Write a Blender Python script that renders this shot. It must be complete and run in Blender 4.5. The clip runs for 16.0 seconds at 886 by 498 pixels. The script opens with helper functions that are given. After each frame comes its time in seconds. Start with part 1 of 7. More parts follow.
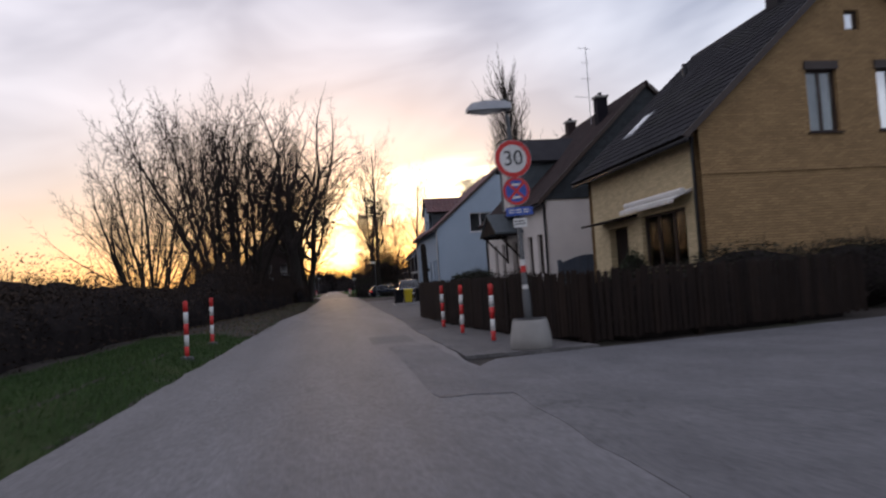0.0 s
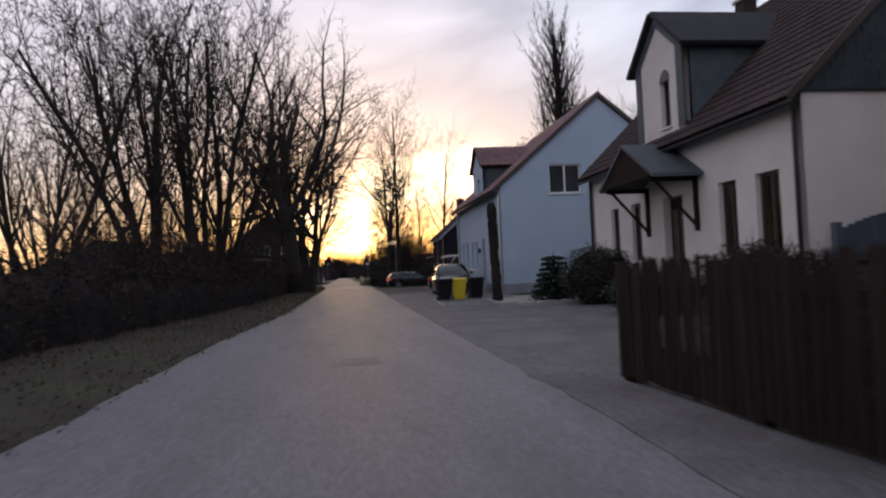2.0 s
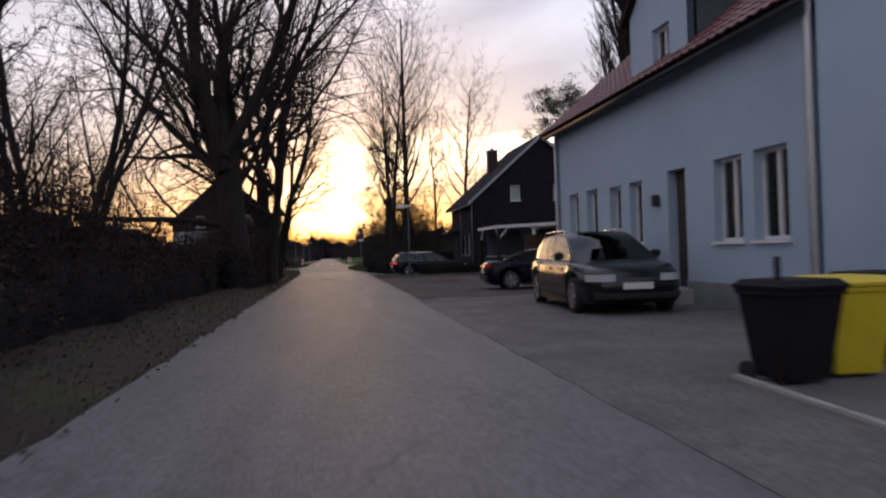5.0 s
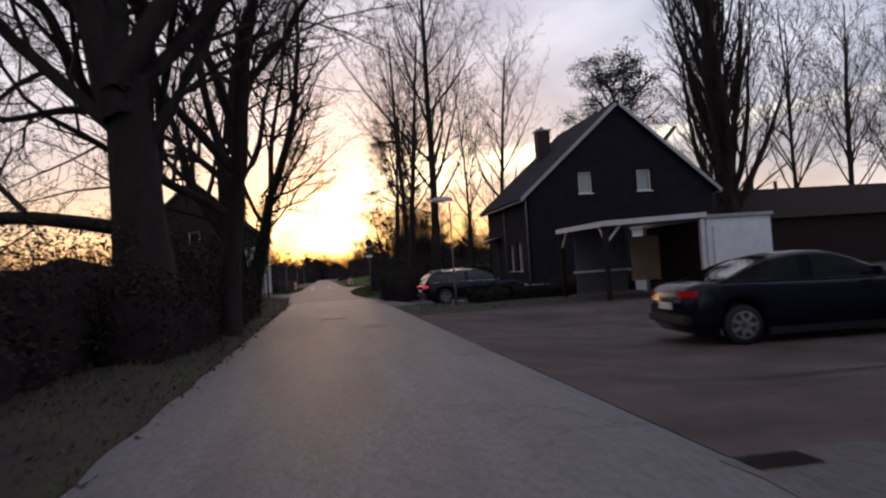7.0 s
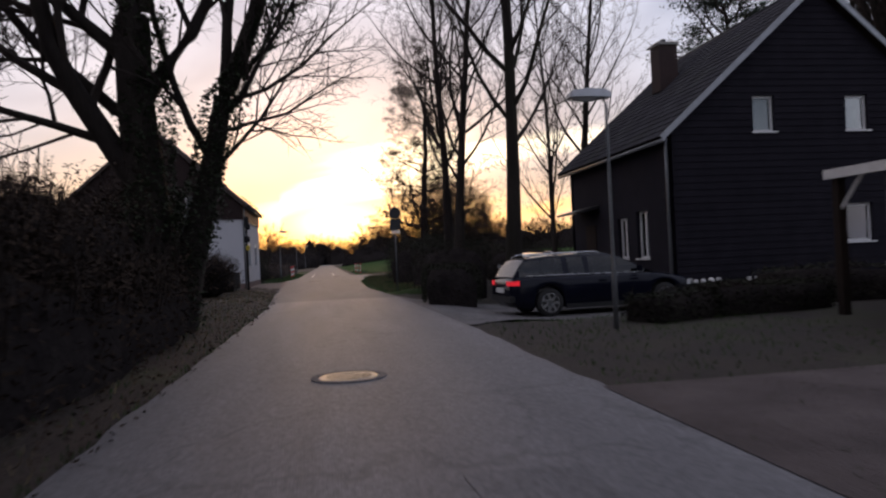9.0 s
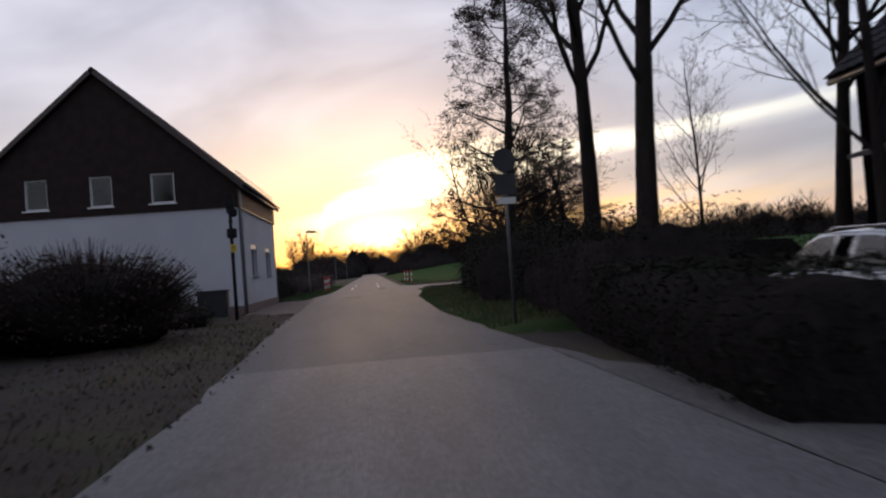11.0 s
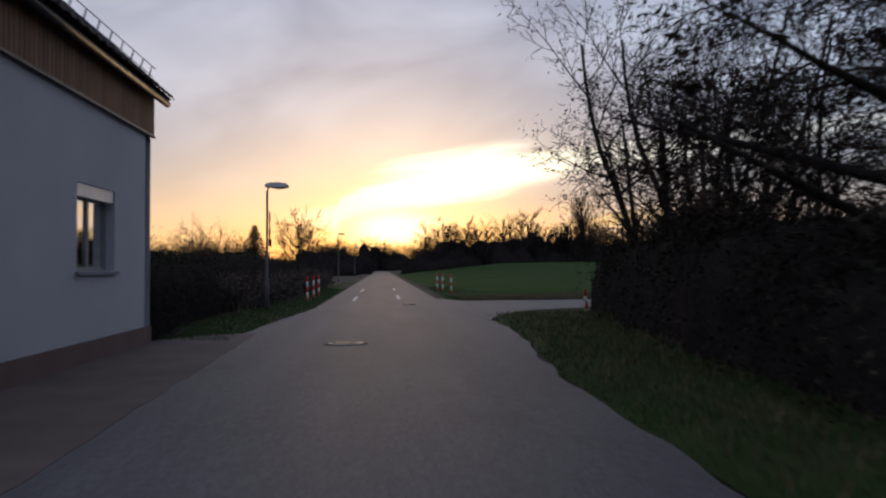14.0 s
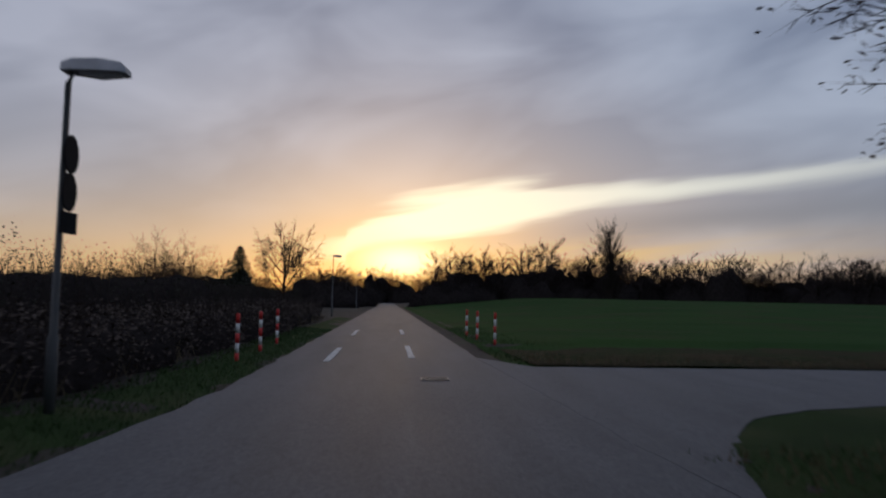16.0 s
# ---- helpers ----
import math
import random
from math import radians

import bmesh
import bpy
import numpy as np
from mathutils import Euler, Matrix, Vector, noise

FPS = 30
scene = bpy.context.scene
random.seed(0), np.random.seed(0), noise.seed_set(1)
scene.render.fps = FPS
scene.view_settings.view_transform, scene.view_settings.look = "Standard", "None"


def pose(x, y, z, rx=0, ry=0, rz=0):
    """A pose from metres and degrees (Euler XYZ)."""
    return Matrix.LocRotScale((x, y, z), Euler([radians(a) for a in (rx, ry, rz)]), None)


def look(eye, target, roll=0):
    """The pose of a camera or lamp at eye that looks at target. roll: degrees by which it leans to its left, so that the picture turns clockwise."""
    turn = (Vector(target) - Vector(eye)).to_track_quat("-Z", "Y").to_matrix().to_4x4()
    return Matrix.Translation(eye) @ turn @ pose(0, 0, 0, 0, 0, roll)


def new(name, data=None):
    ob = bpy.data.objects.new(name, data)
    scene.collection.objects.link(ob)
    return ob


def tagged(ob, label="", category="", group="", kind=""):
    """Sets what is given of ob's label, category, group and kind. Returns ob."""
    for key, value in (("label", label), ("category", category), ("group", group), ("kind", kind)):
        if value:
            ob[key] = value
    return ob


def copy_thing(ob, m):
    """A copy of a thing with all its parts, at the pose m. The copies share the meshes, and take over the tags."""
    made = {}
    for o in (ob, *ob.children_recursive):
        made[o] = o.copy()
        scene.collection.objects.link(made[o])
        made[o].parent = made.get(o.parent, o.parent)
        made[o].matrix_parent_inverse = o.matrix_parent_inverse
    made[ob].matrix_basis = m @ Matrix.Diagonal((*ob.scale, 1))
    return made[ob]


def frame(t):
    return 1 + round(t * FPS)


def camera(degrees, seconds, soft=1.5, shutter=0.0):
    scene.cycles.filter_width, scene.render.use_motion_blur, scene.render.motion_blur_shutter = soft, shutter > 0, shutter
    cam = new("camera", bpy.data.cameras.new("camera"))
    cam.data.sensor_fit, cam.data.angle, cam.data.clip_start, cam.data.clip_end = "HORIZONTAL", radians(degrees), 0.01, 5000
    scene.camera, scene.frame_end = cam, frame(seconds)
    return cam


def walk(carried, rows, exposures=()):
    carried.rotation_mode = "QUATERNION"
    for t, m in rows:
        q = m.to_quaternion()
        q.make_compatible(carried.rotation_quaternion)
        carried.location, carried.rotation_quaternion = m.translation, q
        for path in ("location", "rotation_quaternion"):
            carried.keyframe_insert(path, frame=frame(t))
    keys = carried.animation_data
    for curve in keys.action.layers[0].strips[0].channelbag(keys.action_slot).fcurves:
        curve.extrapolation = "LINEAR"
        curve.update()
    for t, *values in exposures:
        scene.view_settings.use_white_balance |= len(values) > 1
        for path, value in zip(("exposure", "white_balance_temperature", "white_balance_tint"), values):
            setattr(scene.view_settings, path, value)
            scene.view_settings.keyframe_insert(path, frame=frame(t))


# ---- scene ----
cam = camera(63.5, 16.0, soft=2.2, shutter=0.35)
PATH = [
    (0, (0.225, -0.9, 1.122), (0.533, 1.074, 1.215), -3.8),
    (0.5, (0.332, 3.511, 1.12), (0.605, 5.491, 1.193), -5.9),
    (0.6, (0.344, 4.382, 1.118), (0.628, 6.36, 1.198), -4.2),
    (1, (0.353, 7.806, 1.093), (0.647, 9.783, 1.157), -4.2),
    (1.5, (0.322, 12.036, 1.106), (0.613, 14.014, 1.157), -3.6),
    (2, (0.396, 16.076, 1.139), (0.672, 18.056, 1.202), -2.6),
    (2.5, (0.476, 19.985, 1.165), (0.761, 21.965, 1.206), -1.8),
    (3, (0.556, 23.767, 1.171), (0.837, 25.747, 1.186), -3.0),
    (3.5, (0.613, 27.394, 1.153), (0.9, 29.373, 1.161), -2.6),
    (4, (0.615, 30.978, 1.133), (0.917, 32.955, 1.122), -3.8),
    (4.2, (0.585, 32.412, 1.13), (0.889, 34.389, 1.122), -2.3),
    (6.3, (0.302, 47.343, 1.275), (0.623, 49.316, 1.34), -1.9),
    (6.5, (0.284, 48.737, 1.28), (0.608, 50.71, 1.345), -3.6),
    (7, (0.268, 52.173, 1.29), (0.6, 54.145, 1.347), -3.8),
    (7.5, (0.271, 55.615, 1.297), (0.616, 57.585, 1.329), -3.9),
    (8, (0.274, 59.114, 1.307), (0.62, 61.084, 1.324), -3.6),
    (8.5, (0.315, 62.672, 1.294), (0.638, 64.646, 1.304), -4.7),
    (9, (0.269, 66.249, 1.27), (0.59, 68.223, 1.293), -2.6),
    (9.5, (0.286, 69.874, 1.215), (0.618, 71.847, 1.223), -6.0),
    (10, (0.325, 73.523, 1.169), (0.626, 75.5, 1.159), -4.8),
    (10.2, (0.333, 74.995, 1.168), (0.554, 76.982, 1.174), -4.0),
    (12.3, (0.233, 90.541, 1.271), (0.43, 92.53, 1.345), -4.3),
    (12.5, (0.209, 92.012, 1.278), (0.403, 94.001, 1.35), -3.3),
    (13, (0.166, 95.688, 1.304), (0.344, 97.679, 1.364), -2.3),
    (13.5, (0.091, 99.343, 1.34), (0.266, 101.335, 1.388), -2.1),
    (14, (0.046, 102.998, 1.38), (0.217, 104.99, 1.432), -0.3),
    (14.5, (0.008, 106.528, 1.407), (0.183, 108.519, 1.493), 1.0),
    (15, (0.061, 110.015, 1.4), (0.212, 112.006, 1.516), -2.3),
    (15.5, (0.144, 113.476, 1.388), (0.316, 115.465, 1.516), -1.8),
    (16, (0.2, 116.913, 1.395), (0.349, 118.902, 1.54), 1.2),
]
walk(cam, [(t, look(eye, target, roll)) for t, eye, target, roll in PATH],
     exposures=[(0, 0.08, 6600, 14), (0.5, -0.04, 6600, 14), (1.5, 0.14, 6600, 15), (4.2, 0.2, 6600, 16), (6.3, 0.1, 6750, 18), (10.2, 0.0, 6500, 16), (12.3, -0.47, 6080, 12), (14.5, -0.53, 6000, 12), (16, -0.98, 5900, 11)])

# ---- world, sun ----
SUN_AZ, SUN_EL = 1.0, 3.2   # degrees right of the road's direction, above the horizon


def make_world():
    w = bpy.data.worlds.new("evening_sky")
    scene.world = w
    w.use_nodes = True
    nt = w.node_tree
    nt.nodes.clear()
    N, L = nt.nodes.new, nt.links.new

    def m(op, a, b=None, c=None, clamp=False):
        k = N("ShaderNodeMath")
        k.operation, k.use_clamp = op, clamp
        for i, v in enumerate((a, b, c)):
            if v is None:
                continue
            if isinstance(v, (int, float)):
                k.inputs[i].default_value = v
            else:
                L(v, k.inputs[i])
        return k.outputs[0]

    def mix(f, a, b):
        k = N("ShaderNodeMix")
        k.data_type = "RGBA"
        for s, v in ((k.inputs[0], f), (k.inputs[6], a), (k.inputs[7], b)):
            if isinstance(v, (int, float)):
                s.default_value = v
            elif isinstance(v, tuple):
                s.default_value = (*v, 1)
            else:
                L(v, s)
        return k.outputs[2]

    tc = N("ShaderNodeTexCoord").outputs["Generated"]
    sx = N("ShaderNodeSeparateXYZ")
    L(tc, sx.inputs[0])
    X, Y, Z = sx.outputs
    az = m("MULTIPLY", m("ARCTAN2", X, Y), 57.2958)
    el = m("MULTIPLY", m("ARCSINE", m("MINIMUM", m("MAXIMUM", Z, -1), 1)), 57.2958)
    # cloud coordinates: long streaks that rise to the right
    el2 = m("SUBTRACT", el, m("MULTIPLY", az, 0.13))
    cv = N("ShaderNodeCombineXYZ")
    L(m("MULTIPLY", az, 0.065), cv.inputs[0])
    L(m("MULTIPLY", el2, 0.15), cv.inputs[1])
    n1 = N("ShaderNodeTexNoise")
    n1.inputs["Scale"].default_value, n1.inputs["Detail"].default_value, n1.inputs["Roughness"].default_value = 1.0, 3.5, 0.46
    n1.inputs["Distortion"].default_value = 0.4
    L(cv.outputs[0], n1.inputs["Vector"])
    cv2 = N("ShaderNodeCombineXYZ")
    L(m("MULTIPLY", az, 0.035), cv2.inputs[0])
    L(m("MULTIPLY", el2, 0.4), cv2.inputs[1])
    cv2.inputs[2].default_value = 3.7
    n2 = N("ShaderNodeTexNoise")
    n2.inputs["Scale"].default_value, n2.inputs["Detail"].default_value = 1.4, 3
    L(cv2.outputs[0], n2.inputs["Vector"])
    c1, c2 = n1.outputs[0], n2.outputs[0]

    def bell(v, mid, wide):
        q = m("DIVIDE", m("SUBTRACT", v, mid), wide)
        return m("POWER", 2.71828, m("MULTIPLY", m("MULTIPLY", q, q), -1))

    # overcast dome: grey-lavender, a little bluer to the right
    hue = m("MULTIPLY_ADD", az, 0.02, 0.45, clamp=True)
    dome = mix(hue, (0.72, 0.72, 0.82), (0.64, 0.70, 0.84))
    thick = m("MULTIPLY_ADD", c1, 4.0, -1.55, clamp=True)
    dome = mix(thick, mix(hue, (0.45, 0.46, 0.56), (0.33, 0.38, 0.52)), dome)
    # peach light on the cloud above the sun, then a saturated belt along the horizon
    peach = m("MULTIPLY", bell(az, SUN_AZ, 24), bell(el, 7, 8))
    dome = mix(m("MULTIPLY", peach, 0.36), dome, (0.85, 0.71, 0.65))
    haze = m("MULTIPLY", bell(az, SUN_AZ, 12), bell(el, 4, 5))
    dome = mix(m("MULTIPLY", haze, 0.42), dome, (1.12, 0.82, 0.48))
    near = bell(az, SUN_AZ, 48)
    low = m("POWER", 2.71828, m("MULTIPLY", m("MAXIMUM", el, 0), -0.28))
    dome = mix(m("MULTIPLY", m("MULTIPLY", near, low), 0.95), dome, (1.0, 0.50, 0.10))
    golden = m("MULTIPLY", bell(az, -24, 19), bell(el, 1.5, 4.5))
    dome = mix(m("MULTIPLY", golden, 0.55), dome, (0.98, 0.56, 0.20))
    # the glowing gap in the cloud, rising to the right, with a darker bank and thin lit bars below it
    mid = m("ADD", m("MULTIPLY_ADD", m("SQRT", m("MAXIMUM", m("SUBTRACT", az, -3.5), 0)), 0.93, 4.1), m("MULTIPLY_ADD", c1, 2.2, -1.1))
    wide = m("MULTIPLY", m("MULTIPLY_ADD", bell(az, 7, 6.5), 1.2, 0.75), m("MAXIMUM", m("MULTIPLY_ADD", c2, 3.0, -0.5), 0.3))
    rise = m("DIVIDE", m("SUBTRACT", el, mid), wide)
    bank = m("MULTIPLY", bell(m("SUBTRACT", el, mid), -2.5, 1.3), m("MULTIPLY_ADD", az, 0.09, -0.55, clamp=True))
    dome = mix(m("MULTIPLY", bank, 0.9), dome, (0.30, 0.315, 0.41))
    bars = m("MULTIPLY", m("MULTIPLY_ADD", c2, 6.0, -2.6, clamp=True), m("MULTIPLY", bell(el, 3.2, 2.0), bell(az, 16, 16)))
    dome = mix(m("MULTIPLY", bars, 0.8), dome, (1.0, 0.66, 0.30))
    shape = bell(m("MULTIPLY", rise, rise), 0, 1.3)
    streak = m("MULTIPLY", shape, m("MULTIPLY", bell(az, 6, 13), m("MULTIPLY_ADD", az, 0.25, 1.9, clamp=True)))
    far_streak = m("MULTIPLY", m("MULTIPLY", bell(rise, 0.2, 0.75), bell(az, 24, 18)), 0.7)
    gap = m("MINIMUM", m("ADD", streak, far_streak), 1)
    dome = mix(gap, dome, mix(m("MULTIPLY_ADD", az, 0.05, -0.2, clamp=True), (1.85, 1.66, 1.2), (1.4, 1.36, 1.15)))
    # sun behind thin cloud
    disc = m("MULTIPLY", bell(az, SUN_AZ, 3.0), bell(el, 3.1, 1.3))
    dome = mix(m("MINIMUM", disc, 1), dome, (3.0, 2.45, 1.4))
    # the evening sky is dimmer overhead and away from the sun
    dim = m("MULTIPLY_ADD", Y, 0.8, 0.4, clamp=True)
    dome = mix(dim, mix(0.22, dome, (0.25, 0.26, 0.34)), dome)
    # below the horizon
    dome = mix(m("MULTIPLY", m("MULTIPLY", el, -1), 0.6, clamp=True), dome, (0.05, 0.045, 0.04))
    sky = N("ShaderNodeTexSky")
    sky.sky_type, sky.sun_disc = "NISHITA", False
    sky.sun_elevation, sky.sun_rotation = radians(SUN_EL), radians(SUN_AZ)
    bg, bg2, add = N("ShaderNodeBackground"), N("ShaderNodeBackground"), N("ShaderNodeAddShader")
    L(dome, bg.inputs[0])
    bg.inputs[1].default_value = 0.95
    L(sky.outputs[0], bg2.inputs[0])
    bg2.inputs[1].default_value = 0.05
    L(bg.outputs[0], add.inputs[0])
    L(bg2.outputs[0], add.inputs[1])
    out = N("ShaderNodeOutputWorld")
    L(add.outputs[0], out.inputs[0])


make_world()
sun = new("sun", bpy.data.lights.new("sun", "SUN"))
sun.data.energy, sun.data.angle, sun.data.color = 0.38, radians(10), (1.0, 0.62, 0.30)
sun.matrix_world = look((0, 0, 30), (-30 * math.sin(radians(SUN_AZ)) * math.cos(radians(SUN_EL)), -30 * math.cos(radians(SUN_EL)), 30 - 30 * math.sin(radians(SUN_EL))))
sun.location = (0, 150, 40)

# ---- materials ----


def mat(name, a, b, scale=6.0, rough=0.8, bump=0.2, fine=60.0, metal=0.0, rnd=0.0, spec=0.3, stain=None, stain_scale=0.5, stain_amt=0.5, coat=0.0, object_space=False, stretch=(1, 1, 1), bump_dist=0.01):
    k = bpy.data.materials.new(name)
    k.use_nodes = True
    nt = k.node_tree
    p = nt.nodes["Principled BSDF"]
    N, L = nt.nodes.new, nt.links.new
    if object_space:
        co = N("ShaderNodeTexCoord").outputs["Object"]
    else:
        co = N("ShaderNodeNewGeometry").outputs["Position"]
    mp = N("ShaderNodeMapping")
    mp.inputs["Scale"].default_value = stretch
    L(co, mp.inputs[0])
    co = mp.outputs[0]

    def noise_at(s, d):
        t = N("ShaderNodeTexNoise")
        t.inputs["Scale"].default_value, t.inputs["Detail"].default_value = s, d
        L(co, t.inputs["Vector"])
        return t.outputs[0]

    def mix(f, x, y, mode="MIX"):
        q = N("ShaderNodeMix")
        q.data_type, q.blend_type = "RGBA", mode
        for s, v in ((q.inputs[0], f), (q.inputs[6], x), (q.inputs[7], y)):
            if isinstance(v, (int, float)):
                s.default_value = v
            elif isinstance(v, tuple):
                s.default_value = (*v, 1)
            else:
                L(v, s)
        return q.outputs[2]

    n_big, n_fine = noise_at(scale, 5), noise_at(fine, 2)
    ramp = N("ShaderNodeMapRange")
    ramp.inputs[1].default_value, ramp.inputs[2].default_value = 0.3, 0.7
    L(n_big, ramp.inputs[0])
    col = mix(ramp.outputs[0], a, b)
    fr = N("ShaderNodeMapRange")
    fr.inputs[3].default_value, fr.inputs[4].default_value = 0.72, 1.28
    L(n_fine, fr.inputs[0])
    col = mix(1.0, col, fr.outputs[0], "MULTIPLY")
    if stain:
        s = noise_at(stain_scale, 4)
        sr = N("ShaderNodeMapRange")
        sr.inputs[1].default_value, sr.inputs[2].default_value, sr.inputs[4].default_value = 0.5, 0.72, stain_amt
        L(s, sr.inputs[0])
        col = mix(sr.outputs[0], col, stain)
    if rnd:
        for node, attr in ((N("ShaderNodeObjectInfo"), "Random"),):
            rr = N("ShaderNodeMapRange")
            rr.inputs[3].default_value, rr.inputs[4].default_value = 1 - rnd, 1 + rnd
            L(node.outputs[attr], rr.inputs[0])
            col = mix(1.0, col, rr.outputs[0], "MULTIPLY")
        ri = N("ShaderNodeMapRange")
        ri.inputs[3].default_value, ri.inputs[4].default_value = 1 - rnd, 1 + rnd
        L(N("ShaderNodeNewGeometry").outputs["Random Per Island"], ri.inputs[0])
        col = mix(1.0, col, ri.outputs[0], "MULTIPLY")
    L(col, p.inputs["Base Color"])
    rg = N("ShaderNodeMapRange")
    rg.inputs[3].default_value, rg.inputs[4].default_value = max(0.02, rough - 0.12), min(1, rough + 0.12)
    L(n_big, rg.inputs[0])
    L(rg.outputs[0], p.inputs["Roughness"])
    p.inputs["Metallic"].default_value = metal
    p.inputs["Specular IOR Level"].default_value = spec
    p.inputs["Coat Weight"].default_value = coat
    if bump:
        bp = N("ShaderNodeBump")
        bp.inputs["Strength"].default_value, bp.inputs["Distance"].default_value = bump, bump_dist
        L(n_fine, bp.inputs["Height"])
        L(bp.outputs[0], p.inputs["Normal"])
    return k


def brick_mat(name, a, b, mortar, wide=0.25, high=0.075, rough=0.85, plane="xz"):
    """Brickwork in real size on an upright wall; plane names the wall's axes."""
    k = mat(name, a, b, 3.0, rough, 0, 40)
    nt = k.node_tree
    N, L = nt.nodes.new, nt.links.new
    p = nt.nodes["Principled BSDF"]
    g = N("ShaderNodeNewGeometry")
    s, c = N("ShaderNodeSeparateXYZ"), N("ShaderNodeCombineXYZ")
    L(g.outputs["Position"], s.inputs[0])
    L(s.outputs["XYZ".index(plane[0].upper())], c.inputs[0])
    L(s.outputs[2], c.inputs[1])
    t = N("ShaderNodeTexBrick")
    t.inputs["Scale"].default_value, t.inputs["Brick Width"].default_value, t.inputs["Row Height"].default_value = 1, wide, high
    t.inputs["Mortar Size"].default_value, t.inputs["Color1"].default_value, t.inputs["Color2"].default_value = 0.009, (1, 1, 1, 1), (0.75, 0.75, 0.75, 1)
    t.inputs["Mortar"].default_value = (*mortar, 1)
    L(c.outputs[0], t.inputs["Vector"])
    q = N("ShaderNodeMix")
    q.data_type, q.blend_type = "RGBA", "MULTIPLY"
    q.inputs[0].default_value = 1
    old = p.inputs["Base Color"].links[0].from_socket
    L(old, q.inputs[6])
    L(t.outputs["Color"], q.inputs[7])
    L(q.outputs[2], p.inputs["Base Color"])
    bp = N("ShaderNodeBump")
    bp.inputs["Strength"].default_value, bp.inputs["Distance"].default_value, bp.invert = 0.8, 0.012, True
    L(t.outputs["Fac"], bp.inputs["Height"])
    L(bp.outputs[0], p.inputs["Normal"])
    return k


def glass_mat(name, tint=(0.75, 0.8, 0.82), ior=1.5):
    k = bpy.data.materials.new(name)
    k.use_nodes = True
    nt = k.node_tree
    nt.nodes.clear()
    N, L = nt.nodes.new, nt.links.new
    f, t, g, x, o = N("ShaderNodeFresnel"), N("ShaderNodeBsdfTransparent"), N("ShaderNodeBsdfGlossy"), N("ShaderNodeMixShader"), N("ShaderNodeOutputMaterial")
    f.inputs[0].default_value = ior
    t.inputs[0].default_value = (*tint, 1)
    g.inputs["Roughness"].default_value = 0.03
    L(f.outputs[0], x.inputs[0])
    L(t.outputs[0], x.inputs[1])
    L(g.outputs[0], x.inputs[2])
    L(x.outputs[0], o.inputs[0])
    return k


def paint(name, c, rough=0.35, metal=0.0, coat=0.0, **kw):
    return mat(name, c, tuple(v * 0.85 for v in c), 4, rough, kw.pop("bump", 0.03), 90, metal, coat=coat, spec=0.5, **kw)


ASPHALT = mat("asphalt", (0.125, 0.121, 0.128), (0.165, 0.160, 0.167), 0.9, 0.66, 0.55, 140, spec=0.35, stain=(0.105, 0.102, 0.107), stain_scale=0.5, stain_amt=0.5, stretch=(1, 0.10, 1))
ASPHALT_OLD = mat("old_asphalt", (0.108, 0.105, 0.112), (0.146, 0.142, 0.149), 1.1, 0.7, 0.6, 110, spec=0.35, stain=(0.085, 0.085, 0.09), stain_scale=0.6)
ASPHALT_DARK = mat("asphalt_patch", (0.10, 0.098, 0.103), (0.135, 0.132, 0.138), 1.5, 0.7, 0.6, 120, spec=0.35)
CONCRETE = mat("concrete", (0.27, 0.26, 0.25), (0.38, 0.37, 0.35), 2.0, 0.85, 0.35, 70, stain=(0.20, 0.20, 0.19), stain_scale=0.8)


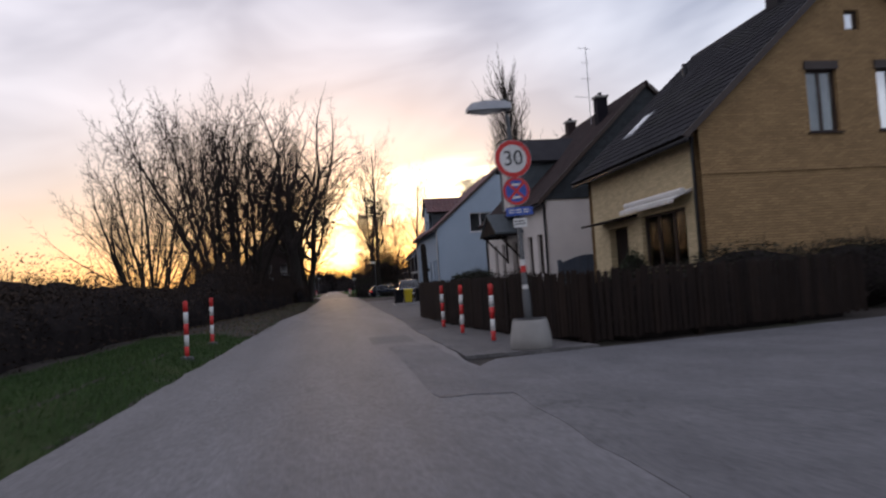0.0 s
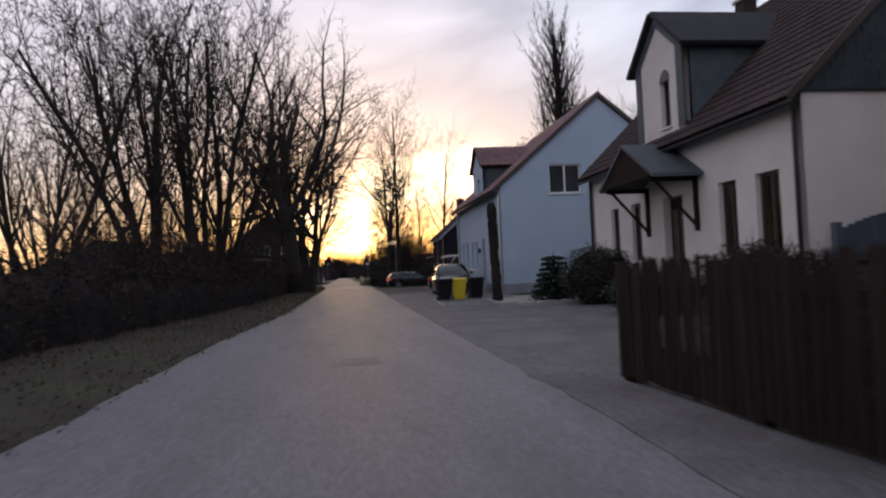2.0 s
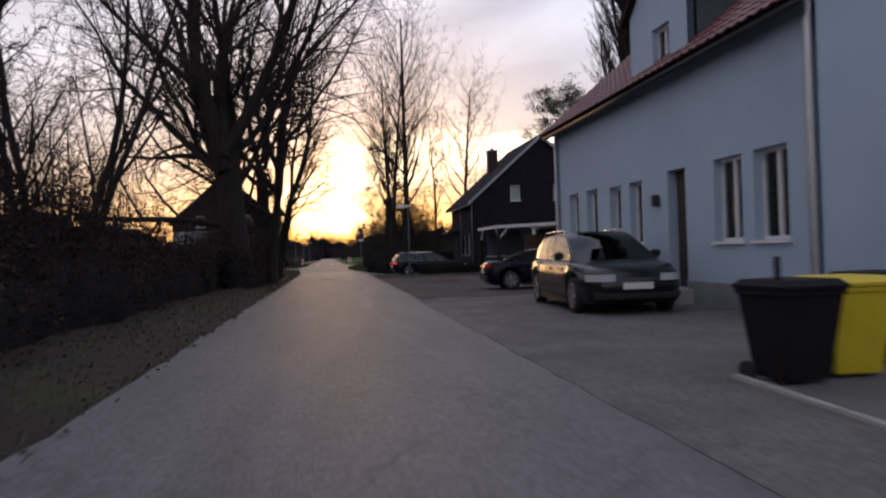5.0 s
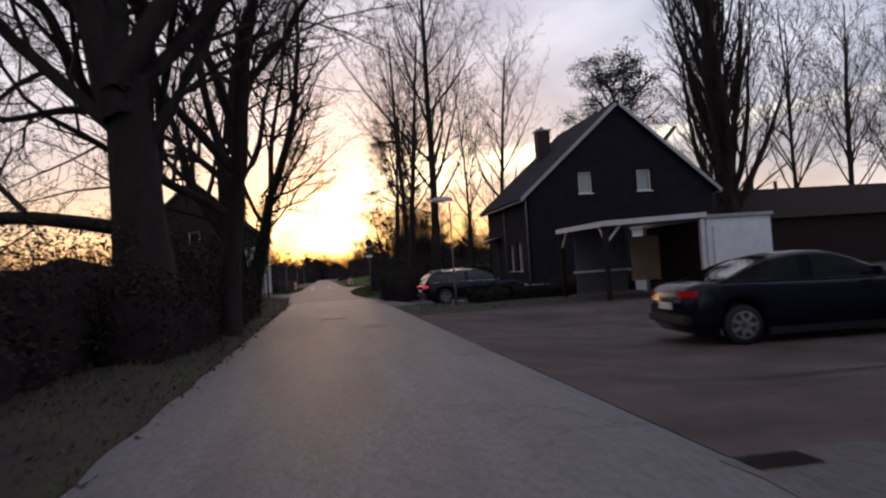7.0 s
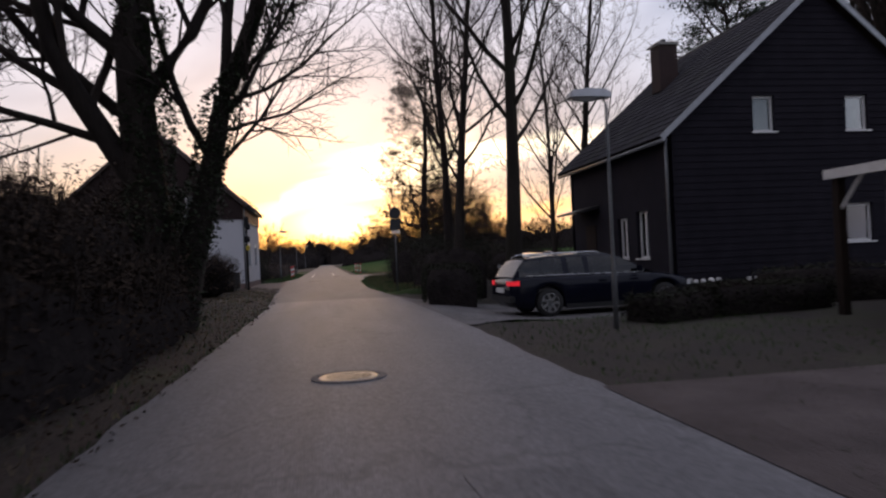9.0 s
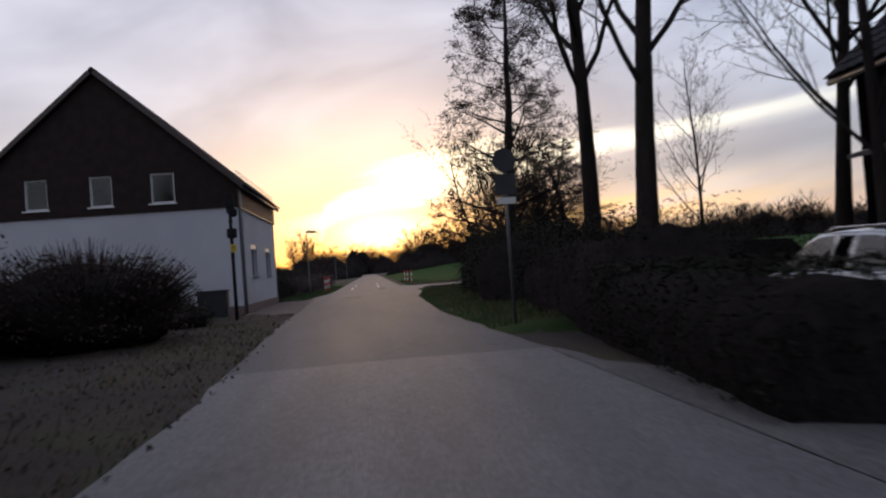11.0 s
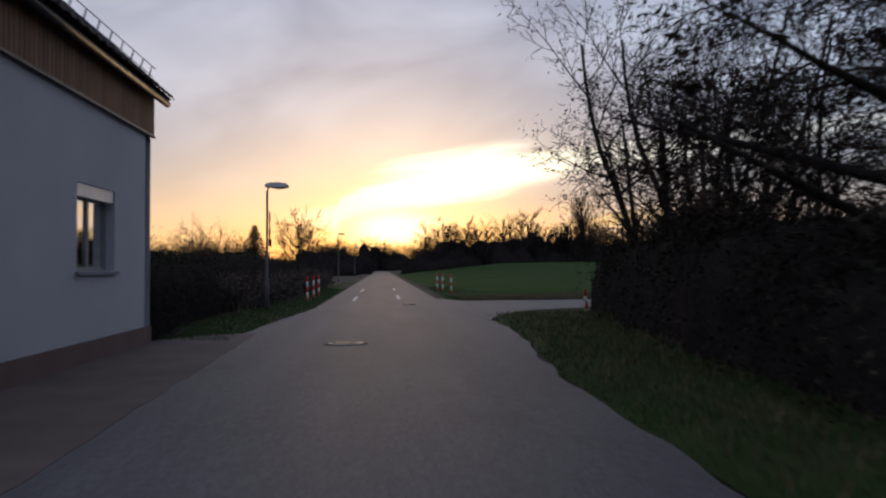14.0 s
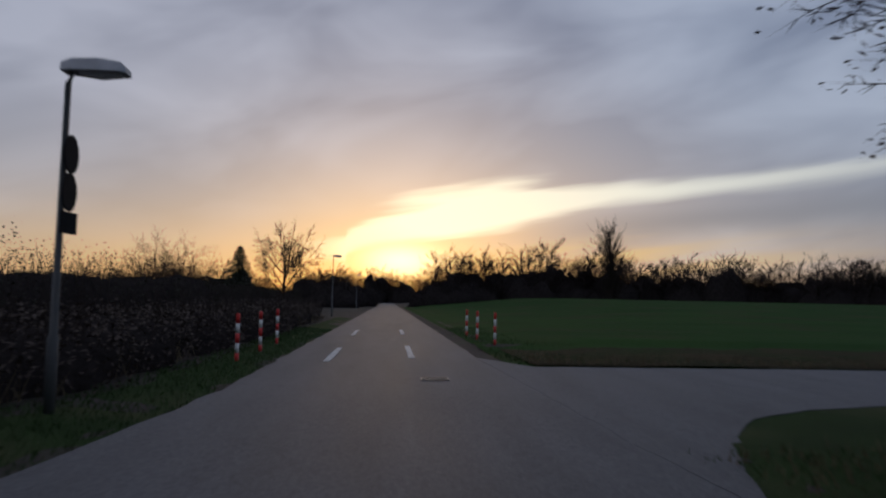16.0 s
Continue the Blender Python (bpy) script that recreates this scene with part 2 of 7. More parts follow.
def crack(k, scale, amount, wide, along=(1.0, 0.12, 1.0)):
    """Fine cracks, coarse aggregate and worn wheel tracks for an asphalt surface."""
    nt = k.node_tree
    N, L = nt.nodes.new, nt.links.new
    p = nt.nodes["Principled BSDF"]
    g = N("ShaderNodeNewGeometry").outputs["Position"]
    w = N("ShaderNodeTexNoise")
    w.inputs["Scale"].default_value, w.inputs["Detail"].default_value = scale * 2.5, 4
    L(g, w.inputs["Vector"])
    mv = N("ShaderNodeVectorMath")
    mv.operation = "MULTIPLY_ADD"
    mv.inputs[1].default_value = (1.6, 1.6, 0)
    L(w.outputs["Color"], mv.inputs[0])
    L(g, mv.inputs[2])
    v = N("ShaderNodeTexVoronoi")
    v.feature = "DISTANCE_TO_EDGE"
    v.inputs["Scale"].default_value = scale
    L(mv.outputs[0], v.inputs["Vector"])
    edge = N("ShaderNodeMapRange")
    edge.inputs[1].default_value, edge.inputs[2].default_value, edge.inputs[3].default_value, edge.inputs[4].default_value = 0.0, wide, 1, 0
    L(v.outputs["Distance"], edge.inputs[0])
    place = N("ShaderNodeTexNoise")
    place.inputs["Scale"].default_value = 0.22
    L(g, place.inputs["Vector"])
    keep = N("ShaderNodeMapRange")
    keep.inputs[1].default_value, keep.inputs[2].default_value, keep.inputs[4].default_value = 0.44, 0.6, amount
    L(place.outputs[0], keep.inputs[0])
    f = N("ShaderNodeMath")
    f.operation = "MULTIPLY"
    L(edge.outputs[0], f.inputs[0])
    L(keep.outputs[0], f.inputs[1])
    grit = N("ShaderNodeTexVoronoi")
    grit.inputs["Scale"].default_value = 38
    L(g, grit.inputs["Vector"])
    gr = N("ShaderNodeMapRange")
    gr.inputs[3].default_value, gr.inputs[4].default_value = 0.72, 1.28
    sep = N("ShaderNodeSeparateColor")
    L(grit.outputs["Color"], sep.inputs[0])
    L(sep.outputs[0], gr.inputs[0])
    patchy = N("ShaderNodeTexNoise")
    patchy.inputs["Scale"].default_value, patchy.inputs["Detail"].default_value = 1.7, 4
    drawn = N("ShaderNodeMapping")
    drawn.inputs["Scale"].default_value = along
    L(g, drawn.inputs[0])
    L(drawn.outputs[0], patchy.inputs["Vector"])
    pr = N("ShaderNodeMapRange")
    pr.inputs[1].default_value, pr.inputs[2].default_value, pr.inputs[3].default_value, pr.inputs[4].default_value = 0.3, 0.7, 0.86, 1.14
    L(patchy.outputs[0], pr.inputs[0])
    old = p.inputs["Base Color"].links[0].from_socket
    for val in (gr.outputs[0], pr.outputs[0]):
        q = N("ShaderNodeMix")
        q.data_type, q.blend_type = "RGBA", "MULTIPLY"
        q.inputs[0].default_value = 1
        L(old, q.inputs[6])
        L(val, q.inputs[7])
        old = q.outputs[2]
    q = N("ShaderNodeMix")
    q.data_type = "RGBA"
    L(f.outputs[0], q.inputs[0])
    L(old, q.inputs[6])
    q.inputs[7].default_value = (0.03, 0.029, 0.03, 1)
    L(q.outputs[2], p.inputs["Base Color"])


APRON = mat("brown_paving", (0.085, 0.068, 0.066), (0.13, 0.105, 0.10), 1.6, 0.85, 0.5, 60, stain=(0.06, 0.055, 0.045), stain_scale=0.6)
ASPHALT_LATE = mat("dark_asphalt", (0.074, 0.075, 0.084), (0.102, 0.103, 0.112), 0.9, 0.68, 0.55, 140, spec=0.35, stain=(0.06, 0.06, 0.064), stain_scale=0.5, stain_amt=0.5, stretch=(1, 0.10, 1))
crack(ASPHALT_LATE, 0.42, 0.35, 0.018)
crack(ASPHALT, 0.42, 0.35, 0.018)
crack(ASPHALT_OLD, 0.6, 0.5, 0.022, (1.0, 0.5, 1.0))
PAVING = mat("paving", (0.102, 0.097, 0.098), (0.142, 0.136, 0.136), 1.3, 0.85, 0.4, 60, stain=(0.072, 0.068, 0.069), stain_scale=0.5, stain_amt=0.7)
GRAVEL = mat("gravel_yard", (0.058, 0.044, 0.042), (0.12, 0.096, 0.092), 1.2, 0.95, 0.9, 45, stain=(0.05, 0.04, 0.036), stain_scale=0.45, stain_amt=0.9, bump_dist=0.03)
crack(PAVING, 0.5, 0.35, 0.018, (1.0, 0.4, 1.0))
PALE_GRAVEL = mat("pale_gravel", (0.32, 0.30, 0.27), (0.48, 0.46, 0.42), 5, 0.95, 1.0, 30, bump_dist=0.03)
SOIL = mat("soil", (0.028, 0.023, 0.020), (0.048, 0.038, 0.03), 0.8, 0.95, 0.8, 25, bump_dist=0.04, stain=(0.04, 0.055, 0.022), stain_scale=0.4, stain_amt=0.6)
LITTER = mat("leaf_litter", (0.026, 0.020, 0.018), (0.047, 0.036, 0.030), 1.2, 0.95, 0.9, 22, bump_dist=0.04, stain=(0.045, 0.06, 0.025), stain_scale=0.5, stain_amt=0.6)
TURF = mat("turf", a=(0.022, 0.041, 0.013), b=(0.036, 0.060, 0.020), scale=0.7, rough=0.95, bump=0.8, fine=30, spec=0.05, bump_dist=0.04, stain=(0.09, 0.085, 0.045), stain_scale=0.5, stain_amt=0.5)
FIELD = mat("young_crop", (0.018, 0.052, 0.011), (0.032, 0.074, 0.017), 0.12, 0.95, 0.8, 12, bump_dist=0.05, stain=(0.050, 0.046, 0.022), stain_scale=0.16, stain_amt=0.75, spec=0.03)
MARGIN = mat("withered_margin", (0.030, 0.030, 0.015), (0.058, 0.045, 0.026), 0.5, 0.95, 0.9, 14, bump_dist=0.06, stain=(0.024, 0.046, 0.014), stain_scale=0.35, stain_amt=0.9, spec=0.03)
BLADES = mat("grass_blades", (0.03, 0.062, 0.016), (0.05, 0.085, 0.026), 1.0, 0.8, 0, 8, rnd=0.3)
DRY = mat("dry_grass", (0.13, 0.10, 0.06), (0.20, 0.16, 0.09), 1.0, 0.9, 0, 8, rnd=0.3)
BARK = mat("bark", (0.020, 0.016, 0.015), (0.036, 0.030, 0.026), 3.0, 0.95, 0.9, 18, stretch=(1, 1, 0.25), bump_dist=0.03, stain=(0.018, 0.022, 0.013), stain_scale=0.8, stain_amt=0.4, spec=0.1)
SCRUB = mat("dull_scrub", (0.050, 0.039, 0.035), (0.080, 0.064, 0.054), 1.2, 0.9, 0, 10, rnd=0.3, spec=0.06)
TWIG = mat("twigs", (0.028, 0.022, 0.020), (0.044, 0.035, 0.031), 2.0, 0.9, 0, 20, spec=0.08)
LEAF = mat("dark_leaves", (0.017, 0.028, 0.013), (0.030, 0.041, 0.019), 1.5, 0.65, 0, 10, rnd=0.35)
LEAF_BROWN = mat("withered_leaves", (0.040, 0.028, 0.022), (0.068, 0.047, 0.034), 1.5, 0.9, 0, 10, rnd=0.35, spec=0.06)
HEDGE_LEAF = mat("hedge_leaves", (0.022, 0.024, 0.016), (0.036, 0.036, 0.025), 1.5, 0.9, 0, 10, rnd=0.35, spec=0.06)
NEEDLES = mat("needles", (0.02, 0.036, 0.025), (0.032, 0.052, 0.034), 2, 0.7, 0, 12, rnd=0.3)
# for solid bodies inside plants: the shade among the twigs is in this colour
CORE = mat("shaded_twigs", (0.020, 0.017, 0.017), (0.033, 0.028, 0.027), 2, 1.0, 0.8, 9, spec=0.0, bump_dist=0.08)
WHITE_WALL = mat("white_render", (0.62, 0.575, 0.545), (0.69, 0.645, 0.61), 1.2, 0.9, 0.35, 90, stain=(0.48, 0.45, 0.42), stain_scale=0.35, stain_amt=0.45)
BLUE_WALL = mat("pale_blue_render", (0.36, 0.45, 0.545), (0.405, 0.495, 0.59), 0.8, 0.9, 0.35, 110, stain=(0.325, 0.405, 0.49), stain_scale=0.3, stain_amt=0.4)
GREY_WALL = mat("light_grey_render", (0.44, 0.45, 0.49), (0.50, 0.51, 0.54), 0.9, 0.9, 0.35, 100, stain=(0.36, 0.36, 0.39), stain_scale=0.3, stain_amt=0.4)
PLINTH = mat("grey_plinth", (0.20, 0.21, 0.235), (0.26, 0.27, 0.29), 1.4, 0.85, 0.4, 60, stain=(0.14, 0.14, 0.15))
PLINTH_BROWN = mat("brown_plinth", (0.13, 0.09, 0.085), (0.18, 0.125, 0.115), 1.4, 0.85, 0.4, 60)
YELLOW_BRICK = brick_mat("yellow_painted_brick", (0.60, 0.485, 0.30), (0.68, 0.555, 0.35), (0.72, 0.70, 0.66), plane="yz")
TAN_BRICK = brick_mat("tan_brick", (0.36, 0.235, 0.115), (0.45, 0.30, 0.15), (0.55, 0.52, 0.5), plane="xz")
DARK_CLAD = mat("dark_slate_cladding", (0.013, 0.012, 0.017), (0.021, 0.019, 0.026), 2.0, 0.88, 0.5, 25, spec=0.12)
BROWN_CLAD = mat("brown_wood_cladding", (0.16, 0.085, 0.045), (0.22, 0.125, 0.07), 5, 0.7, 0.4, 40, stretch=(1, 1, 0.1), rnd=0.15)
BLACK_CLAD = mat("dark_brown_shingles", (0.020, 0.014, 0.014), (0.032, 0.022, 0.021), 3, 0.85, 0.5, 30, rnd=0.2, spec=0.12)
TILE_DARK = mat("dark_roof_tiles", (0.022, 0.021, 0.025), (0.038, 0.036, 0.041), 1.5, 0.8, 0.3, 40, rnd=0.25, stain=(0.035, 0.036, 0.028), stain_scale=0.7, spec=0.2)
TILE_BROWN = mat("brown_roof_tiles", (0.028, 0.018, 0.018), (0.044, 0.028, 0.027), 1.5, 0.8, 0.3, 40, rnd=0.25)
TILE_RED = mat("wine_red_roof_tiles", (0.125, 0.05, 0.05), (0.175, 0.072, 0.07), 1.5, 0.5, 0.3, 40, rnd=0.2, spec=0.5)
SLATE_DARK = mat("dark_slate_shingles", (0.026, 0.032, 0.038), (0.042, 0.050, 0.057), 3, 0.65, 0.4, 35, rnd=0.15)
SLATE_SIDE = mat("slate_cheek", (0.055, 0.07, 0.08), (0.085, 0.10, 0.112), 3, 0.6, 0.4, 35)
WOOD_DARK = mat("dark_brown_wood", (0.014, 0.010, 0.009), (0.028, 0.019, 0.015), 4, 0.85, 0.4, 40, stretch=(1, 1, 0.15), rnd=0.2, spec=0.12)
WOOD_WHITE = paint("white_painted_wood", (0.62, 0.61, 0.60), 0.5)
PVC = paint("white_window_frame", (0.74, 0.74, 0.74), 0.35)
GREY_FRAME = paint("grey_window_frame", (0.25, 0.25, 0.26), 0.4)
DARK_FRAME = paint("dark_window_frame", (0.045, 0.028, 0.022), 0.45)
CURTAIN = mat("white_net_curtain", (0.66, 0.65, 0.64), (0.78, 0.77, 0.75), 9, 0.9, 0.3, 30, stretch=(1, 1, 0.1))
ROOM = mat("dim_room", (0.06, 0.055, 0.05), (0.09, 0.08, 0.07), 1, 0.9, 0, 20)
GLASS = glass_mat("window_glass")
CAR_GLASS = glass_mat("tinted_car_glass", (0.16, 0.17, 0.18), 1.6)
CAR_CAVITY = paint("dark_car_trim", (0.012, 0.012, 0.013), 0.6)
ZINC = paint("zinc", (0.30, 0.31, 0.33), 0.45, 0.7)
GALV = paint("galvanised_steel", (0.42, 0.43, 0.45), 0.5, 0.6)
POLE_GREY = paint("weathered_pole_grey", (0.12, 0.125, 0.13), 0.6, 0.3)
CABINET_GREY = paint("dull_cabinet_grey", (0.024, 0.025, 0.027), 0.7)
DARK_METAL = paint("dark_metal", (0.05, 0.05, 0.055), 0.5, 0.5)
CHROME = paint("bright_alloy", (0.62, 0.62, 0.63), 0.25, 0.9)
RUBBER = paint("tyre_rubber", (0.02, 0.02, 0.02), 0.85, bump=0.2)
RED_PAINT = paint("red_paint", (0.62, 0.03, 0.028), 0.45)
WHITE_PAINT = paint("white_paint", (0.74, 0.73, 0.71), 0.5)
BLUE_PAINT = paint("sign_blue", (0.03, 0.09, 0.42), 0.4)
MATT_DARK = mat("matt_backlit_dark", (0.018, 0.018, 0.02), (0.026, 0.026, 0.028), 3, 0.95, 0, 40, spec=0.05)
SIGN_BLACK = paint("sign_black", (0.02, 0.02, 0.02), 0.5)
YELLOW_PLASTIC = paint("yellow_bin_plastic", (0.68, 0.52, 0.02), 0.45)
BLACK_PLASTIC = mat("black_bin_plastic", (0.010, 0.010, 0.012), (0.015, 0.015, 0.018), 4, 0.75, 0.05, 90, spec=0.15)
GARAGE_WHITE = paint("bluish_white_metal", (0.66, 0.70, 0.73), 0.5)
SCREEN_GREY = mat("grey_screen_board", (0.075, 0.072, 0.082), (0.10, 0.097, 0.108), 3, 0.7, 0.2, 40)
BLUE_GATE = mat("blue_grey_gate", (0.045, 0.06, 0.085), (0.07, 0.085, 0.11), 3, 0.6, 0.3, 40, stretch=(1, 1, 0.2), rnd=0.1)
TAN_PANEL = mat("tan_board", (0.40, 0.29, 0.20), (0.50, 0.37, 0.26), 2, 0.8, 0.3, 40)
# emission stands in for headlight light thrown back by a tail lamp
TAIL_GLOW = paint("tail_lamp_reflected_glow", (0.6, 0.02, 0.03), 0.3)
TAIL_GLOW.node_tree.nodes["Principled BSDF"].inputs["Emission Color"].default_value = (1.0, 0.03, 0.05, 1)
TAIL_GLOW.node_tree.nodes["Principled BSDF"].inputs["Emission Strength"].default_value = 0.45
TAIL_RED = paint("tail_lamp_red", (0.5, 0.012, 0.014), 0.15, coat=0.6)
CAR_BLACK = paint("black_car_paint", (0.008, 0.008, 0.010), 0.22, 0.0, bump=0)
CAR_NAVY = paint("navy_car_paint", (0.005, 0.006, 0.014), 0.2, 0.0, bump=0)
for k_ in (CAR_BLACK, CAR_NAVY):
    k_.node_tree.nodes["Principled BSDF"].inputs["Specular IOR Level"].default_value = 0.5 if k_ is CAR_BLACK else 0.2
CAR_SILVER = paint("silver_car_paint", (0.42, 0.43, 0.44), 0.25, 0.7, coat=1.0, bump=0)
LAMP_GLASS = paint("lamp_diffuser", (0.55, 0.56, 0.56), 0.25, coat=0.4)
IRON = mat("cast_iron", (0.16, 0.15, 0.145), (0.24, 0.23, 0.22), 6, 0.45, 0.5, 60, metal=0.7)
ROAD_PAINT = mat("worn_road_paint", (0.50, 0.50, 0.49), (0.66, 0.66, 0.64), 4, 0.7, 0.4, 90, stain=(0.22, 0.22, 0.22), stain_scale=6, stain_amt=0.8)

# ---- building tools ----


class Shape:
    """Vertices and faces of one mesh."""

    def __init__(self):
        self.v, self.f, self.weld = [], [], False

    def add(self, verts, faces):
        n = len(self.v)
        self.v += [tuple(p) for p in verts]
        self.f += [tuple(i + n for i in q) for q in faces]
        return self

    def box(self, x0, y0, z0, x1, y1, z1, m=None):
        c = [(x, y, z) for z in (z0, z1) for y in (y0, y1) for x in (x0, x1)]
        if m is not None:
            c = [m @ Vector(p) for p in c]
        return self.add(c, [(0, 2, 3, 1), (4, 5, 7, 6), (0, 1, 5, 4), (1, 3, 7, 5), (3, 2, 6, 7), (2, 0, 4, 6)])

    def prism(self, poly, push):
        """A flat polygon (3D points) pushed along a vector."""
        n, push = len(poly), Vector(push)
        a = [Vector(p) for p in poly]
        return self.add(a + [p + push for p in a], [tuple(range(n))[::-1], tuple(range(n, 2 * n))] + [(i, (i + 1) % n, n + (i + 1) % n, n + i) for i in range(n)])

    def tube(self, pts, radii, sides=6, cap=False):
        pts = [Vector(p) for p in pts]
        verts, faces = [], []
        up = Vector((0.13, 0.27, 0.95))
        for i, p in enumerate(pts):
            d = (pts[min(i + 1, len(pts) - 1)] - pts[max(i - 1, 0)])
            d = d.normalized() if d.length > 1e-9 else Vector((0, 0, 1))
            s = d.cross(up if abs(d.dot(up)) < 0.95 else Vector((1, 0, 0))).normalized()
            t = d.cross(s)
            r = radii[i] if hasattr(radii, "__len__") else radii
            for k in range(sides):
                a = 2 * math.pi * k / sides
                verts.append(p + (s * math.cos(a) + t * math.sin(a)) * r)
        for i in range(len(pts) - 1):
            for k in range(sides):
                a, b = i * sides + k, i * sides + (k + 1) % sides
                faces.append((a, b, b + sides, a + sides))
        if cap:
            faces.append(tuple(range(sides))[::-1])
            faces.append(tuple(range((len(pts) - 1) * sides, len(pts) * sides)))
        return self.add(verts, faces)

    def lathe(self, profile, sides=24, at=(0, 0, 0), m=None):
        verts, faces = [], []
        for r, z in profile:
            for k in range(sides):
                a = 2 * math.pi * k / sides
                p = Vector((r * math.cos(a), r * math.sin(a), z))
                verts.append((m @ p if m is not None else p) + Vector(at))
        n = len(profile)
        for i in range(n - 1):
            for k in range(sides):
                a, b = i * sides + k, i * sides + (k + 1) % sides
                faces.append((a, b, b + sides, a + sides))
        faces.append(tuple(range(sides))[::-1])
        faces.append(tuple(range((n - 1) * sides, n * sides)))
        return self.add(verts, faces)

    def mesh(self, name, material, smooth=False, bevel=0.0):
        me = bpy.data.meshes.new(name)
        me.from_pydata(self.v, [], self.f)
        if bevel or self.weld:
            bm = bmesh.new()
            bm.from_mesh(me)
            bmesh.ops.remove_doubles(bm, verts=bm.verts, dist=1e-4)
            if bevel:
                bmesh.ops.bevel(bm, geom=list(bm.edges), offset=bevel, segments=2, affect="EDGES", clamp_overlap=True)
            bm.to_mesh(me)
            bm.free()
        me.materials.append(material)
        if smooth:
            me.polygons.foreach_set("use_smooth", [True] * len(me.polygons))
        me.update()
        return me


def part(name, shape, material, parent=None, label="", smooth=False, bevel=0.0, at=None, kind=""):
    me = shape if isinstance(shape, bpy.types.Mesh) else shape.mesh(name, material, smooth, bevel)
    ob = new(name, me)
    if at is not None:
        ob.matrix_basis = at
    if parent is not None:
        ob.parent = parent
    return tagged(ob, label, kind=kind)


def thing(name, label, category, at=None, group="", kind=""):
    ob = new(name)
    ob.empty_display_size = 0.3
    if at is not None:
        ob.matrix_basis = at
    return tagged(ob, label, category, group, kind)


def smooth_noise(x, y, z=0.0):
    return noise.noise((x, y, z))


def clip_poly(poly, halfplanes):
    """A 2D polygon cut by half-planes (a, b, c): a u + b v <= c."""
    for a, b, c in halfplanes:
        out = []
        for i, p in enumerate(poly):
            q = poly[(i + 1) % len(poly)]
            dp, dq = a * p[0] + b * p[1] - c, a * q[0] + b * q[1] - c
            if dp <= 1e-9:
                out.append(p)
            if (dp < -1e-9 and dq > 1e-9) or (dp > 1e-9 and dq < -1e-9):
                s = dp / (dp - dq)
                out.append((p[0] + s * (q[0] - p[0]), p[1] + s * (q[1] - p[1])))
        poly = out
        if len(poly) < 3:
            return []
    return poly


def wall_shape(u0, u1, z0, z1, holes, place, thick, cuts=()):
    """A wall with real openings. place(u, z, d): its point in the world, d metres inwards; cuts: half-planes of a gable."""
    s = Shape()
    s.weld = True
    us = sorted({u0, u1, *(h[0] for h in holes), *(h[1] for h in holes)})
    zs = sorted({z0, z1, *(h[2] for h in holes), *(h[3] for h in holes)})
    for a, b in zip(us, us[1:]):
        for c, d in zip(zs, zs[1:]):
            mu, mz = (a + b) / 2, (c + d) / 2
            if any(h[0] < mu < h[1] and h[2] < mz < h[3] for h in holes):
                continue
            poly = clip_poly([(a, c), (b, c), (b, d), (a, d)], cuts)
            if poly:
                n = len(poly)
                s.add([place(u, z, 0) for u, z in poly] + [place(u, z, thick) for u, z in poly], [tuple(range(n)), tuple(range(2 * n - 1, n - 1, -1))])
    for a, b, c, d in holes:
        ring = [(a, c), (b, c), (b, d), (a, d)]
        s.add([place(u, z, 0) for u, z in ring] + [place(u, z, thick) for u, z in ring], [(i, (i + 1) % 4, 4 + (i + 1) % 4, 4 + i) for i in range(4)])
    return s


def frame_shape(a, b, c, d, w, place, d0, d1, bars=()):
    """A window frame: four members and upright bars at the given shares of its width."""
    s = Shape()
    s.weld = True

    def member(u0, u1, v0, v1):
        ring = [(u0, v0), (u1, v0), (u1, v1), (u0, v1)]
        s.add([place(u, z, d0) for u, z in ring] + [place(u, z, d1) for u, z in ring], [(3, 2, 1, 0), (4, 5, 6, 7)] + [(i, (i + 1) % 4, 4 + (i + 1) % 4, 4 + i) for i in range(4)])

    member(a, a + w, c, d)
    member(b - w, b, c, d)
    member(a + w, b - w, c, c + w)
    member(a + w, b - w, d - w, d)
    for k in bars:
        m = a + (b - a) * k
        member(m - w * 0.6, m + w * 0.6, c + w, d - w)
    return s


def slab(poly, d, place):
    s = Shape()
    s.prism([place(u, z, d[0]) for u, z in poly], Vector(place(0, 0, d[1])) - Vector(place(0, 0, d[0])))
    return s


def rect(a, b, c, d):
    return [(a, c), (b, c), (b, d), (a, d)]


def window(house, hole, place, frame_mat, bars=(0.5,), sill=None, curtain=False, depth=0.12, name="window", shutter=0.0):
    a, b, c, d = hole
    w = part(name, frame_shape(a, b, c, d, 0.065, place, depth, depth + 0.07, bars), frame_mat, house, bevel=0.0)
    pane = part("pane", slab(rect(a + 0.06, b - 0.06, c + 0.06, d - 0.06), (depth + 0.03, depth + 0.04), place), GLASS, w)
    pane.visible_shadow = False
    if sill:
        part("sill", slab(rect(a - 0.06, b + 0.06, c - 0.05, c - 0.004), (-0.06, depth), place), sill, w)
    if curtain:
        part("curtain", slab(rect(a + 0.07, b - 0.07, c + 0.07, d - 0.07), (depth + 0.12, depth + 0.13), place), CURTAIN, w, "white net curtain")
    if shutter:
        part("shutter_box", slab(rect(a + 0.01, b - 0.01, d - shutter, d - 0.004), (0.02, depth - 0.01), place), PVC, w, "white roller shutter box")
    return w


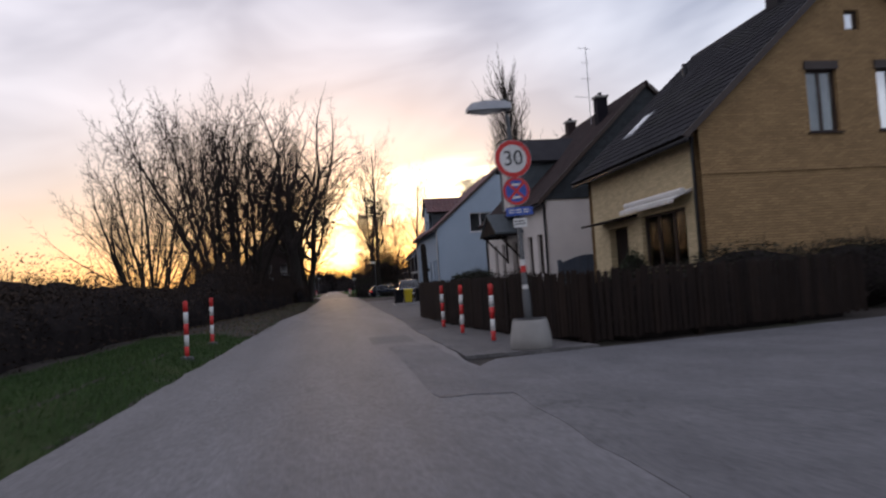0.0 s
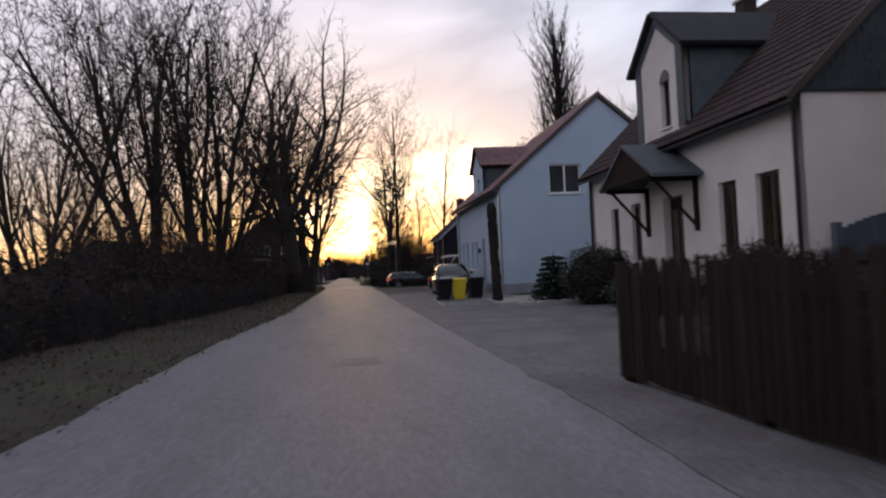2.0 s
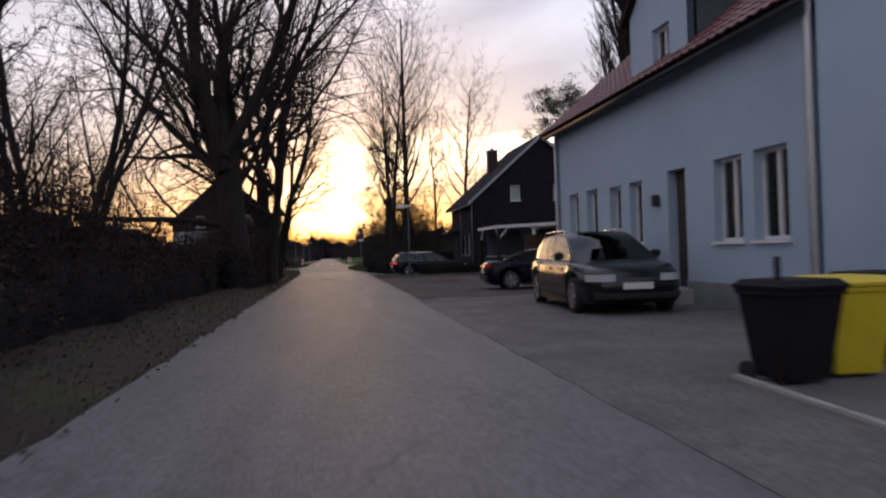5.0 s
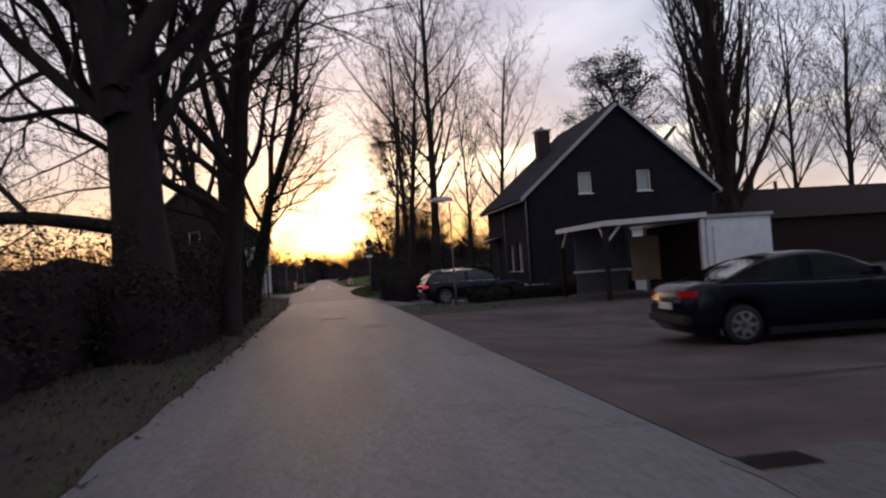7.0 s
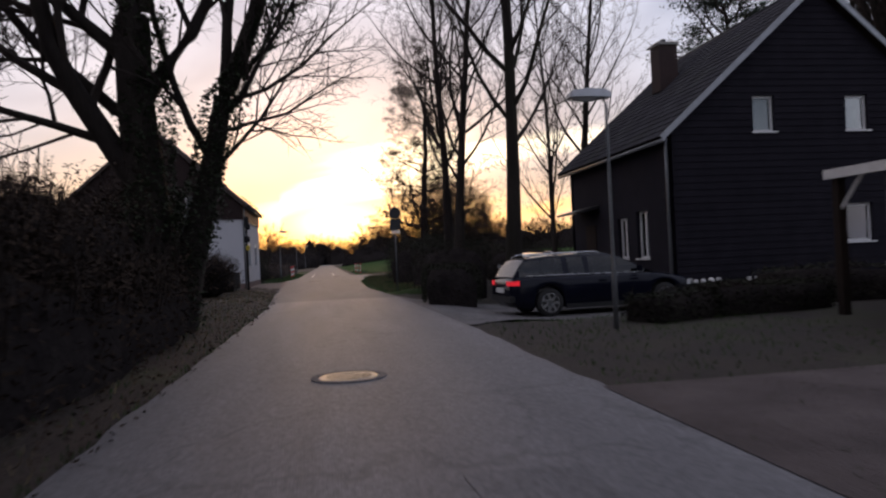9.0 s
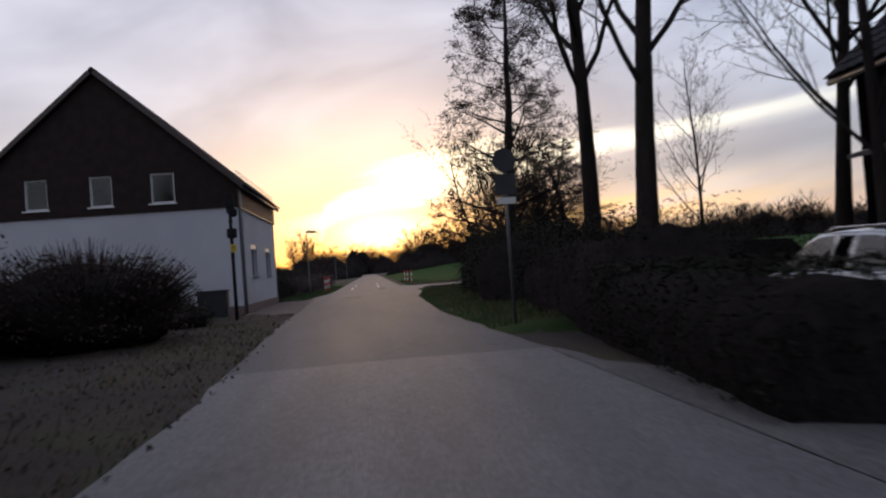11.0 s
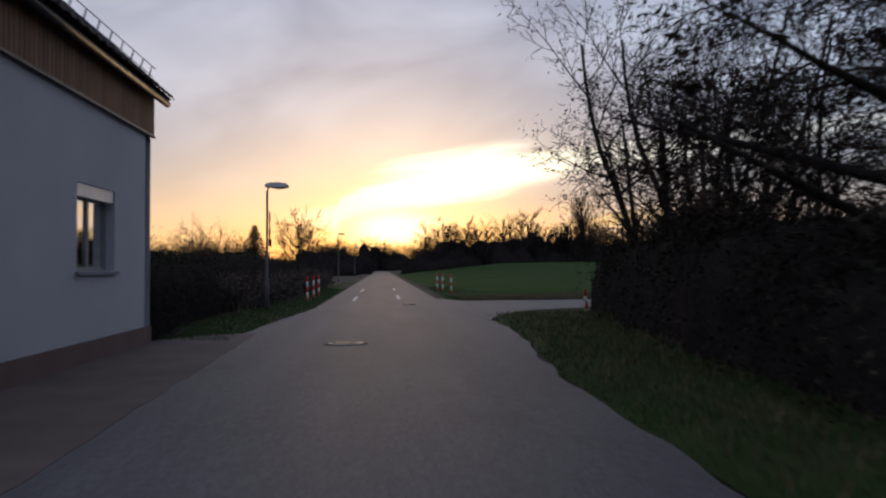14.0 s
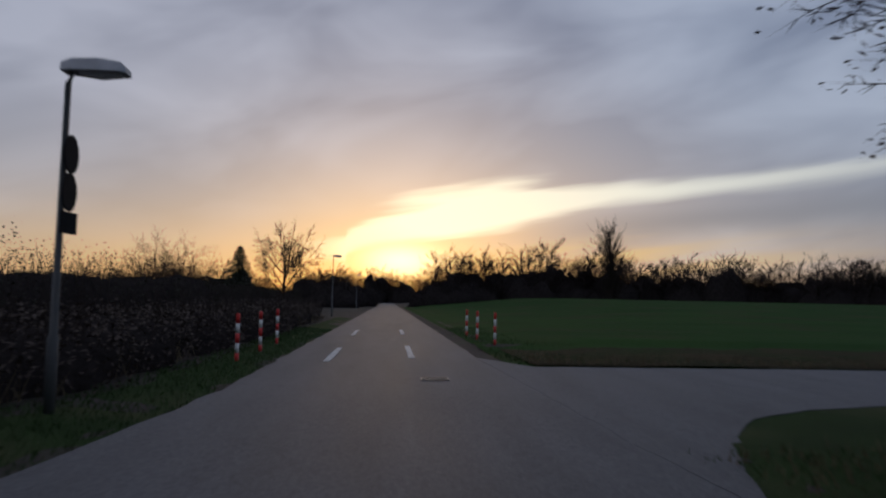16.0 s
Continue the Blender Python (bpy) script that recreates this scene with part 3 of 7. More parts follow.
def tiled_slope(s, p0, along, up, wide, long, tile_w=0.3, tile_h=0.34, lift=0.028):
    """Overlapping curved tiles on a slope: p0 its lower corner, along the eave, up the slope."""
    along, up = Vector(along).normalized(), Vector(up).normalized()
    nrm = along.cross(up).normalized()
    if nrm.z < 0:
        nrm = -nrm
    nx, ny = max(1, round(wide / tile_w)), max(1, round(long / tile_h))
    tw, th = wide / nx, long / ny
    bump = (0.0, 0.035, 0.012, 0.0)
    for j in range(ny):
        for i in range(nx):
            o = Vector(p0) + along * (i * tw) + up * (j * th)
            low, high, edge = [], [], []
            for k, h in enumerate(bump):
                q = o + along * (tw * k / 3)
                low.append(q + nrm * (h + lift))
                high.append(q + up * (th * 1.06) + nrm * h)
                edge.append(q + nrm * (h + 0.002))
            s.add(low + high + edge, [(k, k + 1, k + 5, k + 4) for k in range(3)] + [(8 + k, 9 + k, k + 1, k) for k in range(3)])


def gable_house(name, label, x0, x1, y0, y1, eave, ridge, wall_mats, tile_mat, over=(0.35, 0.25), holes_front=(), holes_gable=(), holes_back=(), split=None, verge=DARK_FRAME, thick=0.3, gutter=DARK_METAL):
    """A house whose ridge runs along y. wall_mats: road side or side wall, gable, optional upper gable. Returns it and its placing functions."""
    h = thing(name, label, "house", pose(0, 0, 0), kind="")
    xm = (x0 + x1) / 2
    slope = (ridge - eave) / (xm - x0)
    side_mat, gable_mat = wall_mats[0], wall_mats[1]
    west = lambda u, z, d: (x0 + d, u, z)      # noqa: E731
    east = lambda u, z, d: (x1 - d, u, z)      # noqa: E731
    south = lambda u, z, d: (u, y0 + d, z)     # noqa: E731
    north = lambda u, z, d: (u, y1 - d, z)     # noqa: E731
    cuts = [(-slope, 1, eave - slope * x0), (slope, 1, eave + slope * x1)]
    part("wall", wall_shape(y0 + thick, y1 - thick, 0, eave, holes_front if x0 > 0 else holes_back, west, thick), side_mat, h)
    part("wall", wall_shape(y0 + thick, y1 - thick, 0, eave, holes_back if x0 > 0 else holes_front, east, thick), side_mat, h)
    if split:
        lo = [g for g in holes_gable if g[3] <= split]
        hi = [g for g in holes_gable if g[2] >= split]
        part("wall", wall_shape(x0, x1, 0, split, lo, south, thick, cuts), gable_mat, h)
        up = lambda u, z, d: (u, y0 - 0.06 + d, z)     # noqa: E731
        part("upper_wall", wall_shape(x0 - 0.02, x1 + 0.02, split, ridge, hi, up, thick, cuts), wall_mats[2], h, "dark clad upper wall")
    else:
        part("wall", wall_shape(x0, x1, 0, ridge, list(holes_gable), south, thick, cuts), gable_mat, h)
    part("wall", wall_shape(x0, x1, 0, ridge, [], north, thick, cuts), gable_mat, h)
    # an added inner floor and partition, coloured dark, keep the rooms dim
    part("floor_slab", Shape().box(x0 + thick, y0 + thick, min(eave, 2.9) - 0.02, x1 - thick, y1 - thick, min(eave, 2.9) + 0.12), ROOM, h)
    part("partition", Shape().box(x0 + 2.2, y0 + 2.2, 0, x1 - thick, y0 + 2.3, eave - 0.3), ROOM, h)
    # roof
    ov, gv = over
    for side, xe in ((-1, x0), (1, x1)):
        low = Vector((xe + side * ov, y0 - gv, eave - slope * ov))
        top = Vector((xm, y0 - gv, ridge))
        up = top - low
        n = Vector((0, 1, 0)).cross(up).normalized()
        n = n if n.z > 0 else -n
        body = Shape().prism([low + n * 0.02, top + n * 0.02, top + n * 0.16, low + n * 0.16], (0, y1 - y0 + 2 * gv, 0))
        roof = part("roof", body, WOOD_DARK, h)
        tiles = Shape()
        tiled_slope(tiles, low + n * 0.165 - up.normalized() * 0.05, (0, 1, 0), up, y1 - y0 + 2 * gv, up.length + 0.05)
        part("roof_tiles", tiles, tile_mat, roof, kind="stuff")
        board = Shape().prism([low + n * 0.03, top + n * 0.03, top + n * 0.19, low + n * 0.19], (0, -0.03, 0))
        part("verge_board", board, verge, roof)
        g = Shape()
        g.tube([low + Vector((side * 0.03, -0.02, 0.02)), low + Vector((side * 0.03, y1 - y0 + 2 * gv + 0.02, 0.02))], 0.065, 8, True)
        part("gutter", g, gutter, roof, smooth=True)
    part("ridge_tiles", Shape().tube([(xm, y0 - gv, ridge + 0.16), (xm, y1 + gv, ridge + 0.16)], 0.11, 8, True), tile_mat, h, smooth=True)
    return h, west, east, south, slope


def downpipe(house, x, y, z0, z1, material=ZINC):
    part("downpipe", Shape().tube([(x, y, z0), (x, y, z1 - 0.35), (x + 0.02, y, z1 - 0.1), (x - 0.12, y, z1)], 0.05, 8, True), material, house, smooth=True)


def chimney(house, x, y, z0, z1, w=0.5, material=TILE_BROWN):
    c = part("chimney", Shape().box(x - w / 2, y - w / 2, z0, x + w / 2, y + w / 2, z1), material, house)
    part("chimney_cap", Shape().box(x - w / 2 - 0.06, y - w / 2 - 0.06, z1 - 0.08, x + w / 2 + 0.06, y + w / 2 + 0.06, z1 + 0.02), CONCRETE, c)
    part("flue", Shape().lathe([(0.10, z1 + 0.02), (0.10, z1 + 0.2)], 10, (x, y, 0)), DARK_METAL, c)


# ---- plants ----


class Tree:
    """Branches grown from a seed: thick ones into wood, thin ones into twigs."""

    def __init__(self, seed, detail=1.0):
        self.r = random.Random(seed)
        self.wood, self.twig, self.tips = Shape(), Shape(), []
        self.detail = detail
        self.count = 0

    def jit(self, a):
        return Vector((self.r.uniform(-a, a), self.r.uniform(-a, a), self.r.uniform(-a, a)))

    def grow(self, p, d, length, radius, level, style):
        wig, lift, taper = style["wiggle"] if level else style.get("wiggle0", style["wiggle"]), style["lift"][min(level, len(style["lift"]) - 1)], style["taper"] if level else style.get("taper0", style["taper"])
        n = max(3, min(9, int(length / (0.5 if level > 1 else 0.8)))) if level < 2 else 3 if level < 3 and level < style["levels"] else 2 if level < style["levels"] else 1
        p, d = Vector(p), Vector(d).normalized()
        pts, rad, dirs = [p.copy()], [radius], [d.copy()]
        end = radius * (taper if level < style["levels"] else 0.3)
        for i in range(n):
            d = (d + self.jit(wig) + Vector((0, 0, lift))).normalized()
            p = p + d * (length / n)
            pts.append(p.copy())
            rad.append(radius + (end - radius) * (i + 1) / n)
            dirs.append(d.copy())
        if level == 0 and style.get("flare"):
            rad[0] *= style["flare"]
            rad[1] *= 1 + (style["flare"] - 1) * 0.45
            rad[2] *= 1 + (style["flare"] - 1) * 0.18
        self.count += 1
        (self.wood if level < 2 else self.twig).tube(pts, rad, 9 if level == 0 else 6 if level == 1 else 4 if level == 2 else 3)
        self.tips.append((pts[-1], level))
        if level >= style["levels"]:
            return
        k = style["kids"][level]
        k = max(1, round(k * self.detail * self.r.uniform(0.8, 1.2))) if level else k
        lo, hi = style["span"][min(level, len(style["span"]) - 1)]
        turn = self.r.uniform(0, 6.28)
        for j in range(k):
            f = lo + (hi - lo) * (j + self.r.random() * 0.8) / k
            i = min(n - 1, int(f * n))
            q = pts[i].lerp(pts[i + 1], f * n - i)
            r0 = rad[i] + (rad[i + 1] - rad[i]) * (f * n - i)
            turn += 2.4 + self.r.uniform(-0.5, 0.5)
            side = dirs[i].cross(Vector((math.cos(turn), math.sin(turn), 0.3))).normalized()
            ang = radians(self.r.uniform(*style["angle"][min(level, len(style["angle"]) - 1)]))
            nd = dirs[i] * math.cos(ang) + side * math.sin(ang)
            share = style["share"][min(level, len(style["share"]) - 1)]
            ln = length * share * (1.05 - style.get("cone", 0.45) * f) * self.r.uniform(0.75, 1.2)
            self.grow(q, nd, ln, max(style.get("least", 0.006), r0 * style["thin"] * self.r.uniform(0.8, 1.1)), level + 1, style)
        if style.get("lead", True) and level >= 1:
            self.grow(pts[-1], dirs[-1], length * 0.5, rad[-1], level + 1, style)


STYLES = {
    "ivy": dict(levels=4, kids=(9, 7, 6, 4), lift=(0.0, 0.16, 0.06, 0.02), wiggle=0.16, wiggle0=0.05, taper=0.5, span=((0.38, 1.0), (0.25, 1.0)), angle=((25, 60), (25, 55)), share=(0.5, 0.55, 0.55, 0.5), thin=0.6, flare=1.5),
    "old": dict(levels=5, kids=(6, 8, 6, 4, 3), lift=(0.0, 0.06, 0.04, 0.02, 0.0), wiggle=0.20, wiggle0=0.05, taper=0.45, span=((0.52, 1.0), (0.25, 1.0), (0.2, 1.0)), angle=((22, 55), (28, 62), (25, 65)), share=(0.82, 0.58, 0.6, 0.55, 0.5), thin=0.55, flare=1.5, least=0.010, taper0=0.74),
    "broad": dict(levels=5, kids=(6, 6, 5, 4, 3), lift=(0.02, 0.09, 0.05, 0.03, 0.0), wiggle=0.16, taper=0.55, span=((0.42, 1.0), (0.25, 1.0), (0.2, 1.0)), angle=((30, 65), (28, 60), (25, 60)), share=(0.85, 0.6, 0.6, 0.55, 0.5), thin=0.6, flare=1.5),
    "stems": dict(levels=4, kids=(8, 7, 5, 4), lift=(0.05, 0.07, 0.05, 0.02), wiggle=0.11, taper=0.30, span=((0.25, 1.0), (0.2, 1.0)), angle=((18, 44), (26, 56)), share=(0.50, 0.52, 0.5, 0.5), thin=0.55, flare=1.25, least=0.013, cone=0.58),
    "slim": dict(wiggle0=0.02, levels=4, kids=(23, 7, 5, 4), lift=(0.02, 0.15, 0.07, 0.02), wiggle=0.17, taper=0.22, span=((0.26, 1.0), (0.2, 1.0)), angle=((30, 58), (25, 58)), share=(0.40, 0.5, 0.5, 0.5), thin=0.46, flare=1.3, cone=0.6, least=0.008),
    "poplar": dict(wiggle0=0.015, levels=4, kids=(66, 8, 5, 4), lift=(0.0, 0.14, 0.14, 0.08), wiggle=0.06, taper=0.2, span=((0.07, 0.98), (0.12, 1.0)), angle=((13, 26), (12, 26)), share=(0.31, 0.42, 0.42, 0.4), thin=0.40, flare=1.3, cone=0.66, least=0.017),
    "alder": dict(least=0.009, lead=False, levels=3, kids=(48, 10, 6), lift=(0.0, 0.0, -0.06, -0.08), wiggle=0.10, taper=0.15, span=((0.12, 1.0), (0.25, 1.0)), angle=((58, 82), (30, 60)), share=(0.26, 0.42, 0.5), thin=0.34, flare=1.3, cone=0.55),
    "far": dict(lead=False, levels=2, kids=(11, 4), lift=(0.0, 0.08, 0.04), wiggle=0.10, taper=0.2, span=((0.2, 1.0), (0.25, 1.0)), angle=((25, 55), (25, 55)), share=(0.42, 0.5), thin=0.5, cone=0.5, least=0.035),
    "crown": dict(levels=5, kids=(9, 7, 5, 4, 3), lift=(0.02, 0.08, 0.04, 0.02, 0.0), wiggle=0.13, wiggle0=0.03, taper=0.5, span=((0.35, 1.0), (0.25, 1.0), (0.2, 1.0)), angle=((28, 62), (28, 58), (25, 60)), share=(0.72, 0.56, 0.55, 0.5, 0.5), thin=0.55, flare=1.4, least=0.016),
    "bushy": dict(levels=4, kids=(10, 6, 4, 3), lift=(0.03, 0.05, 0.03, 0.0), wiggle=0.13, taper=0.3, span=((0.18, 1.0), (0.2, 1.0)), angle=((30, 68), (25, 60)), share=(0.42, 0.52, 0.5, 0.5), thin=0.55, least=0.010),
    "shrub": dict(levels=3, kids=(7, 5, 4), lift=(0.03, 0.04, 0.02), wiggle=0.18, taper=0.3, span=((0.2, 1.0), (0.2, 1.0)), angle=((20, 50), (25, 60)), share=(0.5, 0.5, 0.5), thin=0.6),
    "thin": dict(wiggle0=0.03, levels=4, kids=(16, 7, 4, 3), lift=(0.02, 0.10, 0.04), wiggle=0.08, taper=0.2, span=((0.25, 1.0), (0.25, 1.0)), angle=((28, 50), (25, 50)), share=(0.36, 0.5, 0.5), thin=0.5, cone=0.6, least=0.013),
}


def leaf_cloud(s, rnd, points, size, droop=0.0):
    for p in points:
        a, t = rnd.uniform(0, 6.28), rnd.uniform(-0.9, 0.9)
        u = Vector((math.cos(a), math.sin(a), t)).normalized() * size * rnd.uniform(0.6, 1.4)
        w = Vector((-math.sin(a), math.cos(a), rnd.uniform(-0.8, 0.8))).normalized() * size * 0.5 * rnd.uniform(0.6, 1.3)
        p = Vector(p) - Vector((0, 0, droop))
        s.add([p - u, p + w, p + u, p - w], [(0, 1, 2, 3)])


def make_tree(seed, style, height, radius, stems=1, lean=0.12, detail=1.0, leaves=0, leaf_size=0.05, leaf_mat=LEAF_BROWN, label="", trunk_share=None, spread=0.3, first=None, scatter=0.14, limbs=(), clumps=0):
    t = Tree(seed, detail)
    st = dict(STYLES[style], kids=(0,) + STYLES[style]["kids"][1:]) if limbs else STYLES[style]
    top = height * (trunk_share or {"broad": 0.50, "stems": 0.78, "bushy": 0.85, "shrub": 0.6}.get(style, 0.93))
    for k in range(stems):
        a = t.r.uniform(0, 6.28) if stems > 1 else 0
        base = Vector((math.cos(a), math.sin(a), 0)) * (spread * t.r.uniform(0.3, 1) if stems > 1 else 0)
        d = Vector((math.cos(a) * lean * t.r.uniform(0.5, 1.8), math.sin(a) * lean * t.r.uniform(0.5, 1.8), 1)) if stems > 1 else Vector(first or (t.r.uniform(-lean, lean) * 0.4, t.r.uniform(-lean, lean) * 0.4, 1))
        t.grow(base - Vector((0, 0, 0.15)), d, top * (t.r.uniform(0.72, 1.05) if stems > 1 else 1), radius * (t.r.uniform(0.65, 1.0) if stems > 1 else 1), 0, st)
    for z, d, length, r in limbs:
        t.grow((first[0] * z if first else 0, first[1] * z if first else 0, z), d, length, r, 1, st)
    ob = thing("tree", label, "tree")
    part("trunk", t.wood, BARK, ob, smooth=True)
    crown = part("crown", t.twig, TWIG, ob)
    if leaves:
        s = Shape()
        pts = [p for p, lv in t.tips if lv >= 2]
        if clumps:
            mids = [t.r.choice(pts) for _ in range(clumps)]
            pick = [t.r.choice(mids) + Vector((t.r.gauss(0, 1), t.r.gauss(0, 1), t.r.gauss(0, 0.4))) * scatter for _ in range(leaves)]
        else:
            pick = [t.r.choice(pts) + t.jit(scatter) for _ in range(leaves)]
        leaf_cloud(s, t.r, pick, leaf_size, 0.03)
        part("leaves", s, leaf_mat, crown, kind="stuff")
    return ob


def mound(s, x, y, z, rx, ry, rz, seed, n=10, amp=0.28):
    """A closed uneven mound."""
    rows = []
    for i in range(n + 1):
        th = math.pi * i / n
        for k in range(2 * n):
            a = math.pi * k / n
            q = Vector((math.sin(th) * math.cos(a), math.sin(th) * math.sin(a), math.cos(th)))
            f = 1 + amp * smooth_noise(q.x * 1.7 + seed, q.y * 1.7, q.z * 1.7 + seed * 0.37)
            rows.append((x + q.x * rx * f, y + q.y * ry * f, max(-0.05, z + q.z * rz * f)))
    s.add(rows, [(i * 2 * n + k, i * 2 * n + (k + 1) % (2 * n), (i + 1) * 2 * n + (k + 1) % (2 * n), (i + 1) * 2 * n + k) for i in range(n) for k in range(2 * n)])


def bush(label, x, y, rx, ry, h, seed, leaf_mat=HEDGE_LEAF, leaves=2600, size=0.045, twigs=140, name="bush", category="bush", group=""):
    rnd = random.Random(seed)
    ob = thing(name, label, category, pose(x, y, 0), group)
    core = Shape()
    mound(core, 0, 0, h * 0.42, rx * 0.78, ry * 0.78, h * 0.46, seed)
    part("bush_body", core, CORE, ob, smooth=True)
    s, tw = Shape(), Shape()
    pts = []
    for _ in range(leaves):
        q = Vector((rnd.gauss(0, 1), rnd.gauss(0, 1), rnd.gauss(0.25, 1))).normalized()
        f = rnd.uniform(0.74, 1.06) * (1 + 0.28 * smooth_noise(q.x * 1.7 + seed, q.y * 1.7, q.z * 1.7 + seed * 0.37))
        pts.append((q.x * rx * f, q.y * ry * f, max(0.02, h * 0.46 + q.z * h * 0.52 * f)))
    leaf_cloud(s, rnd, pts, size)
    part("foliage", s, leaf_mat, ob, kind="stuff")
    for _ in range(twigs):
        q = Vector((rnd.gauss(0, 1), rnd.gauss(0, 1), abs(rnd.gauss(0.5, 0.8)))).normalized()
        e = Vector((q.x * rx, q.y * ry, h * 0.45 + q.z * h * 0.55)) * rnd.uniform(0.95, 1.18)
        m = e * 0.6 + Vector((rnd.uniform(-0.1, 0.1), rnd.uniform(-0.1, 0.1), 0))
        tw.tube([m, e], [0.012, 0.004], 3)
    part("twig_growth", tw, TWIG, ob, kind="stuff")
    return ob


def hedge_row(label, pts, width, height, seed, leaf_mat=HEDGE_LEAF, per_m=420, size=0.04, rough=0.25, name="hedge", twig_out=0.0):
    """A hedge along a line of (x, y): an uneven body under a coat of leaves and twigs."""
    rnd = random.Random(seed)
    ob = thing(name, label, "hedge")
    loose = name in ("thicket", "scrub")
    body, s, tw = Shape(), Shape(), Shape()
    line = [Vector((*p, 0)) for p in pts]
    leaves, ring = [], []
    for a, b in zip(line, line[1:]):
        L = (b - a).length
        n = max(2, int(L / 0.7))
        d = (b - a).normalized()
        side = Vector((-d.y, d.x, 0))
        for i in range(n + (b is line[-1])):
            p = a + d * (L * i / n)
            hh = height * (1 + rough * smooth_noise(p.x * 0.6 + seed, p.y * 0.6)) * (0.76 if loose else 0.88)
            w = width / 2 * (1 + rough * smooth_noise(p.x * 0.5, p.y * 0.5 + seed)) * 0.82
            ring.append([p + side * w + Vector((0, 0, -0.32)), p + side * w * (1.05 + 0.2 * smooth_noise(p.x * 2, p.y * 2)) + Vector((0, 0, hh * 0.55)), p + side * w * 0.75 + Vector((0, 0, hh * 0.92)), p + Vector((0, 0, hh * (1.02 + 0.12 * smooth_noise(p.x * 3, p.y * 3)))), p - side * w * 0.75 + Vector((0, 0, hh * 0.92)), p - side * w * 1.05 + Vector((0, 0, hh * 0.55)), p - side * w + Vector((0, 0, -0.32))])
        for _ in range(int(L * per_m)):
            p = a + d * rnd.uniform(-0.05 * L / max(L, 1), L)
            hh = height * (1 + rough * smooth_noise(p.x * 0.6 + seed, p.y * 0.6))
            w = width / 2 * (1 + rough * smooth_noise(p.x * 0.5, p.y * 0.5 + seed))
            if loose and rnd.random() < 0.55:
                tall = 1 + 0.1 * smooth_noise(p.x * 1.7 + seed, p.y * 1.7, 4.0)
                q = p + side * rnd.uniform(-w, w) + Vector((0, 0, hh * tall * rnd.uniform(0.5, 0.98)))
            elif rnd.random() < 0.35:
                q = p + side * rnd.uniform(-w, w) + Vector((0, 0, hh * rnd.uniform(0.93, 1.03 + rough * 0.2)))
            else:
                z = rnd.uniform(0.02, 1)
                q = p + side * rnd.choice((-1, 1)) * w * rnd.uniform(0.9, 1.06) * (1.05 - 0.3 * max(0, z - 0.6)) + Vector((0, 0, hh * z))
            leaves.append(q)
        for end in (a, b):
            for _ in range(int(per_m * 0.5)):
                leaves.append(end + side * rnd.uniform(-width / 2, width / 2) + d * rnd.uniform(-0.08, 0.08) + Vector((0, 0, height * rnd.uniform(0.02, 1))))
        for _ in range(int(L * (10 + 40 * twig_out))):
            p = a + d * rnd.uniform(0, L) + side * rnd.uniform(-width / 2, width / 2)
            hh = height * (1 + rough * smooth_noise(p.x * 0.6 + seed, p.y * 0.6))
            o = Vector((rnd.uniform(-0.3, 0.3), rnd.uniform(-0.3, 0.3), 1)) * rnd.uniform(0.1, 0.3 + 1.3 * twig_out)
            foot = p + Vector((0, 0, hh * (0.55 if loose else 0.9)))
            tw.tube([foot, foot + o * 0.6, foot + o + Vector((rnd.uniform(-0.1, 0.1), rnd.uniform(-0.1, 0.1), 0))], [0.011, 0.008, 0.003], 3)
    leaf_cloud(s, rnd, leaves, size)
    m = len(ring)
    body.add([q for r in ring for q in r], [(i * 7 + k, i * 7 + k + 1, (i + 1) * 7 + k + 1, (i + 1) * 7 + k) for i in range(m - 1) for k in range(6)] + [tuple(range(6, -1, -1)), tuple((m - 1) * 7 + k for k in range(7))])
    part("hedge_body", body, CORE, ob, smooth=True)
    part("foliage", s, leaf_mat, ob, kind="stuff")
    part("twig_growth", tw, TWIG, ob, kind="stuff")
    return ob

# ---- ground, road ----


def lerp_at(table, y):
    for (a, u), (b, v) in zip(table, table[1:]):
        if y <= b:
            return u + (v - u) * max(0, (y - a) / (b - a))
    return table[-1][1]


LEFT = [(-40, -2.1), (30, -2.0), (40, -1.5), (88, -1.5), (100, -2.1), (110, -2.4), (119, -2.9), (128, -2.25), (900, -2.25)]
RIGHT = [(-40, 2.0), (8, 2.0), (24, 2.5), (60, 2.75), (80, 2.8), (90, 2.65), (100, 2.1), (112, 2.3), (118, 2.9), (125, 3.0), (134, 2.45), (900, 2.45)]


def ease(a, b, v):
    t = min(1, max(0, (v - a) / (b - a)))
    return t * t * (3 - 2 * t)


def dip(x, y):
    """The yard and the driveway lie a little lower than the road."""
    side = ease(0.1, 2.4, x - lerp_at(RIGHT, y))
    return -0.22 * side * max(ease(57.5, 60.5, y) * (1 - ease(69.5, 72.5, y)), ease(79, 81.5, y) * (1 - ease(92, 94, y)) * (1 - ease(9.3, 10.0, x)))


def swell(x, y):
    """The field climbs gently towards the woods."""
    return 2.0 * min(1, max(0, (y - 146) / 84)) * min(1, max(0, (x - 5) / 20))


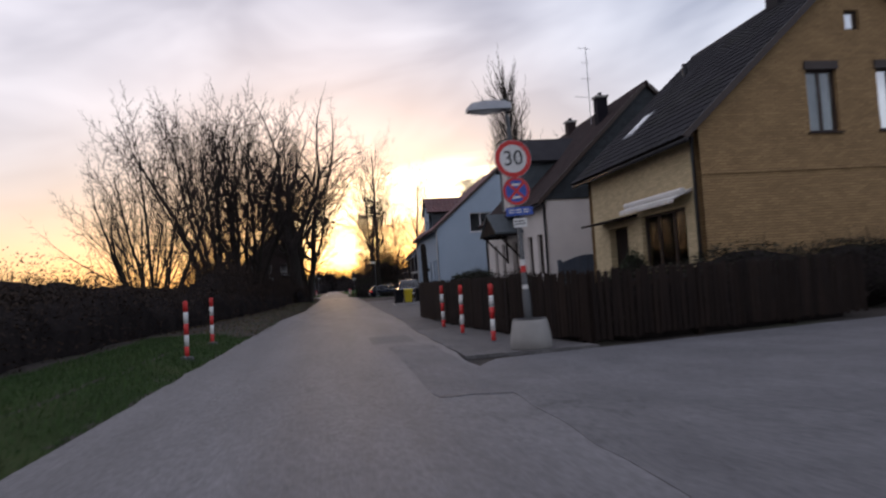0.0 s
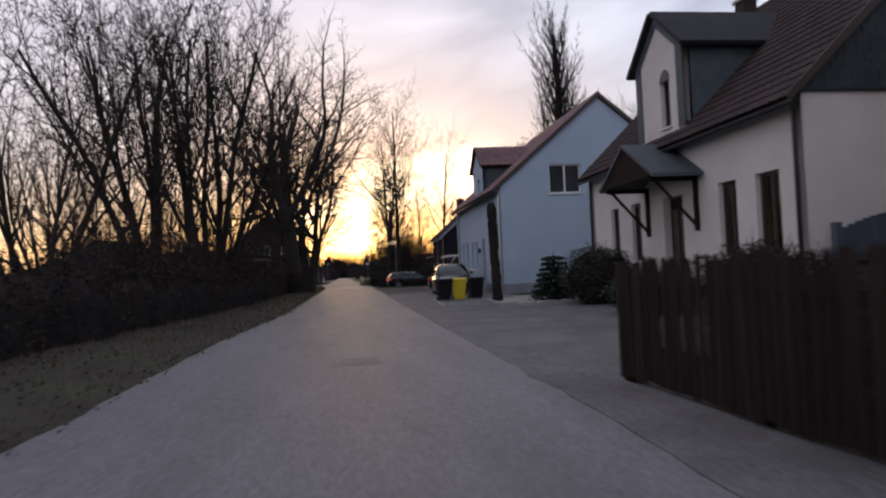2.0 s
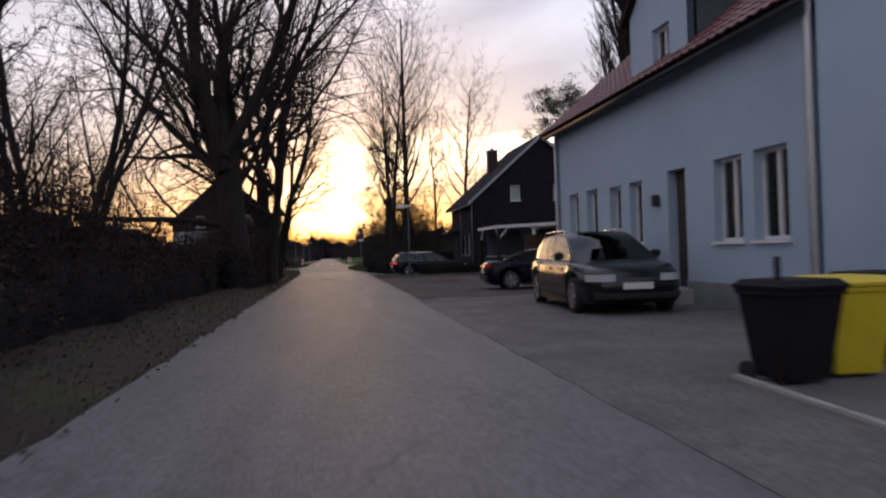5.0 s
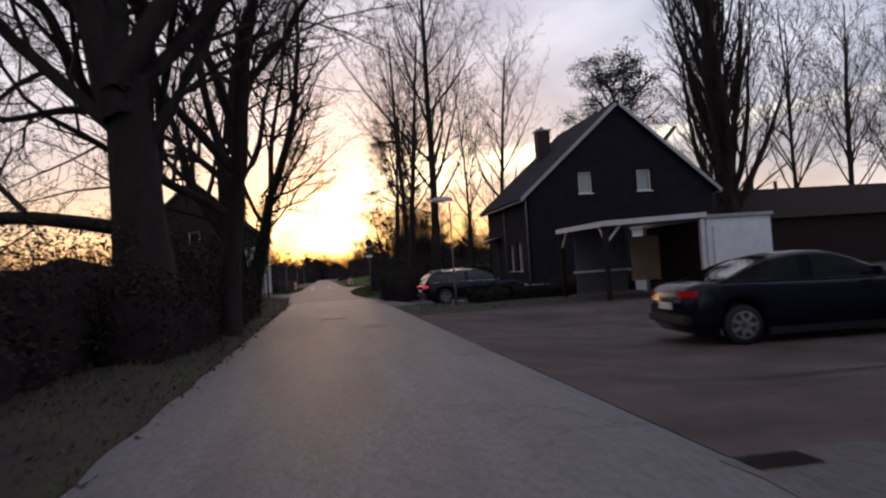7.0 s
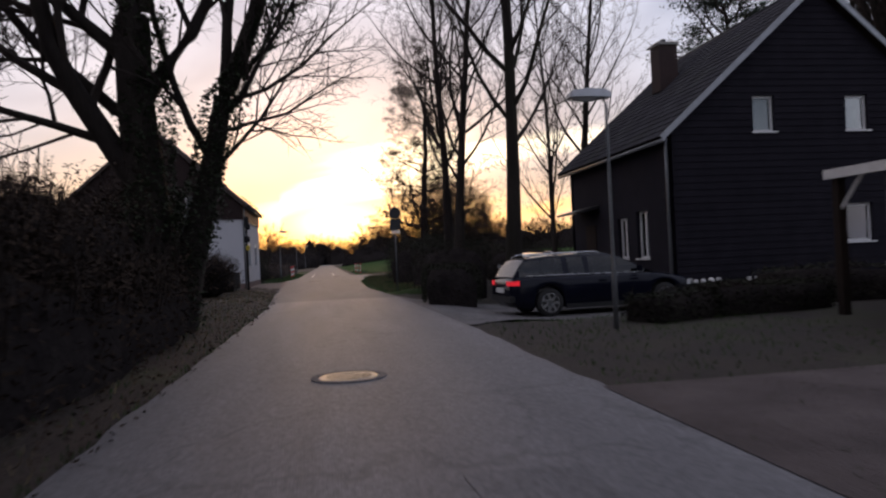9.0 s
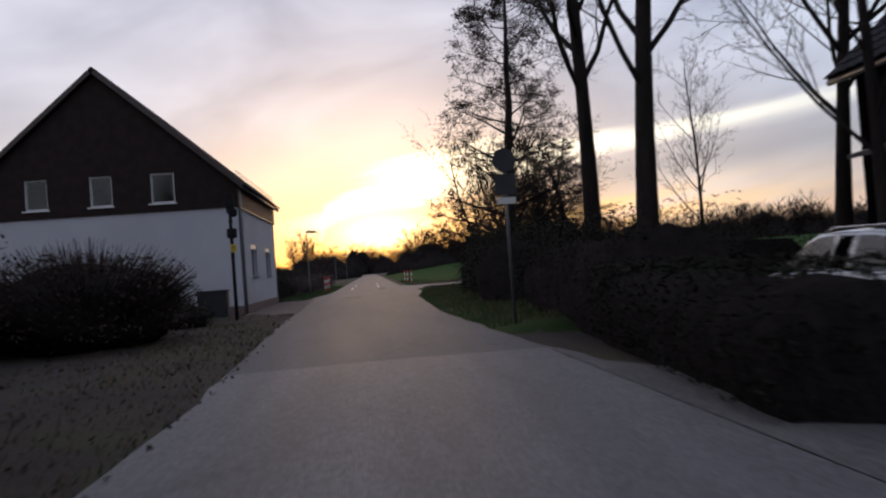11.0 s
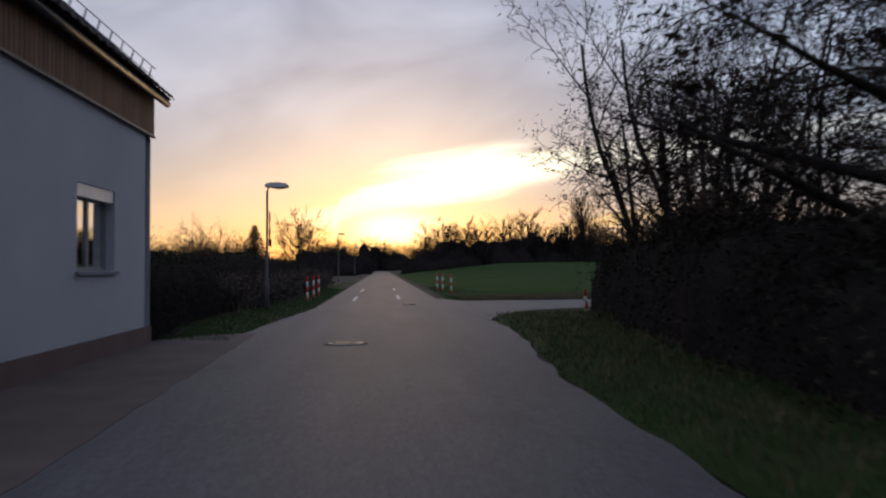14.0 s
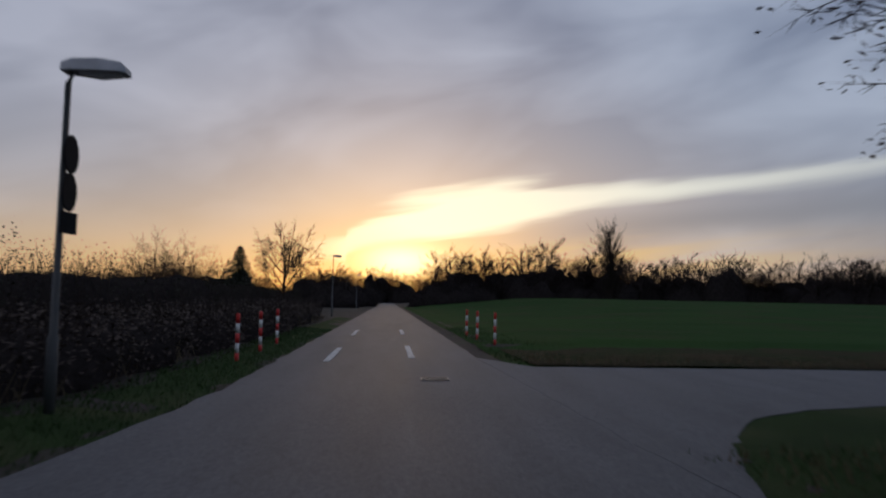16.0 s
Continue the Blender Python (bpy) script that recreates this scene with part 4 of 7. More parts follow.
def ground_height(x, y):
    """The verges rise a little beside the road; far off the land lies level."""
    l, r = lerp_at(LEFT, y), lerp_at(RIGHT, y)
    out = max(l - x, 0)
    z = -0.05
    if 104.2 < y < 119 and out > 0.15:
        z += 0.02
    elif out > 0.15 and y < 126:
        z += 0.16 * min(1, (out - 0.15) / 0.8) + 0.05 * smooth_noise(x * 0.7, y * 0.7)
    elif out > 0.2:
        z += 0.10 * min(1, out / 1.0) + 0.04 * smooth_noise(x * 0.6, y * 0.6)
    out = max(x - r, 0)
    if out > 0.4 and y > 139:
        z += 0.12 * min(1, out) + 0.05 * smooth_noise(x * 0.3, y * 0.3)
    elif out > 0.3 and 93 < y < 126:
        z += (0.10 * min(1, out) + 0.04 * smooth_noise(x * 0.6, y * 0.6)) * (1 - ease(121.5, 124.8, y - 0.45 * max(0, x - 4)))
    elif out > 0.2 and 73 < y < 79.5:
        z += 0.04 + 0.02 * smooth_noise(x, y)
    if out > 0.3:
        z += 0.035 * ease(119, 122, y) * (1 - ease(128, 131, y))
    return z + dip(x, y) + 0.8 * swell(x, y)


def sheet(name, label, xs, ys, height, material, kind="structure"):
    s = Shape()
    s.add([(x, y, height(x, y)) for y in ys for x in xs], [(j * len(xs) + i, j * len(xs) + i + 1, (j + 1) * len(xs) + i + 1, (j + 1) * len(xs) + i) for j in range(len(ys) - 1) for i in range(len(xs) - 1)])
    return tagged(part(name, s, material, smooth=True), label, "ground", kind=kind)


def spaced(*runs):
    out = []
    for a, b, step in runs:
        n = max(1, round((b - a) / step))
        out += [a + (b - a) * i / n for i in range(n)]
    return out + [runs[-1][1]]


XS = spaced((-2500, -300, 550), (-300, -40, 65), (-40, -12, 4), (-12, 12, 0.5), (12, 40, 4), (40, 300, 65), (300, 2500, 550))
YS = spaced((-900, -60, 210), (-60, -10, 10), (-10, 150, 0.75), (150, 300, 10), (300, 900, 100), (900, 2600, 850))
sheet("ground", "bare winter soil with thin grass and moss", XS, YS, ground_height, SOIL)


def ribbon(name, label, y0, y1, left, right, z, material, step=1.0, cols=5, category="road", thick=0.0, crown=0.0):
    """A strip that follows the road between two edges given as functions of y."""
    s, ys = Shape(), spaced((y0, y1, step))
    s.add([(left(y) + (right(y) - left(y)) * i / (cols - 1), y, z + crown * (1 - (2 * i / (cols - 1) - 1) ** 2) * 1.0) for y in ys for i in range(cols)], [(j * cols + i, j * cols + i + 1, (j + 1) * cols + i + 1, (j + 1) * cols + i) for j in range(len(ys) - 1) for i in range(cols - 1)])
    if thick:
        s.add([(f(y), y, q) for f in (left, right) for y in ys for q in (z, z - thick)], [(k * 2 * len(ys) + 2 * j, k * 2 * len(ys) + 2 * j + 1, k * 2 * len(ys) + 2 * j + 3, k * 2 * len(ys) + 2 * j + 2) for k in (0, 1) for j in range(len(ys) - 1)])
    return tagged(part(name, s, material), label, category, kind="structure")


def frayed(f, amount, seed):
    return lambda y: f(y) + amount * smooth_noise(y * 0.9, seed) + amount * 0.5 * smooth_noise(y * 3.1, seed + 5)


ribbon("road", "worn grey asphalt village road with ragged edges", -40, 90.4, frayed(lambda y: lerp_at(LEFT, y), 0.10, 1), frayed(lambda y: lerp_at(RIGHT, y), 0.10, 2), 0.0, ASPHALT, 0.5, 9, thick=0.08, crown=0.02)
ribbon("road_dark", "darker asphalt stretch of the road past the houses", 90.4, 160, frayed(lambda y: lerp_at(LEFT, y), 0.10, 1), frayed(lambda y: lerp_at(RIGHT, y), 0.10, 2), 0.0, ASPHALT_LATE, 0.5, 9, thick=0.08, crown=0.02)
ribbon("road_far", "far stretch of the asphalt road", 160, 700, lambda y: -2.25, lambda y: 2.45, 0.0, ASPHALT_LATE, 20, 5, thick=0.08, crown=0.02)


def flat(name, label, poly, z, material, category="ground", thick=0.06, rag=0.0, seed=0):
    """A paved area: a polygon of (x, y), its outline cut fine and frayed."""
    pts = []
    for a, b in zip(poly, poly[1:] + poly[:1]):
        a, b = Vector(a), Vector(b)
        n = max(1, int((b - a).length / 0.4)) if rag else 1
        for i in range(n):
            p = a.lerp(b, i / n)
            w = Vector((-(b - a).y, (b - a).x)).normalized() * rag * (smooth_noise(p.x * 1.3 + seed, p.y * 1.3) + 0.5 * smooth_noise(p.x * 4, p.y * 4, seed))
            pts.append((p.x + w.x, p.y + w.y))
    s = Shape().prism([(x, y, z - thick) for x, y in pts], (0, 0, thick))
    return tagged(part(name, s, material), label, category, kind="structure")


flat("side_street", "grey asphalt mouth of a side street", [(1.8, -14), (40, -6), (40, 9.0), (10.2, 10.6), (4.3, 9.4), (2.4, 9.0), (1.9, 8.0)], 0.006, ASPHALT_OLD, "road", rag=0.05)
flat("pavement", "narrow asphalt pavement beside the fence", [(2.1, 9.6), (4.2, 9.7), (3.7, 12.5), (3.3, 16), (3.05, 23.0), (2.35, 23.0), (2.1, 16)], 0.012, PAVING, "pavement", rag=0.04, seed=3)
flat("forecourt", "pale grey asphalt forecourt before the houses", [(2.3, 22.6), (3.2, 22.9), (9.7, 25.0), (9.7, 41.5), (7.6, 46), (7.6, 56.3), (2.6, 56.3), (2.45, 40)], 0.008, PAVING, "forecourt", rag=0.06, seed=7)
YARD_END = [(56.0, 7.5), (59.35, 7.5), (59.6, 22), (72.0, 22), (72.6, 9), (73.2, 3.4)]
DRIVE_END = [(79.0, 2.75), (80.3, 4.2), (82.4, 9.9), (86.3, 9.9), (86.9, 5.0), (88.6, 2.9), (90.5, 2.7)]
for ob in (ribbon("gravel_yard", "muddy gravel yard with puddled ruts", 56.0, 72.6, lambda y: lerp_at(RIGHT, y) - 0.04, frayed(lambda y: lerp_at(YARD_END, y), 0.15, 9), 0.0, GRAVEL, 0.35, 34, "yard"),
           ribbon("driveway", "pale concrete driveway meeting the road", 79.2, 90.2, lambda y: lerp_at(RIGHT, y) - 0.04, frayed(lambda y: lerp_at(DRIVE_END, y), 0.06, 11), 0.0, PAVING, 0.35, 18, "driveway")):
    for v in ob.data.vertices:
        v.co.z = 0.008 + dip(v.co.x, v.co.y) + (0.015 * smooth_noise(v.co.x * 0.8, v.co.y * 1.3) if ob.name == "gravel_yard" and v.co.x > 3.2 else 0)
flat("house_apron", "grey paved apron beside the grey house", [(-2.2, 105.0), (-4.2, 105.6), (-4.32, 117.2), (-3.4, 118.5), (-2.6, 118.5)], 0.006, APRON, "pavement", rag=0.06, seed=12)
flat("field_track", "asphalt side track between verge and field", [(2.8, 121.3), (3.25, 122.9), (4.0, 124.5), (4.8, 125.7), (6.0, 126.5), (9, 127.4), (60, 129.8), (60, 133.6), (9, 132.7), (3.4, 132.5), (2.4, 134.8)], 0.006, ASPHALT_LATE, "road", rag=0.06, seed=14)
# repairs in the road surface
PATCHES = [(1.15, 6.0, 1.95, 12.2), (0.9, 13.0, 1.75, 15.0), (0.3, 25.2, 0.8, 25.9), (1.0, 69.2, 1.7, 70.3)]
for i, (a, b, c, d) in enumerate(PATCHES):
    ob = ribbon("road_patch", "darker asphalt repair patch in the road", b, d, frayed(lambda y: a, 0.06, i * 3.0), frayed(lambda y: c, 0.06, i * 3.0 + 1), 0.0, ASPHALT_DARK if i % 3 == 1 else ASPHALT_OLD, 0.25, 7, "road patch")
    for v in ob.data.vertices:
        l, r = lerp_at(LEFT, v.co.y), lerp_at(RIGHT, v.co.y)
        v.co.z = 0.005 + 0.02 * max(0, 1 - (2 * (v.co.x - l) / (r - l) - 1) ** 2)
        if abs(v.co.y - b) < 0.01 or abs(v.co.y - d) < 0.01:
            v.co.y += 0.12 * smooth_noise(v.co.x * 2.3, i * 1.7)
# verges and field
ribbon("verge_left", "leaf-strewn verge beside the road", 19, 104, frayed(lambda y: -4.6, 0.4, 4), frayed(lambda y: lerp_at(LEFT, y) - 0.05, 0.12, 5), 0.0, LITTER, 0.5, 6, "verge")
for name, y0, y1, wide in (("grass_verge", -12, 19, 2.6), ("grass_verge_far", 118, 170, 1.25)):
    ribbon(name, "mown green grass verge", y0, y1, frayed(lambda y: lerp_at(LEFT, y) - wide, 0.3, 6), frayed(lambda y: lerp_at(LEFT, y) - 0.05, 0.1, 7), 0.0, TURF, 0.5, 8, "verge")
ribbon("grass_verge_right", "grass strip beside the road", 93, 127, frayed(lambda y: lerp_at(RIGHT, y) + 0.05, 0.08, 8), frayed(lambda y: lerp_at(RIGHT, y) + 2.2 + max(0, (y - 116) * 0.35), 0.3, 9), 0.0, TURF, 0.5, 8, "verge")
for ob in [o for o in scene.objects if o.name.startswith(("verge_left", "grass_verge"))]:
    for v in ob.data.vertices:
        v.co.z = ground_height(v.co.x, v.co.y) + 0.012


def field_z(x, y):
    return ground_height(x, y) + 0.2 * swell(x, y) + 0.02 + 0.15 * min(1, max(0, y - 132.9) / 3) * min(1, max(0, x - 4) / 3) + 0.03 * smooth_noise(x * 0.5, y * 0.5)


s = Shape()
fx, fy = spaced((3.0, 12, 0.75), (12, 60, 6), (60, 260, 40)), spaced((132.9, 160, 1.0), (160, 250, 10))
s.add([(x, y + 0.15 * smooth_noise(x * 0.8, y) * (y < 134), field_z(x, y)) for y in fy for x in fx], [(j * len(fx) + i, j * len(fx) + i + 1, (j + 1) * len(fx) + i + 1, (j + 1) * len(fx) + i) for j in range(len(fy) - 1) for i in range(len(fx) - 1)])
tagged(part("field", s, FIELD, smooth=True), "green field of young winter crop", "field", kind="structure")
margin = ribbon("field_margin", "withered brown weeds along the edge of the field", 132.95, 138.2, lambda y: 3.5, lambda y: 24, 0.0, MARGIN, 0.35, 60, "field margin")
for v in margin.data.vertices:
    if v.co.y > 134:
        v.co.y -= 1.3 * (0.5 + smooth_noise(v.co.x * 0.45, 3.0) + 0.4 * smooth_noise(v.co.x * 1.9, 5.0)) * (v.co.y - 134) / 4
    v.co.z = field_z(v.co.x, v.co.y) + 0.045
# worn dashes of the centre marking
for x, y in ((-1.12, 132.9), (0.80, 134.2), (-1.12, 144.5), (0.82, 146)):
    flat("road_marking", "worn white dash painted on the asphalt", [(x - 0.07, y), (x + 0.07, y), (x + 0.07, y + 4.4), (x - 0.07, y + 4.4)], 0.030, ROAD_PAINT, "road marking", thick=0.012, rag=0.012, seed=x)


def manhole(x, y, r=0.32):
    ob = thing("manhole_cover", "round cast-iron manhole cover set in asphalt", "manhole", pose(x, y, 0.022), "manhole covers")
    part("ring", Shape().lathe([(r + 0.09, -0.02), (r + 0.09, 0.008), (r + 0.02, 0.010), (r + 0.015, -0.01)], 32), PAVING, ob)
    lid = Shape().lathe([(r, -0.02), (r, 0.007), (r - 0.05, 0.009), (0.02, 0.009)], 32)
    part("lid", lid, IRON, ob)
    for k in range(-3, 4):
        w = math.sqrt(max(0.01, (r - 0.07) ** 2 - (k * 0.075) ** 2))
        part("rib", Shape().box(-w, k * 0.075 - 0.015, 0.008, w, k * 0.075 + 0.015, 0.014), IRON, ob)


for x, y in ((0.45, 74.1), (-0.6, 116.1)):
    manhole(x, y)
gully = thing("gully_grate", "iron gully grate at the road edge", "grate", pose(1.05, 129.6, 0.024), "")
part("frame", frame_shape(-0.25, 0.25, -0.22, 0.22, 0.03, lambda u, z, d: (u, z, 0.012 - d), 0, 0.03), IRON, gully)
for k in range(6):
    part("bar", Shape().box(-0.22, -0.17 + k * 0.068 - 0.012, -0.01, 0.22, -0.17 + k * 0.068 + 0.012, 0.008), IRON, gully)
# planting bed with a kerb of stones
PATH_PATCH = [(3.72, 39.1), (4.6, 38.4), (5.15, 38.2), (5.3, 41.1), (6.9, 42.9), (7.3, 44.4), (5.2, 44.6), (3.98, 43.7)]
flat("pavement_patch", "dark asphalt pavement inside the kerb line", PATH_PATCH, 0.016, ASPHALT_DARK, "pavement", rag=0.03, seed=21)
edge_line = tagged(thing("kerb_line", "low worn kerb stones along the pavement", "kerb", kind="structure"))
low_stone = Shape().box(-0.235, -0.05, -0.06, 0.235, 0.05, 0.045).mesh("kerb_stone", CONCRETE, bevel=0.012)
for i in range(10):
    part("kerb_stone", low_stone, CONCRETE, edge_line, at=pose(3.60 + 0.028 * i, 39.25 + 0.485 * i, 0.0, 0, 0, 86.5))
BED = [(5.10, 37.5), (6.2, 37.2), (8.7, 36.9), (9.4, 38.5), (9.2, 42.7), (7.3, 43.0), (5.4, 40.9)]
flat("gravel_bed", "pale pebble bed before the houses", BED, 0.06, PALE_GRAVEL, "bed", thick=0.09)
kerb = tagged(thing("kerb", "low concrete kerb round the pebble bed", "kerb", kind="structure"))
stone = Shape().box(-0.24, -0.05, -0.06, 0.24, 0.05, 0.11).mesh("kerb_stone", CONCRETE, bevel=0.012)
for a, b in zip(BED, BED[1:] + BED[:1]):
    a, b = Vector(a), Vector(b)
    n = max(1, round((b - a).length / 0.5))
    for i in range(n):
        p = a.lerp(b, (i + 0.5) / n)
        part("kerb_stone", stone, CONCRETE, kerb, at=pose(p.x, p.y, 0.0, 0, 0, math.degrees(math.atan2((b - a).y, (b - a).x))))
rnd = random.Random(5)
pebbles = Shape()
for _ in range(1500):
    x, y, r = rnd.uniform(5.3, 9.2), rnd.uniform(37.0, 42.6), rnd.uniform(0.02, 0.045)
    if y < 37.75 - 0.25 * (x - 5.15) or x < 5.25 + 0.09 * (y - 37.6) or y > 40.9 + 1.05 * (x - 5.6):
        continue
    a = rnd.uniform(0, 3)
    pebbles.lathe([(r * 0.7, 0), (r, r * 0.4), (r * 0.4, r * 0.8)], 6, (x, y, 0.055), pose(0, 0, 0, 0, 0, 60 * a))
tagged(part("pebbles", pebbles, PALE_GRAVEL), "loose pale pebbles covering the bed", "pebbles", kind="stuff")

# ---- houses ----
# yellow house
Y = dict(win=(17.2, 20.0, 1.12, 2.74), door=(21.1, 22.65, 0.25, 2.55))
h, west, east, south, sl = gable_house("yellow_house", "yellow brick house with tan gable and dark tiled roof", 9.75, 19.2, 16.2, 24.35, 4.72, 8.95, (YELLOW_BRICK, TAN_BRICK), TILE_DARK, over=(0.45, 0.25), holes_front=(Y["win"], Y["door"]), holes_gable=((12.95, 13.85, 4.45, 6.15), (15.05, 15.95, 4.45, 6.15), (14.25, 14.7, 7.2, 7.75)))
window(h, Y["win"], west, DARK_FRAME, (0.33, 0.67), TILE_BROWN, True)
for g in ((12.95, 13.85, 4.45, 6.15), (15.05, 15.95, 4.45, 6.15)):
    window(h, g, south, DARK_FRAME, (0.5,), TILE_BROWN, True)
    part("shutter_box", slab(rect(g[0] - 0.05, g[1] + 0.05, g[3] - 0.02, g[3] + 0.2), (-0.05, 0.05), south), DARK_FRAME, h)
window(h, (14.25, 14.7, 7.2, 7.75), south, DARK_FRAME, ())
door = part("door", slab(rect(21.13, 22.62, 0.25, 2.52), (0.22, 0.28), west), WOOD_DARK, h, "dark recessed front door")
part("door_handle", Shape().tube([(9.96, 21.3, 1.3), (9.9, 21.3, 1.3), (9.9, 21.45, 1.3)], 0.012, 6, True), CHROME, door)
part("door_step", Shape().box(9.1, 20.95, 0, 9.78, 22.8, 0.24), CONCRETE, h, bevel=0.01)
part("door_canopy", Shape().prism([(9.77, 20.3, 2.78), (8.95, 20.3, 2.68), (8.95, 20.3, 2.74), (9.77, 20.3, 2.88)], (0, 2.9, 0)), WOOD_DARK, h)
aw = part("awning", Shape().prism([(9.77, 16.75, 3.12), (9.2, 16.75, 2.92), (9.2, 16.75, 2.95), (9.77, 16.75, 3.2)], (0, 3.6, 0)), WHITE_PAINT, h, "white folded awning with scalloped edge")
fr = Shape()
for k in range(18):
    y = 16.75 + k * 0.2
    fr.add([(9.2, y, 2.94), (9.2, y + 0.2, 2.94), (9.195, y + 0.17, 2.84), (9.195, y + 0.1, 2.81), (9.195, y + 0.03, 2.84)], [(0, 1, 2, 3, 4)])
part("valance", fr, WHITE_PAINT, aw)
part("awning_case", Shape().tube([(9.45, 16.7, 3.12), (9.45, 20.4, 3.12)], 0.09, 8, True), WHITE_PAINT, aw)
downpipe(h, 9.68, 16.45, 0, 4.55, DARK_METAL)
part("brick_band", Shape().box(9.74, 16.165, 3.45, 19.2, 16.2, 3.60), TAN_BRICK, h)
# skylight on the road slope
p0 = Vector((9.75, 21.9, 4.62))
u = Vector((1, 0, sl)).normalized()
nrm = Vector((-sl, 0, 1)).normalized()
q = p0 + u * 1.3 + nrm * 0.22
sky = part("skylight", Shape().prism([q, q + Vector((0, 0.85, 0)), q + Vector((0, 0.85, 0)) + u * 1.25, q + u * 1.25], nrm * 0.06), ZINC, h, "roof window in a zinc frame")
q2 = q + nrm * 0.064 + u * 0.1 + Vector((0, 0.08, 0))
part("pane", Shape().prism([q2, q2 + Vector((0, 0.69, 0)), q2 + Vector((0, 0.69, 0)) + u * 1.05, q2 + u * 1.05], nrm * 0.01), CHROME, sky)
chimney(h, 14.4, 19.0, 8.2, 9.7, 0.6, TILE_DARK)
part("vent_pipe", Shape().tube([(13.0, 22.6, 7.2), (13.0, 22.6, 8.3)], [0.06, 0.09], 8, True), DARK_METAL, h)

# white house
W = [(30.05, 30.95, 1.2, 3.0), (31.75, 32.55, 1.2, 3.0), (37.25, 37.95, 1.2, 3.0), (39.0, 39.7, 1.2, 3.0)]
h, west, east, south, sl = gable_house("white_house", "white rendered house with slate gable, dormer and brown roof", 9.6, 19.6, 29.2, 41.6, 4.5, 9.3, (WHITE_WALL, WHITE_WALL, SLATE_DARK), TILE_BROWN, over=(0.35, 0.2), holes_front=(*W, (34.45, 35.65, 0.35, 2.95)), split=4.42)
for g in W:
    window(h, g, west, DARK_FRAME, (0.5,), PVC, g[0] > 35)
door = part("door", slab(rect(34.5, 35.6, 0.35, 2.9), (0.2, 0.26), west), WOOD_DARK, h, "dark wooden front door")
for k in (0, 1):
    part("door_panel", slab(rect(34.65 + k * 0.48, 34.98 + k * 0.48, 0.6, 2.6), (0.185, 0.21), west), DARK_FRAME, door)
part("door_step", Shape().box(8.7, 34.2, 0, 9.62, 35.9, 0.34), CONCRETE, h, bevel=0.012)
roofc = Shape()
for a, b in (((33.2, 3.30), (35.1, 4.35)), ((37.0, 3.30), (35.1, 4.35))):
    roofc.prism([(8.2, a[0], a[1]), (8.2, b[0], b[1]), (8.2, b[0], b[1] + 0.1), (8.2, a[0], a[1] + 0.1)], (1.42, 0, 0))
can = part("door_canopy", roofc, SLATE_SIDE, h, "pitched porch roof on timber brackets")
part("canopy_gable", Shape().prism([(8.26, 33.45, 3.36), (8.26, 36.75, 3.36), (8.26, 35.1, 4.3)], (0.05, 0, 0)), WOOD_DARK, can)
for y in (33.6, 36.6):
    part("beam", Shape().box(8.3, y - 0.06, 3.22, 9.6, y + 0.06, 3.36), WOOD_DARK, can)
    part("strut", Shape().tube([(9.57, y, 2.0), (8.45, y, 3.25)], 0.06, 4, True), WOOD_DARK, can)
    part("wall_post", Shape().box(9.5, y - 0.06, 1.9, 9.6, y + 0.06, 3.3), WOOD_DARK, can)
# dormer over the eave
dx0, dx1, dy0, dy1, dz, dr = 9.55, 13.4, 33.9, 36.9, 7.0, 8.2
dcut = [(-(dr - dz) / 1.5, 1, dz - (dr - dz) / 1.5 * dy0), ((dr - dz) / 1.5, 1, dz + (dr - dz) / 1.5 * dy1)]
wdor = lambda u, z, d: (dx0 + d, u, z)  # noqa: E731
dorm = part("dormer", wall_shape(dy0, dy1, 4.3, dr, [(34.75, 35.3, 4.9, 6.25)], wdor, 0.2, dcut), WHITE_WALL, h, "rendered wall dormer with slate cheeks")
window(dorm, (34.75, 35.3, 4.9, 6.25), wdor, DARK_FRAME, (0.5,), PVC)
arch = Shape()
arch.prism([(dx0 - 0.004, 35.025 + 0.33 * math.cos(a * math.pi / 10), 6.2 + 0.33 * math.sin(a * math.pi / 10)) for a in range(11)], (0.05, 0, 0))
part("arch_light", arch, DARK_FRAME, dorm)
slate_row = Shape()
for k in range(25):
    z = 4.46 + k * 0.19
    half = 5.0 - max(0, z + 0.19 - 4.5) / 0.96
    n_ = int(2 * half / 0.3)
    for j in range(n_):
        x_ = 14.6 - n_ * 0.15 + j * 0.3
        slate_row.prism([(x_ + 0.006, 29.139, z), (x_ + 0.294, 29.139, z), (x_ + 0.294, 29.137, z + 0.186), (x_ + 0.006, 29.137, z + 0.186)], (0, -0.010 - 0.006 * ((j * 7 + k * 3) % 4) / 3, 0))
part("slate_facing", slate_row, SLATE_DARK, h, "dark slates on the gable", kind="stuff")
